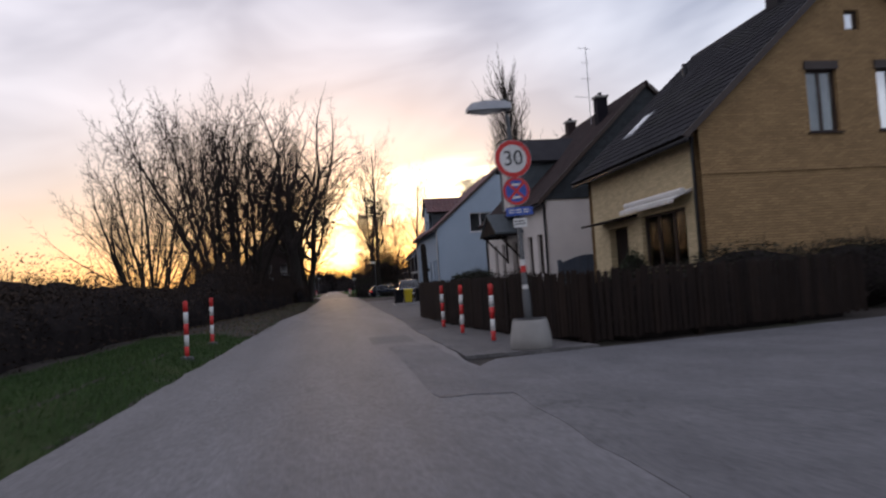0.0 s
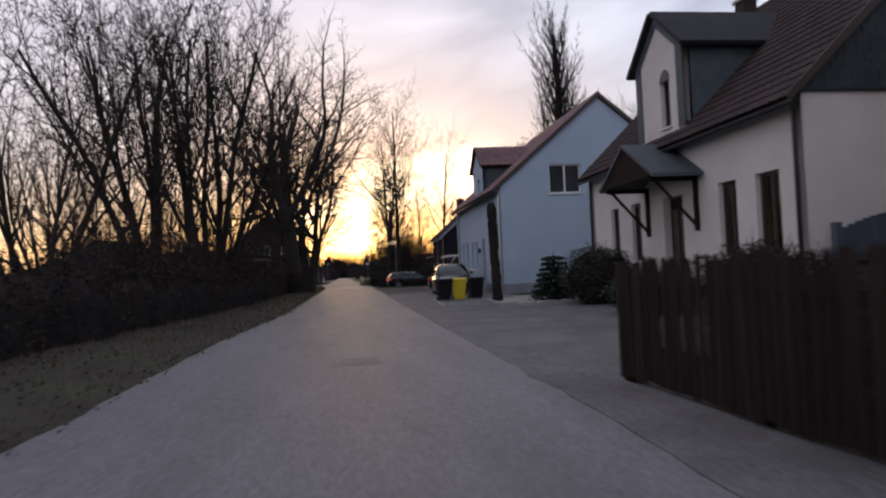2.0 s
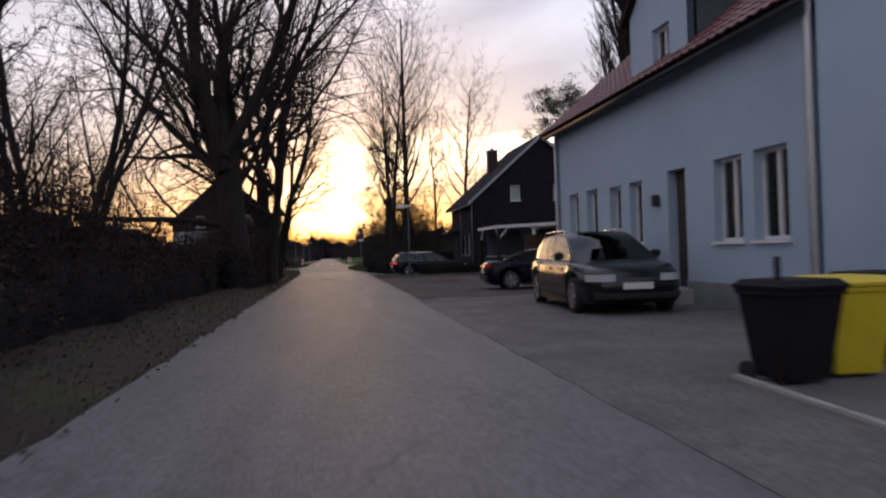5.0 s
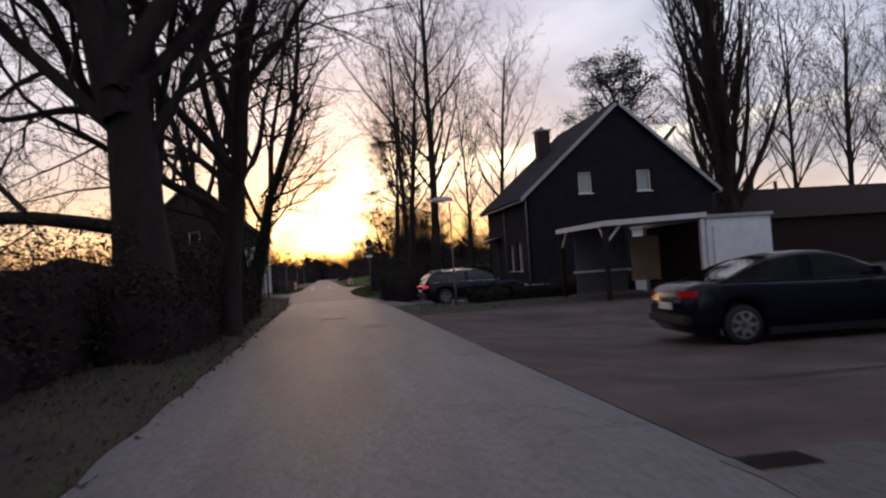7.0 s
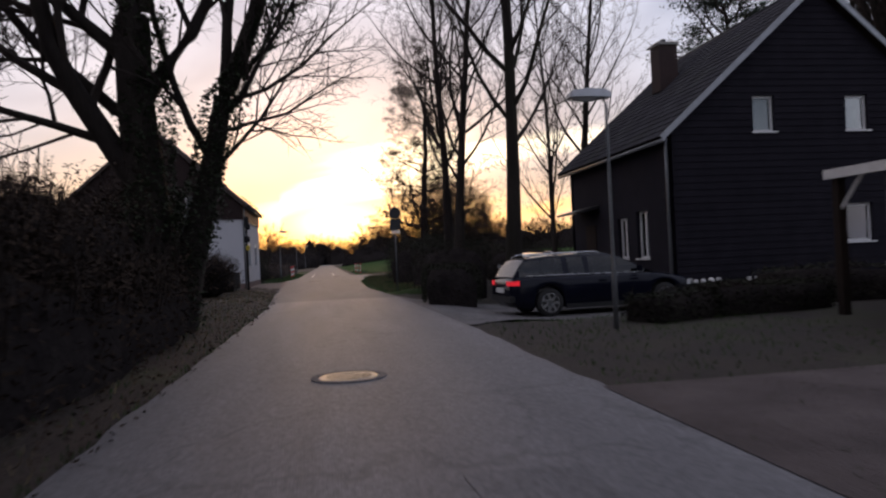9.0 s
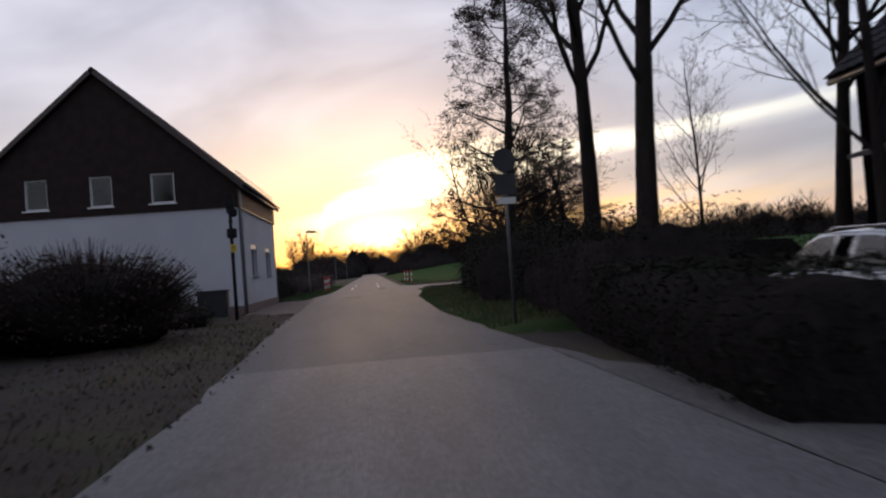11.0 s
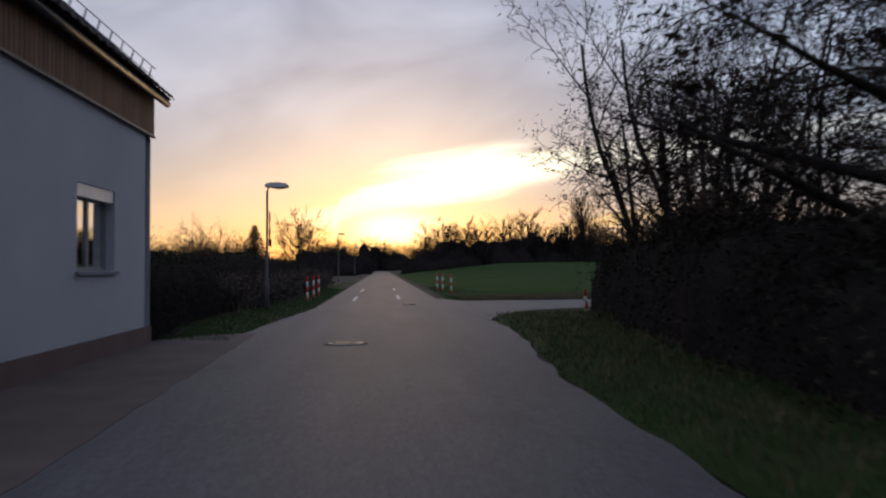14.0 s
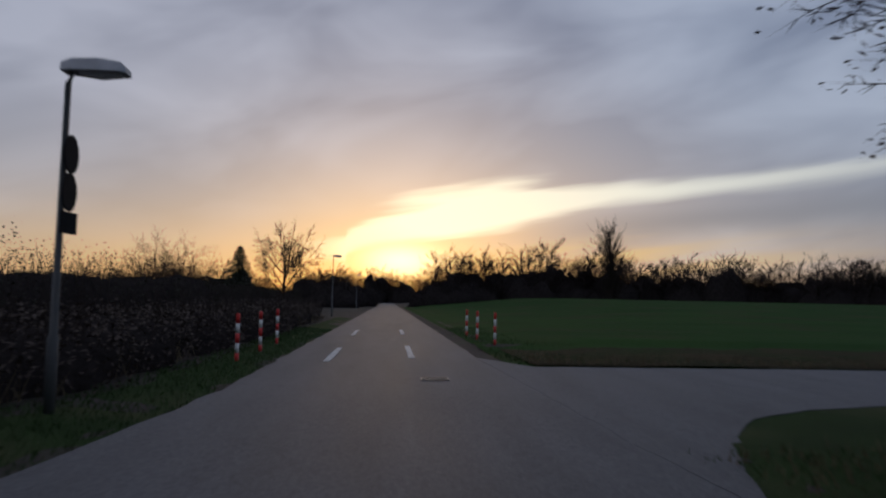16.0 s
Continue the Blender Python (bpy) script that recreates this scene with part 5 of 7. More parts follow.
# slate facing frames the dormer's rendered panel
for a_, b_ in ((dy0, dy0 + 0.36), (dy1 - 0.36, dy1)):
    part("slate_facing", Shape().box(dx0 - 0.035, a_, 4.75, dx0 - 0.003, b_, dz - 0.02), SLATE_SIDE, dorm)
for sg_ in (-1, 1):
    e_ = 35.4 + sg_ * 1.5
    part("slate_facing", Shape().prism([(dx0 - 0.035, e_, dz - 0.018), (dx0 - 0.035, e_ - sg_ * 0.36, dz - 0.018), (dx0 - 0.035, 35.4, dr - 0.33), (dx0 - 0.035, 35.4, dr - 0.02)], (0.032, 0, 0)), SLATE_SIDE, dorm)
for y, d in ((dy0, 1), (dy1 - 0.12, 1)):
    part("cheek", Shape().prism([(dx0 + 0.2, y, 4.6), (dx0 + 0.2, y, dz), (dx1 - 1.2, y, dz)], (0, 0.12, 0)), SLATE_SIDE, dorm)
for y0_, sg in ((dy0 - 0.25, 1), (dy1 + 0.25, -1)):
    low, top = Vector((dx0 - 0.2, y0_, dz - 0.2)), Vector((dx0 - 0.2, 35.4, dr))
    up = top - low
    n = Vector((1, 0, 0)).cross(up).normalized()
    n = n if n.z > 0 else -n
    part("dormer_roof", Shape().prism([low + n * 0.02, top + n * 0.02, top + n * 0.14, low + n * 0.14], (4.2, 0, 0)), TILE_DARK, dorm)
chimney(h, 13.3, 31.3, 8.0, 9.45, 0.5, DARK_CLAD)
chimney(h, 14.3, 38.5, 8.7, 9.9, 0.5, TILE_BROWN)
ant = part("antenna", Shape().tube([(13.0, 31.9, 8.3), (13.0, 31.9, 12.1)], 0.02, 5, True), GALV, h, "tall rooftop aerial")
for k, (z, w) in enumerate(((12.0, 0.5), (11.3, 0.35), (10.5, 0.4), (9.6, 0.8))):
    part("dipole", Shape().tube([(13.0 - w, 31.9 - w * 0.3, z), (13.0 + w * 0.5, 31.9 + w * 0.2, z)], 0.012, 4, True), GALV, ant)
downpipe(h, 9.52, 29.35, 0, 4.35, DARK_METAL)
downpipe(h, 9.52, 41.45, 0, 4.35, DARK_METAL)
part("plinth", wall_shape(29.2, 41.6, 0, 0.34, [(34.45, 35.65, 0.0, 0.34)], lambda u, z, d: (9.57 + d, u, z), 0.02), PLINTH, h)

# gate between the houses
g = thing("yard_gate", "blue-grey boarded yard gate with an arched top", "gate", pose(0, 0, 0))
n = 16
for i in range(n):
    x = 9.95 + i * 0.158
    top = 1.62 + 0.3 * math.sin(math.pi * (i + 0.5) / n)
    part("board", Shape().box(x + 0.004, 28.72, 0.06, x + 0.154, 28.75, top), BLUE_GATE, g)
for z in (0.4, 1.3):
    part("rail", Shape().box(9.95, 28.75, z, 12.48, 28.8, z + 0.1), BLUE_GATE, g)
for x in (9.88, 12.52):
    part("post", Shape().box(x - 0.07, 28.68, 0, x + 0.07, 28.84, 1.75), BLUE_GATE, g)

# pale blue house
B = [(48.15, 49.05, 1.2, 2.7), (49.4, 50.3, 1.2, 2.7), (53.3, 54.0, 1.2, 2.65), (54.5, 55.2, 1.2, 2.65), (56.0, 56.8, 1.25, 2.72), (57.45, 58.2, 1.25, 2.72)]
BG = [(9.75, 11.25, 4.45, 5.78), (13.25, 14.75, 4.55, 5.9), (13.4, 14.75, 0.75, 2.1)]
h, west, east, south, sl = gable_house("pale_blue_house", "pale blue rendered house with wine-red tiled roof", 7.45, 17.0, 47.4, 59.3, 4.8, 8.8, (BLUE_WALL, BLUE_WALL), TILE_RED, over=(0.3, 0.12), holes_front=(*B, (51.35, 52.1, 0.3, 2.7)), holes_gable=BG)
for g in B:
    window(h, g, west, PVC, (0.5,), PVC, True, 0.16)
for g in BG:
    window(h, g, south, PVC, (0.5,), PVC, False, 0.1)
part("inner_wall", Shape().prism([(7.85, 49.0, 0.05), (16.6, 49.0, 0.05), (16.65, 49.0, 4.75), (12.22, 49.0, 8.5), (7.8, 49.0, 4.75)], (0, 0.1, 0)), PLINTH, h)
part("door", slab(rect(51.38, 52.07, 0.3, 2.67), (0.2, 0.26), west), DARK_FRAME, h, "dark front door")
part("door_step", Shape().box(6.8, 51.1, 0, 7.47, 52.3, 0.29), CONCRETE, h, bevel=0.012)
part("wall_lamp", Shape().box(7.3, 52.45, 2.0, 7.45, 52.6, 2.25), DARK_METAL, h, bevel=0.02)
part("plinth", Shape().box(7.42, 47.365, 0, 17.0, 47.4, 0.45), PLINTH, h)
part("plinth", wall_shape(47.37, 59.3, 0, 0.45, [(51.35, 52.1, 0.0, 0.45)], lambda u, z, d: (7.42 + d, u, z), 0.025), PLINTH, h)
downpipe(h, 7.38, 47.5, 0, 4.7, PVC)
downpipe(h, 7.38, 59.15, 0, 4.7, PVC)
dx0, dy0, dy1, dz = 7.42, 51.0, 53.6, 6.35
wdor = lambda u, z, d: (dx0 + d, u, z)  # noqa: E731
dorm = part("dormer", wall_shape(dy0, dy1, 4.6, 7.35, [(51.75, 52.5, 4.7, 5.75)], wdor, 0.2, [(-0.75, 1, dz - 0.75 * dy0), (0.75, 1, dz + 0.75 * dy1)]), BLUE_WALL, h, "wall dormer with red tiled roof")
window(dorm, (51.75, 52.5, 4.7, 5.75), wdor, PVC, (0.5,), PVC, True)
for y in (dy0, dy1 - 0.12):
    part("cheek", Shape().prism([(dx0 + 0.2, y, 4.95), (dx0 + 0.2, y, dz), (dx0 + 2.0, y, dz)], (0, 0.12, 0)), SLATE_SIDE, dorm)
for y0_ in (dy0 - 0.2, dy1 + 0.2):
    low, top = Vector((dx0 - 0.15, y0_, dz - 0.15)), Vector((dx0 - 0.15, 52.3, 7.35))
    up = top - low
    n = Vector((1, 0, 0)).cross(up).normalized()
    n = n if n.z > 0 else -n
    dr_ = part("dormer_roof", Shape().prism([low + n * 0.02, top + n * 0.02, top + n * 0.12, low + n * 0.12], (3.6, 0, 0)), WOOD_DARK, dorm)
    tl = Shape()
    tiled_slope(tl, low + n * 0.125, (1, 0, 0), up, 3.6, up.length, 0.3, 0.33)
    part("roof_tiles", tl, TILE_RED, dr_, kind="stuff")

# dark house
D = [(12.8, 13.5, 4.55, 5.62), (15.85, 16.6, 4.55, 5.62), (15.6, 16.6, 1.2, 2.35)]
DF = [(87.25, 88.1, 0.95, 2.45), (88.8, 89.6, 0.95, 2.3)]
h, west, east, south, sl = gable_house("dark_house", "dark slate-clad house with white window frames", 10.2, 19.8, 85.5, 94.2, 4.6, 8.8, (DARK_CLAD, DARK_CLAD), TILE_DARK, over=(0.35, 0.25), holes_front=DF, holes_gable=D, verge=ZINC, gutter=ZINC)
for g in D:
    window(h, g, south, PVC, (), PVC, g[2] > 3)
for g in DF:
    window(h, g, west, PVC, (0.5,), PVC, True)
part("door", slab(rect(91.6, 92.6, 0.15, 2.2), (-0.03, 0.02), west), WOOD_DARK, h, "dark front door")
part("porch_roof", Shape().prism([(10.2, 91.2, 2.8), (9.3, 91.2, 2.62), (9.3, 91.2, 2.7), (10.2, 91.2, 2.92)], (0, 2.2, 0)), DARK_METAL, h)
chimney(h, 12.9, 91.0, 7.0, 8.75, 0.7, TILE_BROWN)
downpipe(h, 10.12, 85.7, 0, 4.5, ZINC)
downpipe(h, 10.12, 90.0, 0, 4.5, ZINC)
clad = Shape()
for k in range(42):
    z = 0.3 + k * 0.2
    half = 4.8 if z < 4.6 else 4.8 - (z - 4.6) / 0.875
    if half > 0.2:
        for a, b in ((15.0 - half, 15.0 + half),):
            cuts = sorted([c for c in D if c[2] - 0.2 < z < c[3]])
            u = a
            for c in cuts:
                clad.box(u, 85.478, z, c[0] - 0.02, 85.498, z + 0.012)
                u = c[1] + 0.02
            clad.box(u, 85.478, z, b, 85.498, z + 0.012)
part("cladding", clad, DARK_CLAD, h, kind="stuff")

# long low barn behind
b = thing("barn", "low dark barn with a long tiled roof", "barn")
part("wall", Shape().box(20.2, 93.0, 0, 42, 101, 3.2), BLACK_CLAD, b)
rb = part("roof", Shape().prism([(20, 92.6, 3.1), (20, 97.0, 5.35), (20, 101.4, 3.1)], (22.4, 0, 0)), BLACK_CLAD, b)
part("vent_pipe", Shape().tube([(27.5, 96.5, 5), (27.5, 96.5, 6.0)], 0.08, 6, True), DARK_METAL, b)
part("vent_pipe", Shape().tube([(31, 96.5, 5), (31, 96.5, 5.8)], 0.12, 6, True), DARK_METAL, b)
chimney(b, 29.3, 97.0, 4.8, 5.9, 0.5, TILE_DARK)

# carport and garage
c = thing("carport", "white timber carport with a flat sloping roof", "carport")
part("roof", Shape().prism([(8.75, 72.85, 2.36), (12.15, 72.85, 2.46), (12.15, 77.3, 2.5), (8.75, 77.3, 2.38)], (0, 0, 0.07)), DARK_METAL, c)
part("front_beam", Shape().prism([(8.75, 72.82, 2.28), (12.15, 72.82, 2.38), (12.15, 72.82, 2.54), (8.75, 72.82, 2.44)], (0, 0.06, 0)), WOOD_WHITE, c)
part("side_beam", Shape().prism([(8.72, 72.85, 2.28), (8.72, 77.3, 2.30), (8.72, 77.3, 2.46), (8.72, 72.85, 2.44)], (0.06, 0, 0)), WOOD_WHITE, c)
for x, y in ((8.85, 73.0), (12.05, 73.0), (8.85, 77.1), (12.05, 77.1)):
    part("post", Shape().box(x - 0.07, y - 0.07, 0, x + 0.07, y + 0.07, 2.34), WOOD_WHITE if x > 10 else WOOD_DARK, c)
for x, y, dx, dy in ((8.85, 73.0, 0.5, 0), (8.85, 77.1, 0, -0.55), (8.85, 73.0, 0, 0.55), (9.35, 73.0, 0.0, 0)):
    if dx or dy:
        part("brace", Shape().tube([(x, y, 1.75), (x + dx, y + dy, 2.32)], 0.045, 4, True), WOOD_WHITE, c)
part("screen", Shape().box(9.0, 76.2, 0.1, 10.9, 76.25, 2.3), SCREEN_GREY, c, "grey screen boards")
part("screen_rail", Shape().box(8.9, 76.1, 0.84, 11.0, 76.19, 0.91), WOOD_WHITE, c)
part("back_board", Shape().box(11.0, 76.0, 0.45, 12.05, 76.06, 2.0), TAN_PANEL, c)
part("side_screen", Shape().box(12.125, 73.1, 0.05, 12.175, 77.2, 2.3), WOOD_DARK, c)
gar = thing("garage", "white prefabricated garage with up-and-over door", "garage")
part("shell", Shape().box(12.2, 73.0, 0, 14.45, 78.5, 2.35), GARAGE_WHITE, gar, bevel=0.02)
dg = part("garage_door", Shape().box(12.4, 72.94, 0.03, 14.25, 72.99, 2.1), GARAGE_WHITE, gar)
for k in range(9):
    part("rib", Shape().box(12.45, 72.934, 0.12 + k * 0.22, 14.2, 72.94, 0.20 + k * 0.22), GARAGE_WHITE, dg)
part("door_handle", Shape().box(13.28, 72.89, 0.95, 13.38, 72.925, 1.02), DARK_METAL, dg)
part("roof_edge", Shape().box(12.15, 72.92, 2.354, 14.5, 78.55, 2.46), ZINC, gar)

# grey house with dark gable beside the road
E_S = [(109.75, 111.15, 1.35, 2.65), (113.65, 115.1, 1.35, 2.65)]
E_G = [(-7.3, -6.45, 4.2, 5.3), (-9.4, -8.6, 4.2, 5.3), (-11.6, -10.8, 4.2, 5.3)]
h, west, east, south, sl = gable_house("grey_house", "light grey rendered house with dark clad gable", -13.7, -4.3, 107.4, 116.9, 4.72, 8.9, (GREY_WALL, GREY_WALL, BLACK_CLAD), TILE_BROWN, over=(0.2, 0.25), holes_front=E_S, holes_gable=E_G, split=3.9, verge=DARK_FRAME)
for g in E_S:
    window(h, g, east, GREY_FRAME, (0.5,), PLINTH, True, 0.14, shutter=0.2)
for g in E_G:
    window(h, g, lambda u, z, d: (u, 107.34 + d, z), PVC, (), PVC, False)
part("plinth", Shape().box(-4.3, 107.4, 0, -4.27, 116.9, 0.32), PLINTH_BROWN, h)
part("plinth", Shape().box(-13.7, 107.37, 0, -4.3, 107.4, 0.32), PLINTH_BROWN, h)
band = part("eave_band", Shape().box(-4.29, 107.34, 3.9, -4.262, 116.95, 4.75), WOOD_DARK, h)
slat = Shape().box(-4.262, 0.012, 3.9, -4.235, 0.108, 4.74).mesh("slat", BROWN_CLAD)
for k in range(79):
    part("slat", slat, BROWN_CLAD, band, at=pose(0, 107.36 + k * 0.121, 0))
part("band_trim", Shape().box(-4.28, 107.34, 3.86, -4.22, 116.95, 3.9), DARK_FRAME, h)
sg = Shape()
for k in range(20):
    y = 107.3 + k * 0.5
    sg.tube([(-4.32, y, 4.95), (-4.25, y, 5.2)], 0.012, 4)
for z in (5.05, 5.2):
    sg.tube([(-4.29 + (z - 5.05) * 0.28, 107.2, z), (-4.29 + (z - 5.05) * 0.28, 117.0, z)], 0.01, 4)
part("snow_guard", sg, ZINC, h, "thin metal snow guard along the eave")
downpipe(h, -4.22, 107.5, 0, 4.6, ZINC)

# ---- street things ----


def lamp_post(x, y, height, turn, label, lean=0.0, thick=1.0):
    ob = thing("street_lamp", label, "street lamp", pose(x, y, 0, 0, lean, turn), "street lamps")
    part("pole", Shape().tube([(0, 0, -0.1), (0, 0, 0.9), (0, 0, 0.95), (0, 0, height - 0.12), (0.05, 0, height)], [0.06 * thick, 0.06 * thick, 0.042 * thick, 0.034 * thick, 0.03 * thick], 12, True), POLE_GREY, ob, smooth=True)
    head = Shape()
    prof = [(-0.06, 0.10, 0.095), (0.06, 0.14, 0.135), (0.35, 0.155, 0.145), (0.58, 0.14, 0.115), (0.64, 0.11, 0.06)]
    rings = []
    for u, w, t in prof:
        rings += [Vector((u, -w, height)), Vector((u, -w * 0.75, height + t)), Vector((u, w * 0.75, height + t)), Vector((u, w, height))]
    faces = [(i * 4 + k, i * 4 + (k + 1) % 4, (i + 1) * 4 + (k + 1) % 4, (i + 1) * 4 + k) for i in range(4) for k in range(4)] + [(3, 2, 1, 0), (16, 17, 18, 19)]
    hd = part("lamp_head", head.add(rings, faces), GALV, ob, "grey metal lamp head")
    lens = Shape()
    rings = []
    for u, w, t in ((0.14, 0.08, 0.03), (0.35, 0.105, 0.055), (0.58, 0.08, 0.03)):
        rings += [Vector((u, -w, height - 0.002)), Vector((u, -w * 0.6, height - t)), Vector((u, w * 0.6, height - t)), Vector((u, w, height - 0.002))]
    part("diffuser", lens.add(rings, [(i * 4 + k, i * 4 + k + 1, (i + 1) * 4 + k + 1, (i + 1) * 4 + k) for i in range(2) for k in range(3)] + [(3, 2, 1, 0), (8, 9, 10, 11)]), LAMP_GLASS, hd)
    return ob


def disc(r, t, x, y, z, sides=40, r0=0.0):
    """A round plate facing -y."""
    s = Shape()
    m = pose(0, 0, 0, 90)
    if not r0:
        return s.lathe([(r, 0), (r, t), (0.001, t)], sides, (x, y, z), m)
    s.lathe([(r0, 0), (r, 0), (r, t), (r0, t)], sides, (x, y, z), m)
    s.f = s.f[:-2]
    return s


def letters(text, size, material, name, parent, m):
    cu = bpy.data.curves.new(name, "FONT")
    cu.body, cu.size, cu.align_x, cu.align_y, cu.extrude = text, size, "CENTER", "CENTER", 0.002
    tmp = new("tmp", cu)
    me = bpy.data.meshes.new_from_object(tmp.evaluated_get(bpy.context.evaluated_depsgraph_get()))
    bpy.data.objects.remove(tmp)
    me.materials.clear()
    me.materials.append(material)
    ob = part(name, me, material, parent, at=m)
    return ob


# lamp with traffic signs in a concrete foot
lp = lamp_post(3.22, 10.0, 3.78, 180, "grey street lamp post carrying traffic signs", 2.0)
foot = thing("concrete_foot", "white rounded concrete foot holding the lamp post", "planter", pose(3.22, 10.0, 0))
part("tub", Shape().lathe([(0.29, 0), (0.325, 0.03), (0.32, 0.18), (0.275, 0.43), (0.255, 0.46), (0.21, 0.46), (0.20, 0.42), (0.07, 0.42)], 28), CONCRETE, foot, smooth=True)
part("rim", Shape().lathe([(0.25, 0.46), (0.265, 0.475), (0.215, 0.48), (0.205, 0.46)], 28), DARK_METAL, foot)
sg = thing("speed_limit_sign", "round white speed limit sign with red rim", "traffic sign", pose(3.115, 9.93, 2.98, 0, -2, 4))
part("plate", disc(0.30, 0.006, 0, 0, 0), GALV, sg)
part("face", disc(0.292, 0.004, 0, -0.006, 0), WHITE_PAINT, sg)
part("red_rim", disc(0.292, 0.003, 0, -0.011, 0, 40, 0.222), RED_PAINT, sg)
letters("30", 0.33, SIGN_BLACK, "number", sg, pose(0, -0.014, 0, 90))
ns = thing("no_stopping_sign", "round blue no-stopping sign with red cross", "traffic sign", pose(3.13, 9.93, 2.47, 0, -2, 4))
part("plate", disc(0.225, 0.006, 0, 0, 0), GALV, ns)
part("face", disc(0.218, 0.004, 0, -0.006, 0), BLUE_PAINT, ns)
part("red_rim", disc(0.218, 0.003, 0, -0.011, 0, 40, 0.175), RED_PAINT, ns)
for a in (45, -45):
    part("red_bar", Shape().box(-0.175, -0.0025, -0.02, 0.175, 0.0, 0.02), RED_PAINT, ns, at=pose(0, -0.0145 - (a > 0) * 0.001, 0, 0, a))
for z in (0.10, -0.10):
    part("white_arrow", Shape().prism([(-0.07, -0.016, z - 0.018), (0.04, -0.016, z - 0.018), (0.08, -0.016, z), (0.04, -0.016, z + 0.018), (-0.07, -0.016, z + 0.018)], (0, -0.002, 0)), WHITE_PAINT, ns)
for w, z, hgt, m_, lab in ((0.22, 2.20, 0.13, BLUE_PAINT, "blue supplementary plate with white writing"), (0.11, 2.02, 0.14, WHITE_PAINT, "small white supplementary plate")):
    pl = thing("plate_sign", lab, "traffic sign", pose(3.16, 9.93, z - 0.05, 0, -2, 4))
    part("plate", Shape().box(-w, -0.008, -hgt / 2, w, 0, hgt / 2), m_, pl)
    for k in range(2):
        for j in range(3):
            part("writing_bar", Shape().box(-w * 0.8 + j * w * 0.55, -0.011, hgt * (0.12 - 0.3 * k), -w * 0.8 + j * w * 0.55 + w * 0.42, -0.008, hgt * (0.26 - 0.3 * k)), WHITE_PAINT if m_ is BLUE_PAINT else SIGN_BLACK, pl)
for z in (1.25, 0.85):
    part("red_band", Shape().lathe([(0.046, -0.05), (0.046, 0.05)], 12, (0, 0, z)), RED_PAINT, lp, at=pose(0, 0, 0))
    part("white_band", Shape().lathe([(0.046, 0.052), (0.046, 0.15)], 12, (0, 0, z)), WHITE_PAINT, lp)

lamp_post(4.82, 77.2, 3.72, 180, "grey street lamp on a slim pole by the yard", 0.0, 0.72)
lampb = lamp_post(-3.40, 125.0, 3.84, 0, "grey street lamp carrying signs beside the verge", 0)
# faces and backs both near black: their backlit shade is put into the colour
for z, kind_ in ((2.92, 0), (2.50, 0)):
    d_ = thing("round_sign", "round traffic sign darkened as seen against the light", "traffic sign", pose(-3.32, 125.0, z, 0, 0, 94))
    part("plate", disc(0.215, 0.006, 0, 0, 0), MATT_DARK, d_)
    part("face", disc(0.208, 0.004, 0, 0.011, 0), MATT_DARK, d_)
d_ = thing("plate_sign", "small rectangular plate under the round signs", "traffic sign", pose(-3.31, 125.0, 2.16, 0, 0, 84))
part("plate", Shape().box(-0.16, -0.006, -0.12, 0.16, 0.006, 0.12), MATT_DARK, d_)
lamp_post(-4.05, 172.0, 4.6, 0, "street lamp far along the road")
lamp_post(-4.1, 215.0, 4.6, 0, "street lamp far along the road")


post0 = thing("warning_post", "red and white striped roadside post", "post", pose(2.98, 11.6, 0) @ Matrix.Diagonal((1, 1, 1.1, 1)), "striped roadside posts")
bands = 5
for k in range(bands):
    a, b = 0.95 * k / bands, 0.95 * (k + 1) / bands
    sh = Shape().lathe([(0.042, a), (0.042, b)] if k < bands - 1 else [(0.042, a), (0.042, b - 0.02), (0.03, b)], 14)
    part("white_band" if k % 2 else "red_band", sh, WHITE_PAINT if k % 2 else RED_PAINT, post0, smooth=True)
part("foot", Shape().lathe([(0.12, -0.05), (0.12, 0.015), (0.05, 0.03)], 14), ASPHALT_DARK, post0)
for x, y, z, lean in ((2.86, 14.05, 0, 1.5), (2.85, 16.6, 0, -1), (-2.5, 12.9, 0.05, -2), (-2.6, 16.3, 0.08, -3), (-2.95, 132.4, 0, 0), (-2.97, 135.3, 0, 1), (-3.0, 138.2, 0.02, 0), (3.3, 145.0, 0.02, 0), (3.42, 142.6, 0.02, 2), (3.58, 139.4, 0.02, -1), (6.3, 124.4, -0.35, 4)):
    copy_thing(post0, pose(x, y, z, lean * 0.4, lean, 30 * x))

# picket fences
PICKET = Shape().prism([(-0.042, 0, 0.06), (0.042, 0, 0.06), (0.042, 0, 1.08), (0.03, 0, 1.14), (0, 0, 1.17), (-0.03, 0, 1.14), (-0.042, 0, 1.08)], (0, 0.02, 0)).mesh("picket", WOOD_DARK)


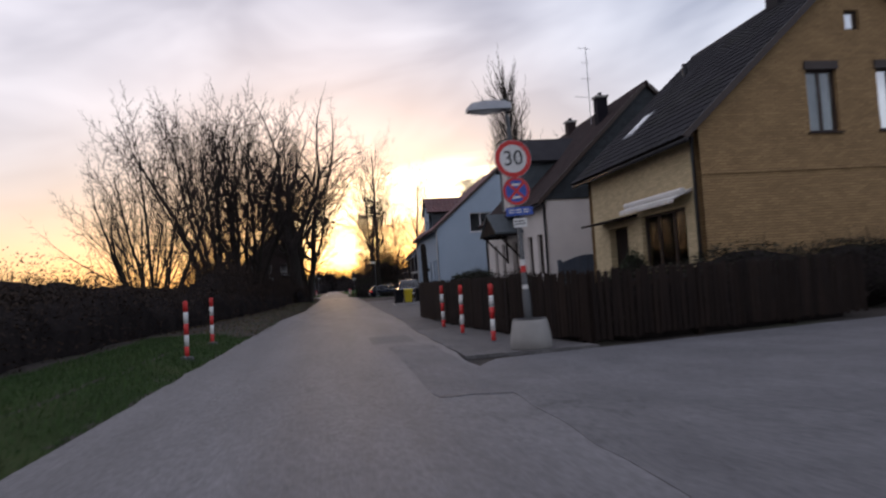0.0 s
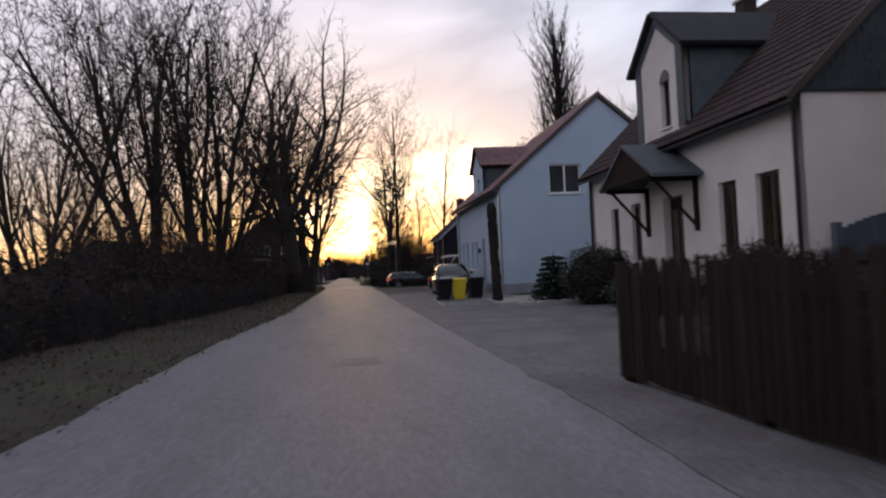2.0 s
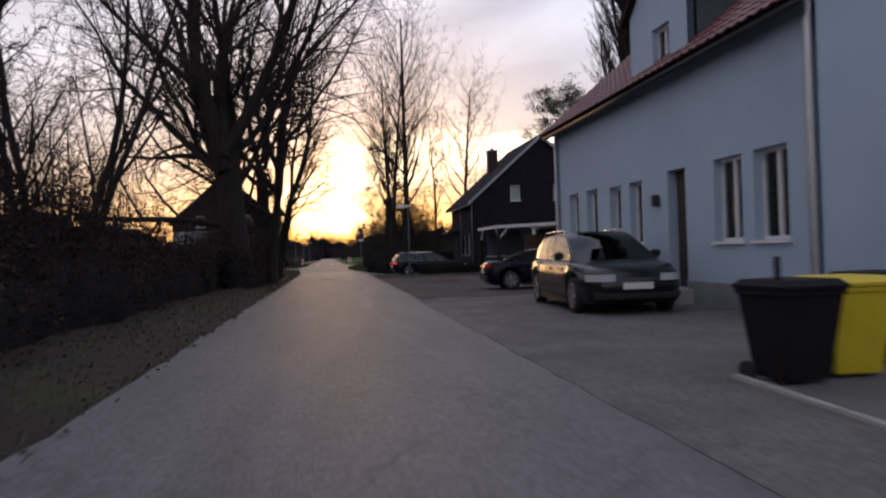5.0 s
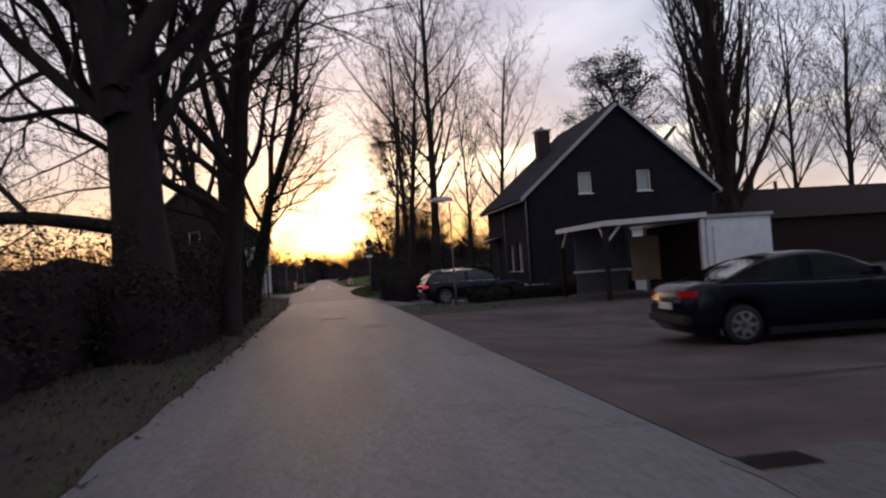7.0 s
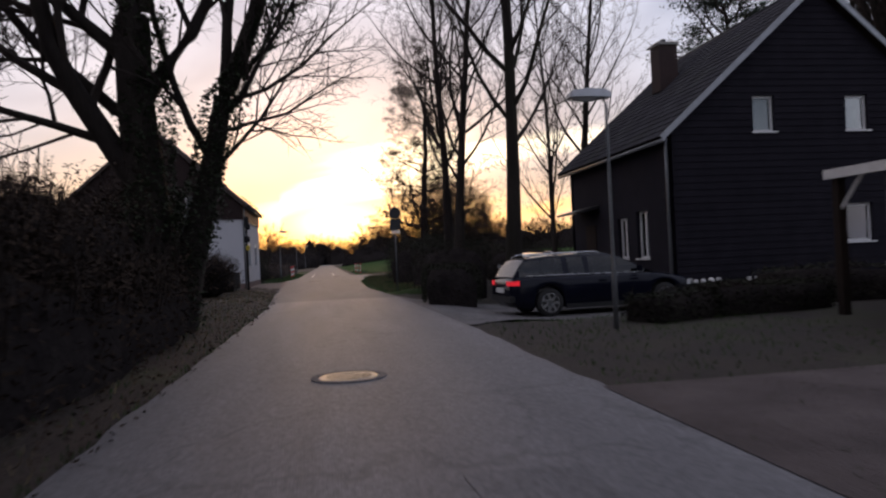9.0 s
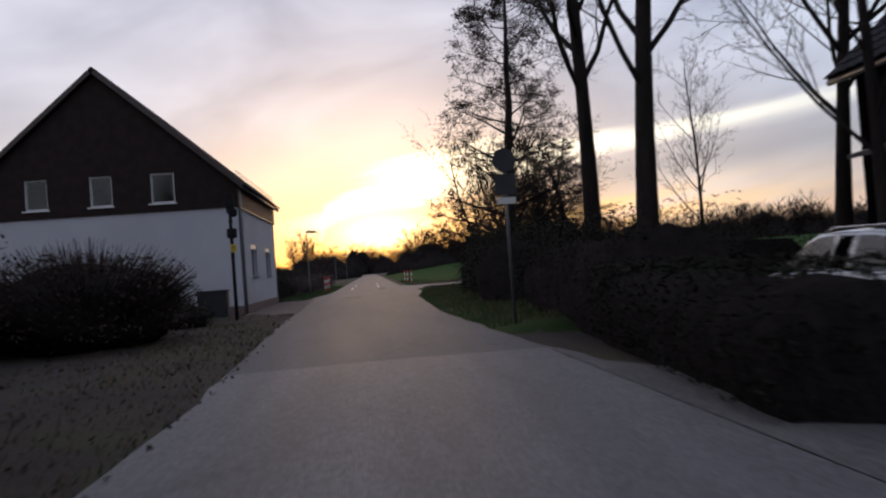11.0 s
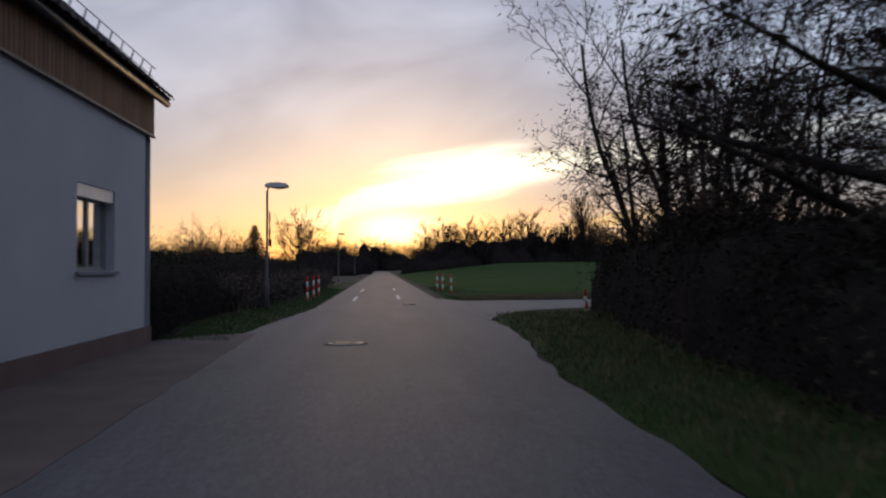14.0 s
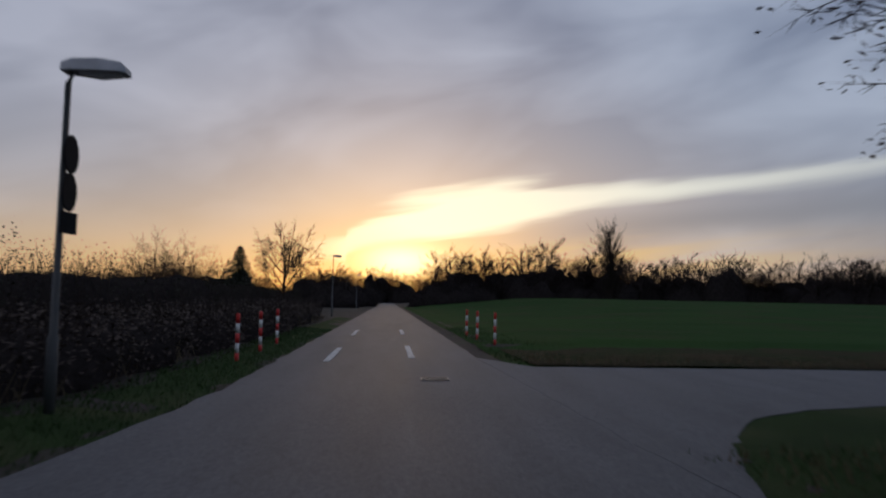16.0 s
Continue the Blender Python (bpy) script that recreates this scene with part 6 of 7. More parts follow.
def fence(pts, label, seed, step=0.118):
    rnd_ = random.Random(seed)
    ob = thing("picket_fence", label, "fence", group="picket fences")
    for a, b in zip(pts, pts[1:]):
        a, b = Vector((*a, 0)), Vector((*b, 0))
        d, L = (b - a).normalized(), (b - a).length
        turn = math.degrees(math.atan2(d.y, d.x))
        m = pose(a.x, a.y, 0, 0, 0, turn)
        for z in (0.32, 0.86):
            part("rail", Shape().box(0, 0.022, z, L, 0.06, z + 0.08), WOOD_DARK, ob, at=m)
        for k in range(int(L / 2.2) + 1):
            part("post", Shape().box(-0.045, 0.062, -0.1, 0.045, 0.152, 1.1), WOOD_DARK, ob, at=m @ pose(min(L, k * 2.2), 0, 0))
        for k in range(int(L / step)):
            part("picket", PICKET, WOOD_DARK, ob, at=m @ pose((k + 0.5) * step, 0, rnd_.uniform(-0.03, 0.03), 0, rnd_.uniform(-1.6, 1.6), 0))
    return ob


fence([(3.02, 22.8), (3.12, 17.5), (3.55, 12.6), (4.25, 9.95)], "dark brown picket fence along the pavement", 3)
fence([(4.25, 9.95), (10.4, 11.5)], "dark brown picket fence along the side street", 4)

# wheelie bins


def bin_at(x, y, turn, mat_body, label, open_lid=False):
    ob = thing("wheelie_bin", label, "bin", pose(x, y, 0, 0, 0, turn) @ Matrix.Diagonal((1.0, 0.92, 0.82, 1)), "wheelie bins")
    def ring(w, d, z, off=0.0):
        return [Vector((-w, -d + off, z)), Vector((w, -d + off, z)), Vector((w, d + off, z)), Vector((-w, d + off, z))]
    s = Shape()
    rings = ring(0.20, 0.22, 0.06) + ring(0.27, 0.32, 0.90) + ring(0.29, 0.34, 0.90) + ring(0.29, 0.34, 0.95)
    part("body", s.add(rings, [(3, 2, 1, 0)] + [(i * 4 + k, i * 4 + (k + 1) % 4, (i + 1) * 4 + (k + 1) % 4, (i + 1) * 4 + k) for i in range(3) for k in range(4)] + [(12, 13, 14, 15)]), mat_body, ob)
    lid = Shape()
    rings = ring(0.295, 0.36, 0.955) + ring(0.30, 0.365, 0.99) + ring(0.25, 0.30, 1.05)
    part("lid", lid.add(rings, [(3, 2, 1, 0)] + [(i * 4 + k, i * 4 + (k + 1) % 4, (i + 1) * 4 + (k + 1) % 4, (i + 1) * 4 + k) for i in range(2) for k in range(4)] + [(8, 9, 10, 11)]), mat_body, ob, bevel=0.0)
    part("handle", Shape().tube([(-0.22, 0.40, 0.93), (0.22, 0.40, 0.93)], 0.018, 8, True), mat_body, ob)
    for x_ in (-0.23, 0.23):
        part("wheel", Shape().lathe([(0.10, -0.025), (0.10, 0.025)], 16, (x_, 0.27, 0.10), pose(0, 0, 0, 0, 90)), RUBBER, ob)
    return ob


bin_at(4.20, 43.55, 6, BLACK_PLASTIC, "black wheelie bin beside the parked car")
bin_at(4.80, 43.7, -4, YELLOW_PLASTIC, "bright yellow wheelie bin at the kerbside")
bin_at(5.56, 44.2, 3, BLACK_PLASTIC, "dark wheelie bin next to the yellow bin")
part("stake", Shape().tube([(0, 0, 0), (0.0, 0, 1.05)], 0.025, 6, True), WOOD_DARK, thing("marker_stake", "thin dark wooden stake by the bins", "stake", pose(4.0, 43.4, 0)))

# carved dead trunk
st = thing("tree_stump", "tall bare ivy-scarred trunk without branches", "tree trunk", pose(5.52, 39.95, 0))
rr = random.Random(8)
pts, rad = [], []
for k in range(26):
    z = k * 3.42 / 25
    pts.append((0.02 * math.sin(z * 3) - 0.022 * z, 0.02 * math.cos(z * 2.3), z))
    rad.append(max(0.12, 0.165 - 0.012 * z) * (1 + 0.16 * math.sin(z * 9) * rr.uniform(0.4, 1.2)))
rad[-1], rad[-2], rad[-3], rad[0] = 0.09, 0.15, 0.17, 0.19
part("trunk", Shape().tube(pts, rad, 14, True), BARK, st, smooth=True)
kn = Shape()
for k in range(130):
    z, a = rr.uniform(0.15, 3.3), rr.uniform(0, 6.28)
    r = 0.135
    mound(kn, -0.022 * z + r * math.cos(a), r * math.sin(a), z, 0.045, 0.045, rr.uniform(0.05, 0.12), k * 1.3, 5)
part("knotty_bark", kn, BARK, st, kind="stuff")

# pole with boxes beside the grey house
pp = thing("utility_pole", "dark pole with control boxes and a small yellow sign", "pole", pose(-3.45, 101.3, 0))
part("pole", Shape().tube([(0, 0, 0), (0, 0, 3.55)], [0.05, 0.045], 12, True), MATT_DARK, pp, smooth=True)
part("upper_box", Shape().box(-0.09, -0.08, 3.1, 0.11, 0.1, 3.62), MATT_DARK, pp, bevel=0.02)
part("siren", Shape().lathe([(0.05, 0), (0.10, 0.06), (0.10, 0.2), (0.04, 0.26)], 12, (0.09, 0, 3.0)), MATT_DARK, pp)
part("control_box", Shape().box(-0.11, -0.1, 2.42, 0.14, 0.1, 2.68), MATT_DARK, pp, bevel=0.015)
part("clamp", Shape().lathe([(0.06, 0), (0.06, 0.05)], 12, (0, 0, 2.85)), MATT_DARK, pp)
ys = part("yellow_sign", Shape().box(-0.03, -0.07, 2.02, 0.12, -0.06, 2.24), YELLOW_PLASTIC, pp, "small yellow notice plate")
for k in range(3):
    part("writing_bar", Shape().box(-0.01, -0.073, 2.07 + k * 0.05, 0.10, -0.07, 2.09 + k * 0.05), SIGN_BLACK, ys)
cb = thing("cable_cabinet", "grey street cable cabinet beside the house", "cabinet", pose(-4.55, 103.6, 0))
part("body", Shape().box(-0.45, -0.16, 0, 0.45, 0.16, 0.92), CABINET_GREY, cb, bevel=0.015)
part("lid", Shape().box(-0.48, -0.19, 0.92, 0.48, 0.19, 0.98), CABINET_GREY, cb, bevel=0.01)
for x_ in (-0.22, 0.22):
    part("door", Shape().box(x_ - 0.20, -0.175, 0.08, x_ + 0.20, -0.16, 0.86), CABINET_GREY, cb)

# sign post by the driveway hedge
sp = thing("sign_post", "road sign post with a round and a square sign", "traffic sign", pose(2.95, 94.2, 0, 0, 0, 6))
part("pole", Shape().tube([(0, 0, -0.1), (0, 0, 3.3)], 0.03, 10, True), POLE_GREY, sp, smooth=True)
# both plates take a dark colour in place of the shade on their backlit fronts
part("round_sign", disc(0.24, 0.008, 0, -0.036, 3.10, 8), DARK_METAL, sp, "eight-sided sign coloured dark as a backlit silhouette")
part("square_sign", Shape().box(-0.21, -0.045, 2.45, 0.21, -0.036, 2.85), DARK_METAL, sp, "square sign coloured dark as a backlit silhouette")
part("white_sign", Shape().box(-0.18, -0.045, 2.28, 0.18, -0.036, 2.40), WHITE_PAINT, sp)

# white letter-edging stones before the dark house
rr = random.Random(12)
border = thing("garden_border", "low dark garden wall before the slate house", "garden wall")
for k in range(14):
    part("block", Shape().box(9.9 + k * 0.42, 84.98, -0.3, 10.31 + k * 0.42, 85.2, 0.22).mesh("block", BLACK_CLAD, bevel=0.012), BLACK_CLAD, border)
edge = thing("white_edging", "row of whitewashed stones on the garden wall", "stones")
for k in range(24):
    if k % 9 > 5:
        continue
    x_ = 10.05 + k * 0.235
    r = rr.uniform(0.07, 0.11)
    part("stone", Shape().lathe([(r * 0.8, 0), (r, r * 0.5), (r * 0.75, r * 1.1), (r * 0.3, r * 1.35)], 8, (x_, 85.06 + 0.05 * rr.random(), 0.22)), WHITE_PAINT, edge)

# ---- cars ----


CAR_LINES = {   # along the half length: shoulder line and roof line as shares of the height
    "sedan": (((-1.0, 0.56), (-0.97, 0.66), (-0.88, 0.705), (-0.6, 0.70), (0.0, 0.665), (0.42, 0.655), (0.58, 0.63), (0.82, 0.565), (0.94, 0.49), (1.0, 0.40)),
              ((-0.76, 0.70), (-0.66, 0.775), (-0.52, 0.875), (-0.38, 0.95), (-0.22, 0.99), (-0.04, 1.0), (0.08, 0.985), (0.20, 0.92), (0.34, 0.80), (0.50, 0.655)), (-0.36, 0.09)),
    "wagon": (((-1.0, 0.52), (-0.975, 0.62), (-0.93, 0.66), (-0.5, 0.66), (0.0, 0.65), (0.42, 0.64), (0.58, 0.62), (0.82, 0.56), (0.94, 0.49), (1.0, 0.40)),
              ((-0.965, 0.66), (-0.93, 0.76), (-0.88, 0.88), (-0.83, 0.945), (-0.6, 0.98), (-0.2, 1.0), (0.05, 0.99), (0.17, 0.935), (0.33, 0.80), (0.50, 0.64)), (-0.84, 0.06)),
    "suv": (((-1.0, 0.50), (-0.975, 0.60), (-0.93, 0.64), (-0.5, 0.64), (0.0, 0.625), (0.42, 0.62), (0.58, 0.605), (0.80, 0.56), (0.93, 0.50), (1.0, 0.40)),
            ((-0.96, 0.64), (-0.92, 0.76), (-0.86, 0.89), (-0.80, 0.95), (-0.5, 0.985), (-0.15, 1.0), (0.05, 0.985), (0.18, 0.92), (0.34, 0.78), (0.52, 0.615)), (-0.81, 0.06)),
}
CAR_WIDTH = ((-1.0, 0.72), (-0.985, 0.82), (-0.94, 0.91), (-0.8, 0.97), (-0.4, 1.0), (0.5, 1.0), (0.78, 0.96), (0.92, 0.88), (0.98, 0.76), (1.0, 0.62))


def eased_at(table, u):
    """A table read with rounded corners."""
    return sum(lerp_at(table, u + d) for d in (-0.025, 0.0, 0.025)) / 3


def car(label, at, length, width, height, paint_, style, tail_glow=False):
    """A car pointing along +x, its middle at the origin. style: suv, wagon or sedan."""
    ob = thing("car", label, "car", at, "parked cars")
    L, W, H = length / 2, width / 2, height
    line, top_line, (r0, r1) = CAR_LINES[style]
    belt = eased_at(line, 0.0) * H
    clear, wheel_r = (0.19, 0.325) if style != "sedan" else (0.16, 0.315)
    hood, tail_z = eased_at(line, 0.58) * H, eased_at(line, -0.9) * H
    wb = L * 0.62
    arch_r = wheel_r + 0.055
    # body: many sections along the length, raised over the wheels
    us = sorted({*(-1 + 2 * i / 46 for i in range(47)), -0.99, -0.975, 0.975, 0.99, *((c + arch_r * k / 6) / L for c in (-wb, wb) for k in range(-6, 7))})
    rings, side = [], 9
    for u in us:
        x, w, z1 = u * L, W * eased_at(CAR_WIDTH, u), eased_at(line, u) * H
        z0 = clear + 0.20 * max(0, abs(u) - 0.90) / 0.10
        for c in (-wb, wb):
            if abs(x - c) < arch_r:
                z0 = max(z0, wheel_r + math.sqrt(max(0, arch_r ** 2 - (x - c) ** 2)) - 0.01)
        d = max(0.05, z1 - z0)
        zs = z1 - 0.30 * (z1 - clear)
        half = [(0.86 * w, z0), (0.955 * w, min(z0 + 0.03, z1)), (0.985 * w, z0 + 0.3 * d), (w, max(zs - 0.03, z0 + 0.4 * d)), (0.985 * w, max(zs + 0.03, z0 + 0.55 * d)), (0.955 * w, z0 + 0.88 * d), (0.90 * w, z1 - 0.012), (0.74 * w, z1 + 0.006), (0.35 * w, z1 + 0.022)]
        rings += [Vector((x, p, q)) for p, q in half] + [Vector((x, -p, q)) for p, q in half[::-1]]
    n = 2 * side
    faces = [(i * n + k, i * n + (k + 1) % n, (i + 1) * n + (k + 1) % n, (i + 1) * n + k) for i in range(len(us) - 1) for k in range(n)]
    faces += [tuple(range(n))[::-1], tuple((len(us) - 1) * n + k for k in range(n))]
    part("body", Shape().add(rings, faces), paint_, ob, smooth=True)
    # cabin: curved sections between the rear and the front foot of the glass
    u0, u1 = top_line[0][0], top_line[-1][0]
    cu = sorted({*(u0 + (u1 - u0) * i / 26 for i in range(27)), r0, r1})
    cab = []
    for u in cu:
        z0, z1 = eased_at(line, u) * H + 0.004, max(eased_at(line, u) * H + 0.008, lerp_at(top_line, u) * H)
        f = (z1 - z0) / (H - belt)
        w = W * eased_at(CAR_WIDTH, u)
        base, roof_w = 0.90 * w - 0.02, w * (0.90 - 0.21 * f)
        q = [(base, z0), (base - (base - roof_w) * 0.45, z0 + 0.45 * (z1 - z0)), (roof_w, z0 + 0.86 * (z1 - z0)), (roof_w * 0.94, z0 + 0.955 * (z1 - z0)), (roof_w * 0.6, z1), (0.0, z1 + 0.015 * f)]
        cab.append([Vector((u * L, p, r)) for p, r in q] + [Vector((u * L, -p, r)) for p, r in q[-2::-1]])
    roof, screens, sides, pillars = Shape(), {}, {}, {}
    posts = ((r0 + r1) / 2, ) if style == "sedan" else ((r0 * 0.55 + r1 * 0.45), r0 * 0.14 + r1 * 0.86 - 0.14)
    half_post = 0.045 / L
    for i in range(len(cu) - 1):
        um = (cu[i] + cu[i + 1]) / 2
        for k in range(10):
            quad = [cab[i][k], cab[i][k + 1], cab[i + 1][k + 1], cab[i + 1][k]]
            flat_top = 2 <= k <= 7
            if r0 <= um <= r1 and flat_top:
                shape = roof
            elif flat_top:
                shape = pillars.setdefault((k < 5, um < r0), Shape()) if k in (2, 7) else screens.setdefault("rear_window" if um < r0 else "windscreen", Shape())
            elif min(abs(um - p) for p in posts) < half_post + 0.5 * (cu[i + 1] - cu[i]) or um < u0 + 0.05:
                shape = pillars.setdefault((k < 5, True if um < u0 + 0.05 else 2 + min(range(len(posts)), key=lambda j: abs(um - posts[j]))), Shape())
            else:
                shape = sides.setdefault((k < 5, sum(um > p for p in posts)), Shape())
            shape.add(quad, [(0, 1, 2, 3)])
    for sh in (roof, *pillars.values(), *screens.values(), *sides.values()):
        sh.weld = True
    part("roof", roof, paint_, ob, smooth=True)
    for sh in pillars.values():
        part("pillar", sh, paint_, ob, smooth=True)
    for name, sh in (*screens.items(), *(("side_window", v) for v in sides.values())):
        part(name, sh, CAR_GLASS, ob, smooth=True).visible_shadow = False
    part("cabin_interior", Shape().box(u0 * L * 0.85, -W * 0.7, belt - 0.25, u1 * L * 0.7, W * 0.7, belt - 0.05), CAR_CAVITY, ob)
    part("dashboard", Shape().box(u1 * L * 0.60, -W * 0.72, belt - 0.15, u1 * L * 0.86, W * 0.72, belt + 0.02), CAR_CAVITY, ob, bevel=0.03)
    for x in (-L * 0.30, L * 0.08):
        for y in (-0.36, 0.36):
            part("seat", Shape().box(x - 0.1, y - 0.22, belt - 0.2, x + 0.06, y + 0.22, belt + 0.22), CAR_CAVITY, ob, bevel=0.04)
            part("headrest", Shape().box(x - 0.08, y - 0.11, belt + 0.24, x + 0.01, y + 0.11, min(H - 0.13, belt + 0.38)), CAR_CAVITY, ob, bevel=0.03)
    if style != "sedan":
        for sgn in (-1, 1):
            y = sgn * W * 0.63
            part("roof_rail", Shape().tube([(r0 * L + 0.1, y, 0.96 * H), (r0 * L + 0.25, y, H + 0.02), (r1 * L - 0.35, y, H + 0.035), (r1 * L - 0.12, y, 0.985 * H)], 0.016, 6, True), CHROME, ob, smooth=True)
    # bright line under the side windows
    for sgn in (-1, 1):
        part("window_trim", Shape().tube([(u * L, sgn * (W * eased_at(CAR_WIDTH, u) * 0.90 - 0.012), eased_at(line, u) * H + 0.012) for u in cu[3:-3]], 0.008, 5), CAR_CAVITY if style == "sedan" else CHROME, ob)
    # wheels
    for x in (-wb, wb):
        for sgn in (-1, 1):
            m = pose(x, sgn * (W - 0.125), wheel_r, 90 if sgn < 0 else -90)
            wl_ = part("wheel", Shape().lathe([(wheel_r * 0.72, -0.10), (wheel_r * 0.97, -0.09), (wheel_r, -0.06), (wheel_r, 0.06), (wheel_r * 0.97, 0.095), (wheel_r * 0.70, 0.10)], 28), RUBBER, ob, at=m, smooth=True)
            rim = part("rim", Shape().lathe([(wheel_r * 0.70, 0.085), (wheel_r * 0.70, 0.104), (wheel_r * 0.62, 0.104), (wheel_r * 0.62, 0.07), (0.02, 0.075)], 28), CHROME, wl_)
            for k in range(7):
                a = k * 2 * math.pi / 7
                part("spoke", Shape().prism([(0.05 * math.cos(a + 1.5), 0.05 * math.sin(a + 1.5), 0.08), (wheel_r * 0.64 * math.cos(a + 0.12), wheel_r * 0.64 * math.sin(a + 0.12), 0.08), (wheel_r * 0.64 * math.cos(a - 0.12), wheel_r * 0.64 * math.sin(a - 0.12), 0.08), (0.05 * math.cos(a - 1.5), 0.05 * math.sin(a - 1.5), 0.08)], (0, 0, 0.022)), CHROME, wl_)
    # lamps, mirrors, plates, trim
    def wrap(u_from, u_to, z_lo, z_hi, inner, sgn):
        """A lamp that wraps round a corner of the body."""
        rows = []
        for i in range(9):
            u = u_from + (u_to - u_from) * i / 8
            w = W * eased_at(CAR_WIDTH, u) + 0.006
            rows += [(u * L, sgn * w * 0.985, z) for z in (z_lo, (z_lo + z_hi) / 2, z_hi)]
        end = u_from * L + (0.008 if u_from > 0 else -0.008)
        rows = [(end, sgn * inner * W, z) for z in (z_lo, (z_lo + z_hi) / 2, z_hi)] + [(end, sgn * W * 0.60, z) for z in (z_lo, (z_lo + z_hi) / 2, z_hi)] + rows
        return Shape().add(rows, [(3 * i + k, 3 * i + k + 1, 3 * i + k + 4, 3 * i + k + 3) for i in range(10) for k in range(2)])

    for sgn in (-1, 1):
        zt = tail_z - 0.13
        part("tail_lamp", wrap(-1.0, -0.92, zt - 0.065, zt + 0.04, 0.50, sgn), TAIL_GLOW if tail_glow else TAIL_RED, ob, "red tail lamp", smooth=True)
        part("headlamp", wrap(1.0, 0.88, hood - 0.32, hood - 0.20, 0.42, sgn), LAMP_GLASS, ob, "clear headlamp", smooth=True)
        part("mirror", Shape().box(L * 0.30, sgn * (W * 0.93), belt + 0.02, L * 0.30 + 0.12, sgn * (W * 0.93 + 0.17), belt + 0.16), paint_, ob, bevel=0.025)
        part("sill_trim", Shape().box(-wb + 0.4, sgn * (W * 0.93), clear - 0.02, wb - 0.4, sgn * (W * 0.985), clear + 0.09), CAR_CAVITY, ob)
        for x in (-0.25, 0.55):
            part("door_handle", Shape().box(x, sgn * (W * 0.985), belt - 0.16, x + 0.2, sgn * (W * 1.01), belt - 0.13), paint_, ob)
    part("number_plate", Shape().box(-L - 0.03, -0.26, 0.62 * belt, -L + 0.02, 0.26, 0.62 * belt + 0.11), WHITE_PAINT, ob, "plain white plate")
    part("number_plate", Shape().box(L - 0.02, -0.26, 0.45, L + 0.02, 0.26, 0.56), WHITE_PAINT, ob, "plain white plate")
    part("grille", Shape().box(L - 0.10, -0.42, hood - 0.40, L - 0.005, 0.42, hood - 0.27), CAR_CAVITY, ob)
    part("rear_bumper", Shape().box(-L - 0.03, -W * 0.84, 0.36, -L + 0.12, W * 0.84, 0.52), CAR_CAVITY, ob, bevel=0.03)
    part("front_bumper", Shape().box(L - 0.14, -W * 0.80, 0.28, L + 0.01, W * 0.80, 0.42), CAR_CAVITY, ob, bevel=0.03)
    return ob


car("black parked car with roof rails before the blue house", pose(5.75, 51.9, 0.0, 0, 0, -94), 4.7, 1.86, 1.50, CAR_BLACK, "suv")
car("dark navy saloon car parked in the gravel yard", pose(8.3, 63.35, -0.215, 0, 0, -5), 4.72, 1.86, 1.43, CAR_NAVY, "sedan")
car("dark estate car parked across the driveway", pose(6.72, 83.15, -0.215, 0, 0, 4), 4.75, 1.84, 1.43, CAR_NAVY, "wagon", tail_glow=True)
car("silver car parked behind the hedge", pose(7.05, 90.0, -0.2, 0, 0, 82), 4.2, 1.75, 1.48, CAR_SILVER, "wagon")

# ---- trees and hedges ----
MAKE = dict(
    stems=dict(seed=11, style="stems", height=14.5, radius=0.20, stems=6, lean=0.20, leaves=400, leaf_size=0.05, spread=0.6, label="bare multi-stemmed tree with a few withered leaves"),
    stems2=dict(seed=29, style="stems", height=12.5, radius=0.15, stems=5, lean=0.30, leaves=300, leaf_size=0.05, spread=0.5, detail=0.72, label="slender bare tree with fanned stems"),
    slim=dict(seed=7, style="slim", height=18, radius=0.22, label="tall bare roadside tree with ascending branches"),
    thin=dict(seed=41, style="thin", height=16, radius=0.16, label="tall thin bare tree"),
)
TREES = {k: make_tree(**v) for k, v in MAKE.items()}


def plant(kind_, x, y, turn, scale=1.0, tall=1.0, first=False, tilt=0.0):
    m = pose(x, y, ground_height(x, y), 0, tilt, 0) @ pose(0, 0, 0, 0, 0, turn) @ Matrix.Diagonal((scale, scale, scale * tall, 1))
    if first:
        TREES[kind_].matrix_basis = m
        return TREES[kind_]
    t = TREES[kind_]
    keep = t.matrix_basis.copy()
    t.matrix_basis = Matrix.Identity(4)
    c = copy_thing(t, m)
    t.matrix_basis = keep
    return c


plant("stems", -6.5, 44.8, 20, 1.05, 1.06, True)
plant("stems", -5.3, 47.2, 140, 1.0, 1.08)
plant("stems2", -9.0, 39.4, 60, 0.92, 1.0, True)
plant("stems2", -7.0, 58.5, 200, 1.1)
plant("stems2", -12.5, 50, 310, 0.9)
plant("slim", 5.65, 97.5, 0, 0.95, 1.0, True)
plant("slim", 5.25, 93.3, 130, 0.92)
plant("slim", 5.66, 86.8, 310, 1.05, tilt=5.0)
plant("slim", 11.5, 96.9, 75, 0.88)
plant("thin", 15.0, 111.0, 0, 0.62, 1.0, True)
for i, (x, y, sc) in enumerate(((8.6, 91.6, 0.75), (38.0, 104, 1.35), (41.5, 109, 1.4), (44.5, 106, 1.45), (48, 110, 1.4), (51, 106, 1.3), (55, 112, 1.45), (34, 110, 1.2), (60, 108, 1.4))):
    plant("thin", x, y, 47 * i + 20, sc, 1.0)
for i, (x, y, sc) in enumerate(((-11.5, 74, 0.75), (-15, 82, 0.9), (-18, 72, 1.0))):
    plant("stems2", x, y, 70 * i + 35, sc)

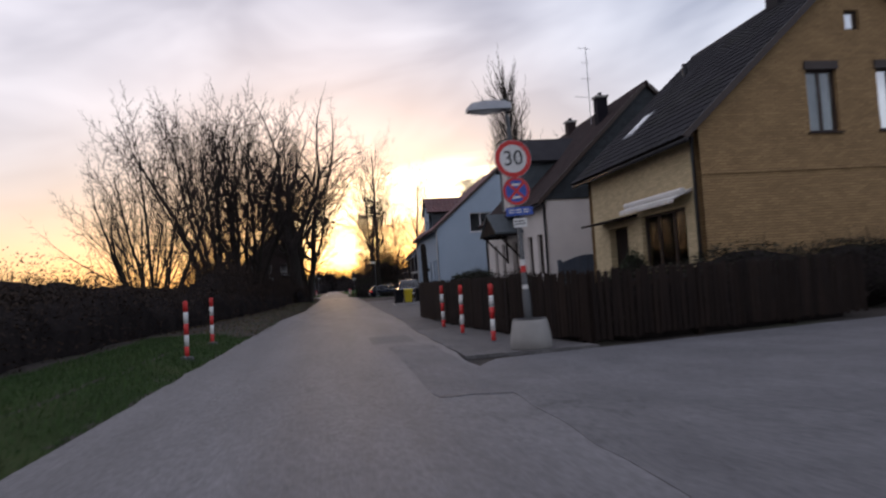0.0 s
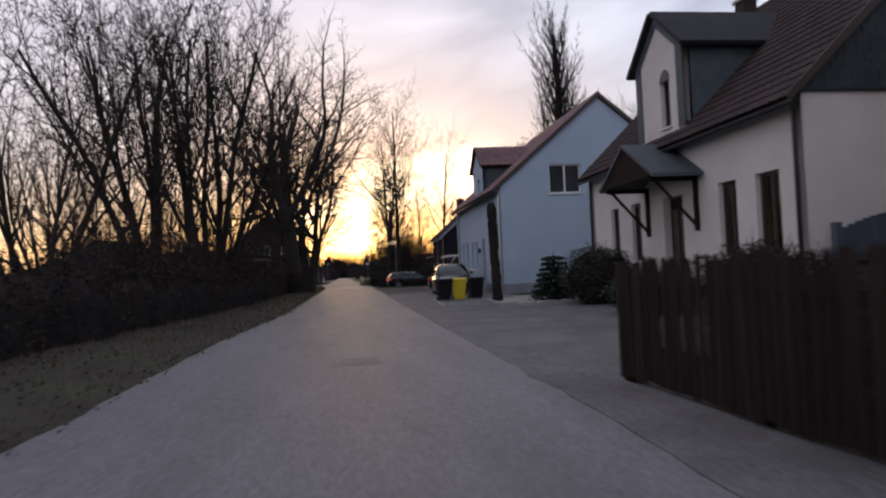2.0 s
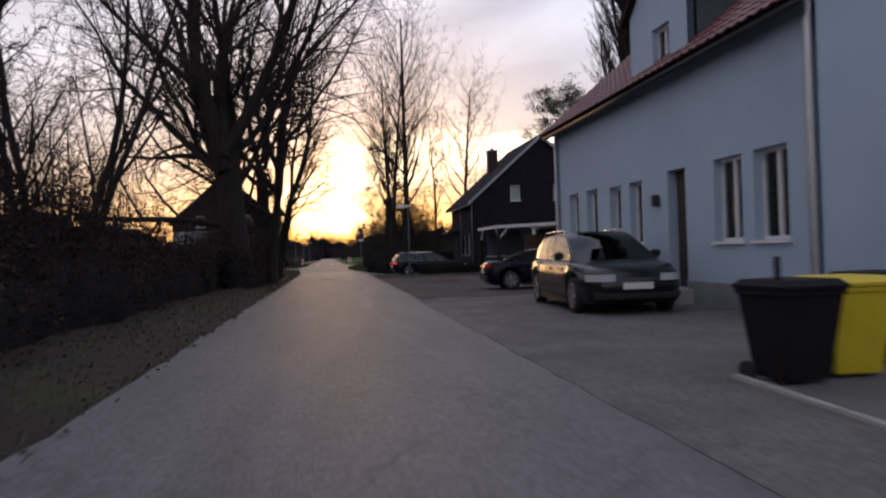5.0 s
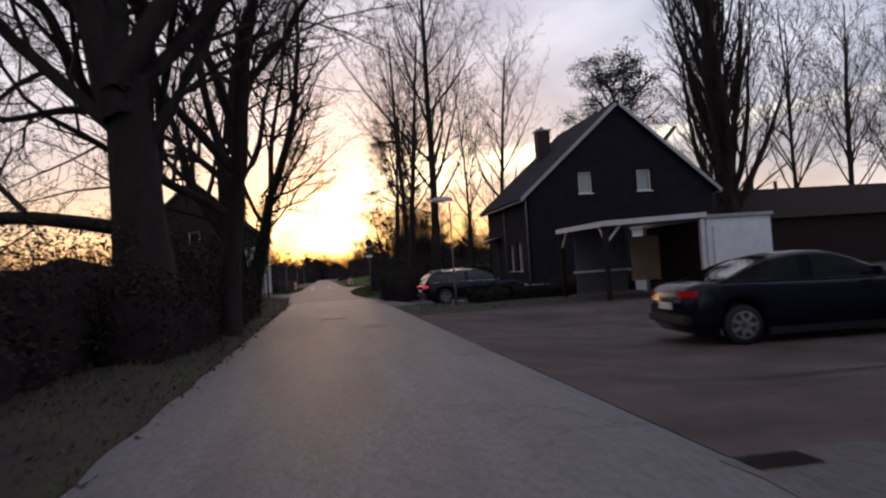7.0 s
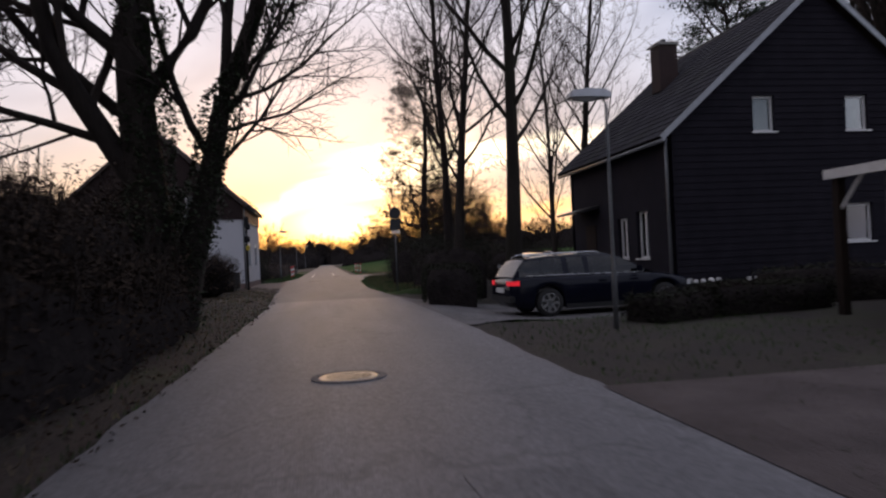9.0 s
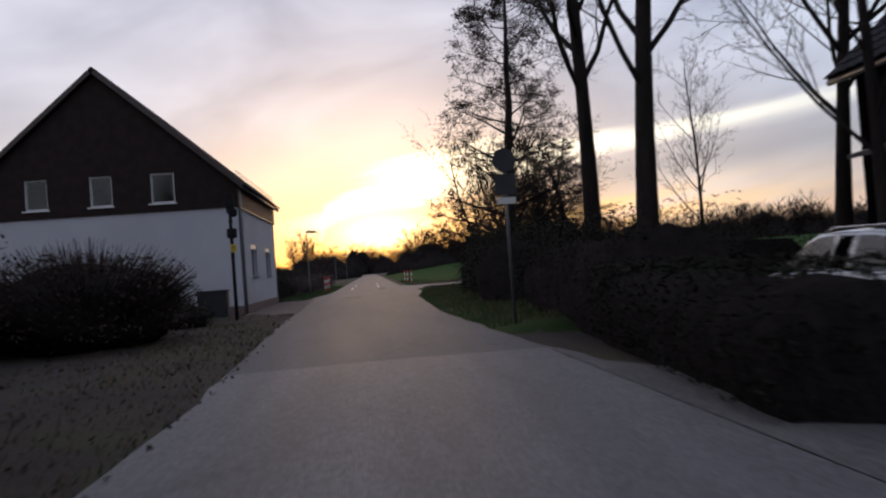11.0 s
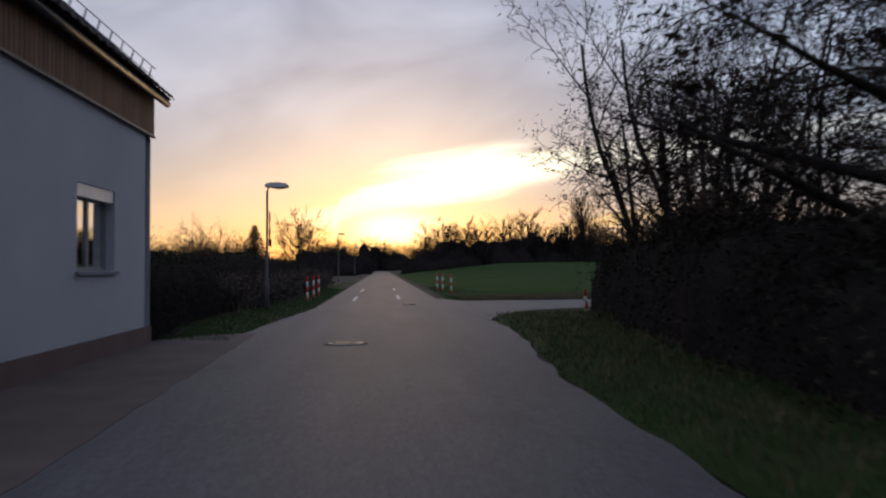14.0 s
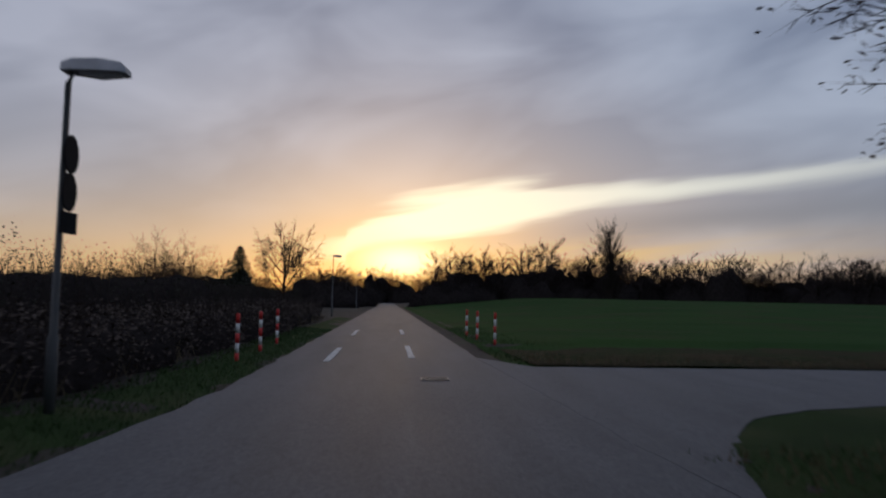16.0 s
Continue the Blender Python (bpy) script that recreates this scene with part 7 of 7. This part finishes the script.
# old roadside limes
big = make_tree(seed=5, style="old", height=22, radius=0.56, label="massive old bare roadside tree with dark trunk", first=(-0.07, 0.0, 1), lean=0.1, detail=0.9, trunk_share=0.25, limbs=((4.5, (-0.45, 0.05, 1), 8.0, 0.34), (5.0, (-0.08, 0.15, 1), 8.6, 0.32), (5.1, (0.50, -0.1, 1), 8.4, 0.26), (4.9, (0.95, 0.35, 0.9), 6.5, 0.15), (3.4, (0.8, 0.3, 1), 6.5, 0.15), (2.4, (-1, 0.15, 0.30), 6.0, 0.15), (4.2, (-0.9, 0.4, 0.75), 6.5, 0.17)))
big.matrix_basis = pose(-3.0, 66.3, 0.0)
twin = make_tree(seed=8, style="old", height=21, radius=0.43, label="old bare tree leaning away from the road", first=(-0.14, 0.0, 1), detail=0.85, trunk_share=0.24, limbs=((3.6, (-0.38, 0.1, 1), 8.0, 0.28), (4.0, (-0.02, 0.0, 1), 8.2, 0.25), (3.2, (0.5, 0.2, 1), 6.0, 0.14), (4.6, (-0.8, -0.2, 0.8), 6.5, 0.15)))
twin.matrix_basis = pose(-3.2, 69.6, 0.0)
slant = make_tree(seed=14, style="old", height=19, radius=0.24, label="slanting bare tree at the road edge", first=(0.10, 0.0, 1), detail=0.85, trunk_share=0.40, limbs=((6.9, (0.16, 0.1, 1), 7.5, 0.17), (4.0, (-0.75, 0.0, 0.9), 6.5, 0.13), (2.9, (-0.9, 0.2, 0.75), 6.0, 0.12), (5.0, (-0.35, 0.3, 1), 7.0, 0.14), (6.0, (0.7, 0.3, 0.8), 5.0, 0.10)))
slant.matrix_basis = pose(-2.1, 70.25, 0.0)
big2 = make_tree(seed=16, style="old", height=17.5, radius=0.43, label="old bare ivy-grown roadside tree", first=(-0.02, 0.0, 1), lean=0.1, detail=0.95, trunk_share=0.36, limbs=((2.5, (-0.62, 0.05, 1), 6.8, 0.24), (4.9, (-0.7, -0.2, 0.9), 5.0, 0.16), (6.7, (0.05, 0.1, 1), 6.0, 0.24), (5.6, (-0.4, 0.0, 1), 6.5, 0.20), (4.6, (0.75, 0.1, 0.9), 6.0, 0.15), (4.0, (-0.85, 0.2, 0.8), 5.5, 0.14), (3.4, (-0.9, -0.2, 0.5), 4.5, 0.10), (6.3, (0.3, -0.4, 1), 5.5, 0.14)))
big2.matrix_basis = pose(-2.95, 80.8, 0.0)
# leaning ivy limb of the second tree
ivy = make_tree(seed=23, style="ivy", height=12.0, radius=0.34, label="leaning ivy-clad trunk over the roadside", first=(0.26, 0.05, 1), lean=0.1, detail=0.9, trunk_share=0.41, limbs=((4.7, (0.65, 0.05, 1), 5.5, 0.19), (4.6, (0.15, 0.3, 1), 5.0, 0.13), (3.4, (-0.6, 0.1, 0.8), 4.0, 0.09), (4.1, (0.8, -0.3, 0.5), 3.2, 0.06), (3.0, (0.7, 0.2, 0.5), 2.6, 0.05), (4.5, (1.0, 0.1, 0.35), 2.6, 0.05), (3.9, (0.9, 0.5, 0.3), 2.4, 0.045), (4.8, (0.9, 0.4, 0.7), 3.0, 0.06)))
ivy.matrix_basis = pose(-2.78, 80.6, 0.0)
rv = random.Random(3)


def ivy_coat(tree, count, top, path, radius):
    pts = []
    for k in range(count):
        z = rv.uniform(0, top)
        a, r = rv.uniform(0, 6.28), radius(z) + abs(rv.gauss(0, 0.08)) * (1 + 0.8 * math.sin(z * 3.1 + 1))
        x, y = path(z)
        pts.append((x + r * math.cos(a), y + r * math.sin(a), z))
    leafs = Shape()
    leaf_cloud(leafs, rv, pts, 0.055)
    part("ivy", leafs, LEAF, tree, "dense dark ivy leaves", kind="stuff")


ivy_coat(ivy, 5600, 6.6, lambda z: (0.26 * z + 0.39 * max(0, z - 4.7), 0.05 * z), lambda z: 0.36 - 0.02 * z)
ivy_coat(big2, 6000, 6.4, lambda z: (-0.02 * z, 0.0), lambda z: 0.47 - 0.02 * z)

pop = make_tree(seed=9, style="poplar", height=30, radius=0.45, label="tall narrow bare poplar", detail=1.0, stems=1, lean=0.02, spread=0.9, trunk_share=0.95)
pop.matrix_basis = pose(25.9, 93.8, 0, 0, 0, 0) @ Matrix.Diagonal((1.7, 1.7, 0.97, 1))
ever = make_tree(seed=33, style="broad", height=19, radius=0.28, label="dark crowned pine behind the house roof", detail=0.7, leaves=13000, leaf_size=0.10, leaf_mat=NEEDLES, trunk_share=0.8, scatter=0.40, clumps=260, limbs=[(11.5 + 0.45 * k, (math.cos(k * 2.4), math.sin(k * 2.4), 0.35 + 0.06 * k), 3.6 - 0.14 * k, 0.10) for k in range(11)])
ever.matrix_basis = pose(22.0, 101.5, 0) @ Matrix.Diagonal((0.86, 0.86, 0.87, 1))
ald = make_tree(seed=21, style="alder", height=15.5, radius=0.27, label="dark conical alder with hanging catkins", detail=1.15, leaves=26000, leaf_size=0.06, leaf_mat=LEAF_BROWN, scatter=0.14, clumps=2400)
ald.matrix_basis = pose(6.3, 110.6, 0.05)
copy_thing(ald, pose(9.8, 113.6, 0, 0, 0, 130) @ Matrix.Diagonal((0.85, 0.85, 0.44, 1)))
shr = make_tree(seed=52, style="bushy", height=8.0, radius=0.10, stems=6, lean=0.16, leaves=4200, leaf_size=0.045, leaf_mat=LEAF_BROWN, spread=0.9, label="dense bare roadside shrub with remaining leaves", detail=0.9)
shr.matrix_basis = pose(7.3, 120.5, 0) @ Matrix.Diagonal((1.22, 1.22, 1.12, 1))
for x, y, t_, sc in ((9.6, 118.8, 100, 0.85), (9.3, 122.6, 10, 1.1)):
    copy_thing(shr, pose(x, y, 0, 0, 0, t_) @ Matrix.Diagonal((sc, sc, sc, 1)))

for x, y, t_, sc in ((-5.8, 35.5, 120, 0.45), (-5.9, 52, 250, 0.6), (-5.0, 58.5, 80, 0.4)):
    copy_thing(shr, pose(x, y, 0, 0, 0, t_) @ Matrix.Diagonal((sc, sc, sc, 1)))

# hedges and thickets
hedge_row("dark overgrown thicket under the roadside trees", [(-6.6, 8), (-6.3, 20), (-5.6, 30), (-5.0, 40), (-4.6, 52), (-4.4, 64)], 2.6, 1.55, 1, LEAF_BROWN, 420, 0.05, 0.45, "thicket", 0.6)
hedge_row("tall twiggy undergrowth below the bare trees", [(-5.6, 33), (-5.3, 40), (-5.0, 50), (-4.9, 59)], 2.0, 2.6, 35, LEAF_BROWN, 480, 0.05, 0.35, "thicket", 1.0)
hedge_row("dark bramble thicket behind the verge", [(-9.5, 10), (-9.0, 30), (-8.0, 50), (-7.5, 70), (-8, 96)], 3.4, 2.1, 2, HEDGE_LEAF, 260, 0.06, 0.5, "thicket", 0.5)
hedge_row("dark undergrowth before the old tree trunks", [(-2.9, 64), (-2.65, 68.5), (-2.6, 74), (-2.7, 78), (-3.0, 81)], 1.2, 1.45, 34, LEAF_BROWN, 520, 0.05, 0.5, "thicket", 0.8)
hedge_row("dark thicket round the old tree trunks", [(-4.4, 62), (-4.0, 68), (-3.9, 75), (-4.1, 81), (-4.4, 85.5)], 2.4, 2.25, 3, LEAF_BROWN, 520, 0.05, 0.5, "thicket", 0.7)
bush("dense twiggy undergrowth between the old trunks", -3.9, 72.4, 1.1, 1.9, 2.6, 31, LEAF_BROWN, 5200, 0.05, 420)
bush("dense twiggy undergrowth between the old trunks", -3.8, 76.2, 1.1, 1.9, 2.6, 32, LEAF_BROWN, 5200, 0.05, 420)
bush("dense twiggy undergrowth between the old trunks", -3.9, 65.6, 1.1, 1.5, 1.8, 33, LEAF_BROWN, 4200, 0.05, 380)
bush("tall twiggy thicket behind the ivy-clad trunk", -4.5, 85.6, 1.25, 2.2, 3.7, 41, LEAF_BROWN, 6000, 0.05, 700)
bush("tall twiggy thicket behind the ivy-clad trunk", -5.9, 82.4, 1.3, 1.8, 3.3, 42, LEAF_BROWN, 5200, 0.05, 600)
bush("twiggy bare bush before the grey house", -5.2, 95.5, 1.9, 2.2, 2.0, 4, LEAF_BROWN, 4200, 0.05, 1100)
bush("twiggy bare bush before the grey house", -6.8, 102.5, 2.0, 1.6, 1.35, 5, HEDGE_LEAF, 2600, 0.05, 260)
bush("low dark shrub beside the verge", -4.6, 99.8, 0.9, 1.0, 0.8, 6, HEDGE_LEAF, 1200)
hedge_row("clipped dark hedge beside the grey house", [(-5.2, 117.3), (-5.2, 123.3)], 1.9, 1.68, 6, HEDGE_LEAF, 900, 0.035, 0.08)
hedge_row("low brownish scrub beside the grass verge", [(-5.5, 124.3), (-5.2, 140), (-5.7, 165)], 3.2, 1.05, 7, SCRUB, 480, 0.05, 0.4, "scrub", 0.6)
hedge_row("dark bushes behind the scrub", [(-10, 128), (-11, 160), (-12, 205)], 4.0, 2.3, 8, HEDGE_LEAF, 300, 0.055, 0.5, "thicket", 0.7)
hedge_row("clipped dark garden hedge by the driveway", [(3.6, 85.3), (4.4, 91.5)], 1.5, 1.0, 9, HEDGE_LEAF, 800, 0.035, 0.1)
hedge_row("dark shrubbery beside the road", [(4.9, 91.5), (5.2, 97), (6.0, 104)], 2.6, 1.9, 10, HEDGE_LEAF, 700, 0.038, 0.2, "thicket", 0.5)
hedge_row("dense dark thicket behind the grass strip", [(5.2, 101), (5.9, 110), (6.7, 117), (7.7, 123.0)], 3.6, 2.3, 11, HEDGE_LEAF, 700, 0.05, 0.36, "thicket", 0.8)
hedge_row("dense dark thicket behind the grass strip", [(9.5, 98), (11.5, 108), (13.5, 120)], 4.5, 1.7, 12, HEDGE_LEAF, 330, 0.05, 0.3, "thicket", 0.6)
hedge_row("dark garden hedge before the dark house", [(9.4, 80.2), (12.5, 79.6), (15.5, 79.4)], 1.0, 0.7, 13, HEDGE_LEAF, 420, 0.04, 0.2)
hedge_row("dark hedge behind the picket fence", [(3.9, 21.9), (4.2, 17.5)], 1.0, 1.12, 14, HEDGE_LEAF, 700, 0.035, 0.25)
hedge_row("dark hedge filling the picket fence", [(4.05, 17.4), (4.15, 13.4), (4.8, 10.95)], 0.8, 0.98, 37, HEDGE_LEAF, 700, 0.035, 0.2)
hedge_row("dark hedge filling the picket fence", [(4.9, 10.75), (9.9, 12.05)], 0.8, 1.0, 38, HEDGE_LEAF, 600, 0.035, 0.2)
bush("round dark evergreen bush beside the pebble bed", 7.75, 36.1, 1.05, 0.95, 1.75, 15, LEAF, 5200, 0.045, 60)
bush("low clipped dark shrub before the white house", 7.3, 31.2, 1.15, 1.3, 0.95, 16, LEAF, 4200, 0.04, 60)
bush("loose brown-green shrub before the white house", 7.9, 28.2, 0.9, 0.9, 1.45, 17, LEAF_BROWN, 2800, 0.045, 200)
bush("small round shrub beside the front door", 8.8, 20.7, 0.3, 0.3, 0.95, 18, LEAF, 1200, 0.04, 40)
bush("cloud-pruned evergreen before the yellow wall", 8.9, 18.9, 0.42, 0.42, 1.75, 19, LEAF, 2100, 0.04, 40)
bush("dark shrub at the fence corner", 8.6, 12.6, 2.0, 0.8, 1.5, 20, HEDGE_LEAF, 4200, 0.045, 200)
bush("dark shrub by the gate", 12.2, 13.6, 2.2, 0.9, 1.6, 21, HEDGE_LEAF, 4200, 0.045, 200)
bush("tall dark bush under the roadside shrubs", 8.9, 121.6, 1.9, 2.2, 3.2, 22, HEDGE_LEAF, 9000, 0.055, 500)
bush("tall dark bush under the roadside shrubs", 10.2, 117.6, 2.2, 2.2, 2.7, 23, HEDGE_LEAF, 8000, 0.055, 500)
bush("dark bush at the corner of the verge", 8.2, 124.0, 1.3, 1.2, 2.0, 24, HEDGE_LEAF, 5000, 0.05, 300)
bush("dark twiggy bush under the alder", 6.6, 110.8, 2.0, 2.6, 1.9, 25, HEDGE_LEAF, 8000, 0.055, 500)
hedge_row("low dark garden hedge before the parked estate car", [(5.6, 77.9), (7.0, 78.4), (9.6, 78.8)], 0.9, 0.5, 36, HEDGE_LEAF, 700, 0.04, 0.3)
# little spruce in the bed


def spruce(x, y, h, label, seed):
    rr_ = random.Random(seed)
    ob = thing("spruce", label, "conifer", pose(x, y, 0.03))
    part("trunk", Shape().tube([(0, 0, 0), (0, 0, h)], [0.02 * h + 0.01, 0.006], 8), BARK, ob)
    tw, nd = Shape(), Shape()
    n = max(6, int(h * 5.5))
    for i in range(n):
        z = h * (0.06 + 0.9 * i / n)
        r = (0.40 if h < 3 else 0.26) * (h - z) + (0.22 if h < 3 else 0.05)
        for k in range(7):
            a = k * 0.9 + i * 0.7 + rr_.uniform(-0.2, 0.2)
            e = Vector((math.cos(a) * r, math.sin(a) * r, z - r * 0.12))
            tw.tube([(0, 0, z), e * 0.5 + Vector((0, 0, z * 0.5 + 0.02)), e], [0.012, 0.008, 0.003], 3)
            pts_ = []
            for _ in range(int(130 + 120 * r) if h < 3 else 24):
                f = rr_.uniform(0.1, 1.03)
                q = Vector((0, 0, z)).lerp(e, f)
                pts_.append(q + Vector((rr_.gauss(0, 0.04), rr_.gauss(0, 0.04), rr_.gauss(-0.02, 0.025))) * (0.6 + r))
            leaf_cloud(nd, rr_, pts_, 0.05 + 0.02 * h / 3)
    part("branches", tw, TWIG, ob)
    part("needles", nd, NEEDLES, ob, kind="stuff")
    return ob


spruce(7.2, 38.8, 1.65, "small dark spruce in the pebble bed", 2)
far_spruce = spruce(-16.8, 200, 7.5, "far dark spruce against the evening sky", 4)
far_spruce.matrix_basis = far_spruce.matrix_basis @ Matrix.Diagonal((1.7, 1.7, 1.0, 1))
lone_tree = make_tree(seed=61, style="crown", height=10.0, radius=0.20, label="bare round-crowned tree far along the road", detail=1.0, trunk_share=0.56)
lone_tree.matrix_basis = pose(-8.2, 175, 0) @ Matrix.Diagonal((0.82, 0.82, 0.82, 1))
copy_thing(lone_tree, pose(-24, 60, 0, 0, 0, 50) @ Matrix.Diagonal((0.55, 0.55, 0.55, 1)))

for x, y, t_, sc in ((-16, 172, 30, 0.62), (-18.5, 176, 160, 0.68), (-13.5, 169, 250, 0.5), (-24, 178, 90, 0.5)):
    copy_thing(shr, pose(x, y, 0, 0, 0, t_) @ Matrix.Diagonal((sc, sc, sc, 1)))
# far woods round the fields: an uneven dark body under many bare crowns
rf = random.Random(77)
woods, twigs_far = Shape(), Shape()


def sliver(p, d, length, wide):
    """A tapering far twig."""
    side = Vector((d.y, -d.x, 0.2)).normalized() * wide
    twigs_far.add([p - side, p + side, p + d * length], [(0, 1, 2)])


def far_tree_at(x, y, h, wide=1.0):
    """A far bare tree: trunk, rising limbs and a dome of fine twigs."""
    foot, lean = Vector((x, y, 0)), Vector((rf.uniform(-0.05, 0.05), 0, 1))
    twigs_far.tube([foot, foot + lean * h * 0.5, foot + lean * h * 0.9], [0.014 * h, 0.009 * h, 0.003 * h], 3)
    for k in range(24):
        a, f = 2.4 * k + rf.uniform(-0.4, 0.4), rf.uniform(0.22, 0.86)
        root = foot + lean * h * f
        reach = h * wide * (0.12 + 0.26 * math.sin(math.pi * min(1, f + 0.12))) * rf.uniform(0.7, 1.15)
        d = Vector((math.cos(a) * reach, math.sin(a) * reach, h * rf.uniform(0.12, 0.24) * (1.15 - 0.5 * f)))
        tip = root + d
        u = d.normalized()
        sliver(root, u, d.length, 0.006 * h)
        for j in range(8):
            q = root + d * rf.uniform(0.35, 1.0)
            w = (u + Vector((rf.uniform(-0.8, 0.8), rf.uniform(-0.8, 0.8), rf.uniform(-0.2, 0.9)))).normalized()
            sliver(q, w, h * rf.uniform(0.06, 0.14), 0.0052 * h)


def far_clump(x, y, h, w, crowns=4):
    mound(woods, x, y, 0.0, w * 1.4, w, h * rf.uniform(0.44, 0.62), rf.uniform(0, 90), 9, 0.45)
    for _ in range(190):
        a = rf.uniform(0, 6.28)
        q = Vector((x + math.cos(a) * w * 1.3 * rf.random(), y + math.sin(a) * w * rf.random(), h * rf.uniform(0.3, 0.66)))
        sliver(q, Vector((rf.uniform(-0.6, 0.6), 0, 1)).normalized(), h * rf.uniform(0.08, 0.26), 0.12)
    for _ in range(crowns):
        far_tree_at(x + rf.uniform(-w, w) * 1.3, y + rf.uniform(-3, 3), h * rf.uniform(0.55, 1.05), rf.uniform(0.8, 1.4))


for k in range(170):
    d = rf.uniform(0, 1)
    x, y = 12 + 250 * d, 255 + 30 * rf.random() - 40 * d + 14 * math.sin(d * 9)
    far_clump(x, y, rf.uniform(10.5, 14.5) * (1.1 - 0.42 * d), rf.uniform(2.5, 5), 5)
for k in range(90):
    y = rf.uniform(200, 420)
    x = -7 - rf.uniform(0, 50) if k % 3 else rf.uniform(5.5, 22) + (y - 215) * 0.03
    far_clump(x, y if x < 0 else max(y, 250), rf.uniform(4.5, 7.5) if x < 0 else rf.uniform(6.5, 10.0), rf.uniform(2, 4))
for k in range(45):
    far_clump(rf.uniform(-110, -14), rf.uniform(130, 230), rf.uniform(2.0, 3.8), rf.uniform(3, 5))
for k in range(14):
    far_clump(-8 + k * 1.3, 430 + rf.uniform(0, 30), rf.uniform(11, 17), 4)
for k in range(16):
    far_clump(-5.5 - 0.8 * k + rf.uniform(-0.5, 0.5), 235 + 5 * (k % 5) + rf.uniform(0, 50), rf.uniform(6.0, 9.5), 2.4, 3)
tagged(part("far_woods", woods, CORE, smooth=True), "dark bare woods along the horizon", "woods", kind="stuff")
tagged(part("far_treetops", twigs_far, TWIG), "bare treetops of the far woods", "woods", kind="stuff")
fp = copy_thing(pop, pose(41.5, 246, 0, 0, 0, 70) @ Matrix.Diagonal((0.78, 0.78, 0.54, 1)))

# grass blades on the verges
rg = random.Random(91)
gs, gd = Shape(), Shape()


def blades(shape, count, xr, yr, h, edge=None):
    for _ in range(count):
        y = rg.uniform(*yr)
        x = edge(y, rg.random()) if edge else rg.uniform(*xr)
        z = ground_height(x, y) + 0.005
        a, hh = rg.uniform(0, 6.28), h * rg.uniform(0.5, 1.5)
        w = Vector((math.cos(a), math.sin(a), 0)) * 0.008
        lean = Vector((rg.uniform(-0.5, 0.5), rg.uniform(-0.5, 0.5), 1)) * hh
        p = Vector((x, y, z))
        shape.add([p - w, p + w, p + lean * 0.6 + w * 0.6, p + lean, p + lean * 0.6 - w * 0.6], [(0, 1, 2, 3, 4)])


blades(gs, 15000, None, (2, 19.5), 0.07, lambda y, u: lerp_at(LEFT, y) - 0.05 - 2.6 * u)
blades(gd, 5000, None, (19, 100), 0.09, lambda y, u: lerp_at(LEFT, y) - 0.1 - 2.6 * u)
blades(gs, 4000, None, (19, 100), 0.06, lambda y, u: lerp_at(LEFT, y) - 0.05 - 1.6 * u * u)
blades(gd, 1500, (4.2, 15), (133.1, 136.5), 0.16)
blades(gs, 2500, (4.2, 15), (133.1, 137), 0.13)
blades(gs, 11000, None, (117, 150), 0.07, lambda y, u: lerp_at(LEFT, y) - 0.05 - 1.5 * u)
blades(gs, 13000, None, (94, 123.6), 0.08, lambda y, u: lerp_at(RIGHT, y) + 0.05 + (2.4 + max(0, (y - 116) * 0.35)) * u)
blades(gd, 4500, None, (94, 123.6), 0.12, lambda y, u: lerp_at(RIGHT, y) + 0.3 + 3.0 * u)
blades(gs, 15000, (3.0, 14), (133.3, 152), 0.09)
blades(gd, 6000, (3.6, 20), (133.1, 135.2), 0.16)
blades(gs, 3000, None, (66, 82), 0.06, lambda y, u: lerp_at(RIGHT, y) + 0.1 + 5 * u)
blades(gd, 5000, (-7, -4.0), (124, 165), 0.35)
tagged(part("grass", gs, BLADES), "short green grass blades on the verges", "grass", kind="stuff")
tagged(part("dry_grass", gd, DRY), "dry straw-coloured grass stalks", "grass", kind="stuff")
# fallen leaves on the verge
fl = Shape()
pts = []
for _ in range(9000):
    y = rg.uniform(18, 104)
    x = lerp_at(LEFT, y) + 0.15 - 3.6 * rg.random()
    pts.append((x, y, max(ground_height(x, y), -0.01) + 0.03))
leaf_cloud(fl, rg, pts, 0.035)
tagged(part("fallen_leaves", fl, LEAF_BROWN), "fallen brown leaves strewn on the verge", "leaves", kind="stuff")
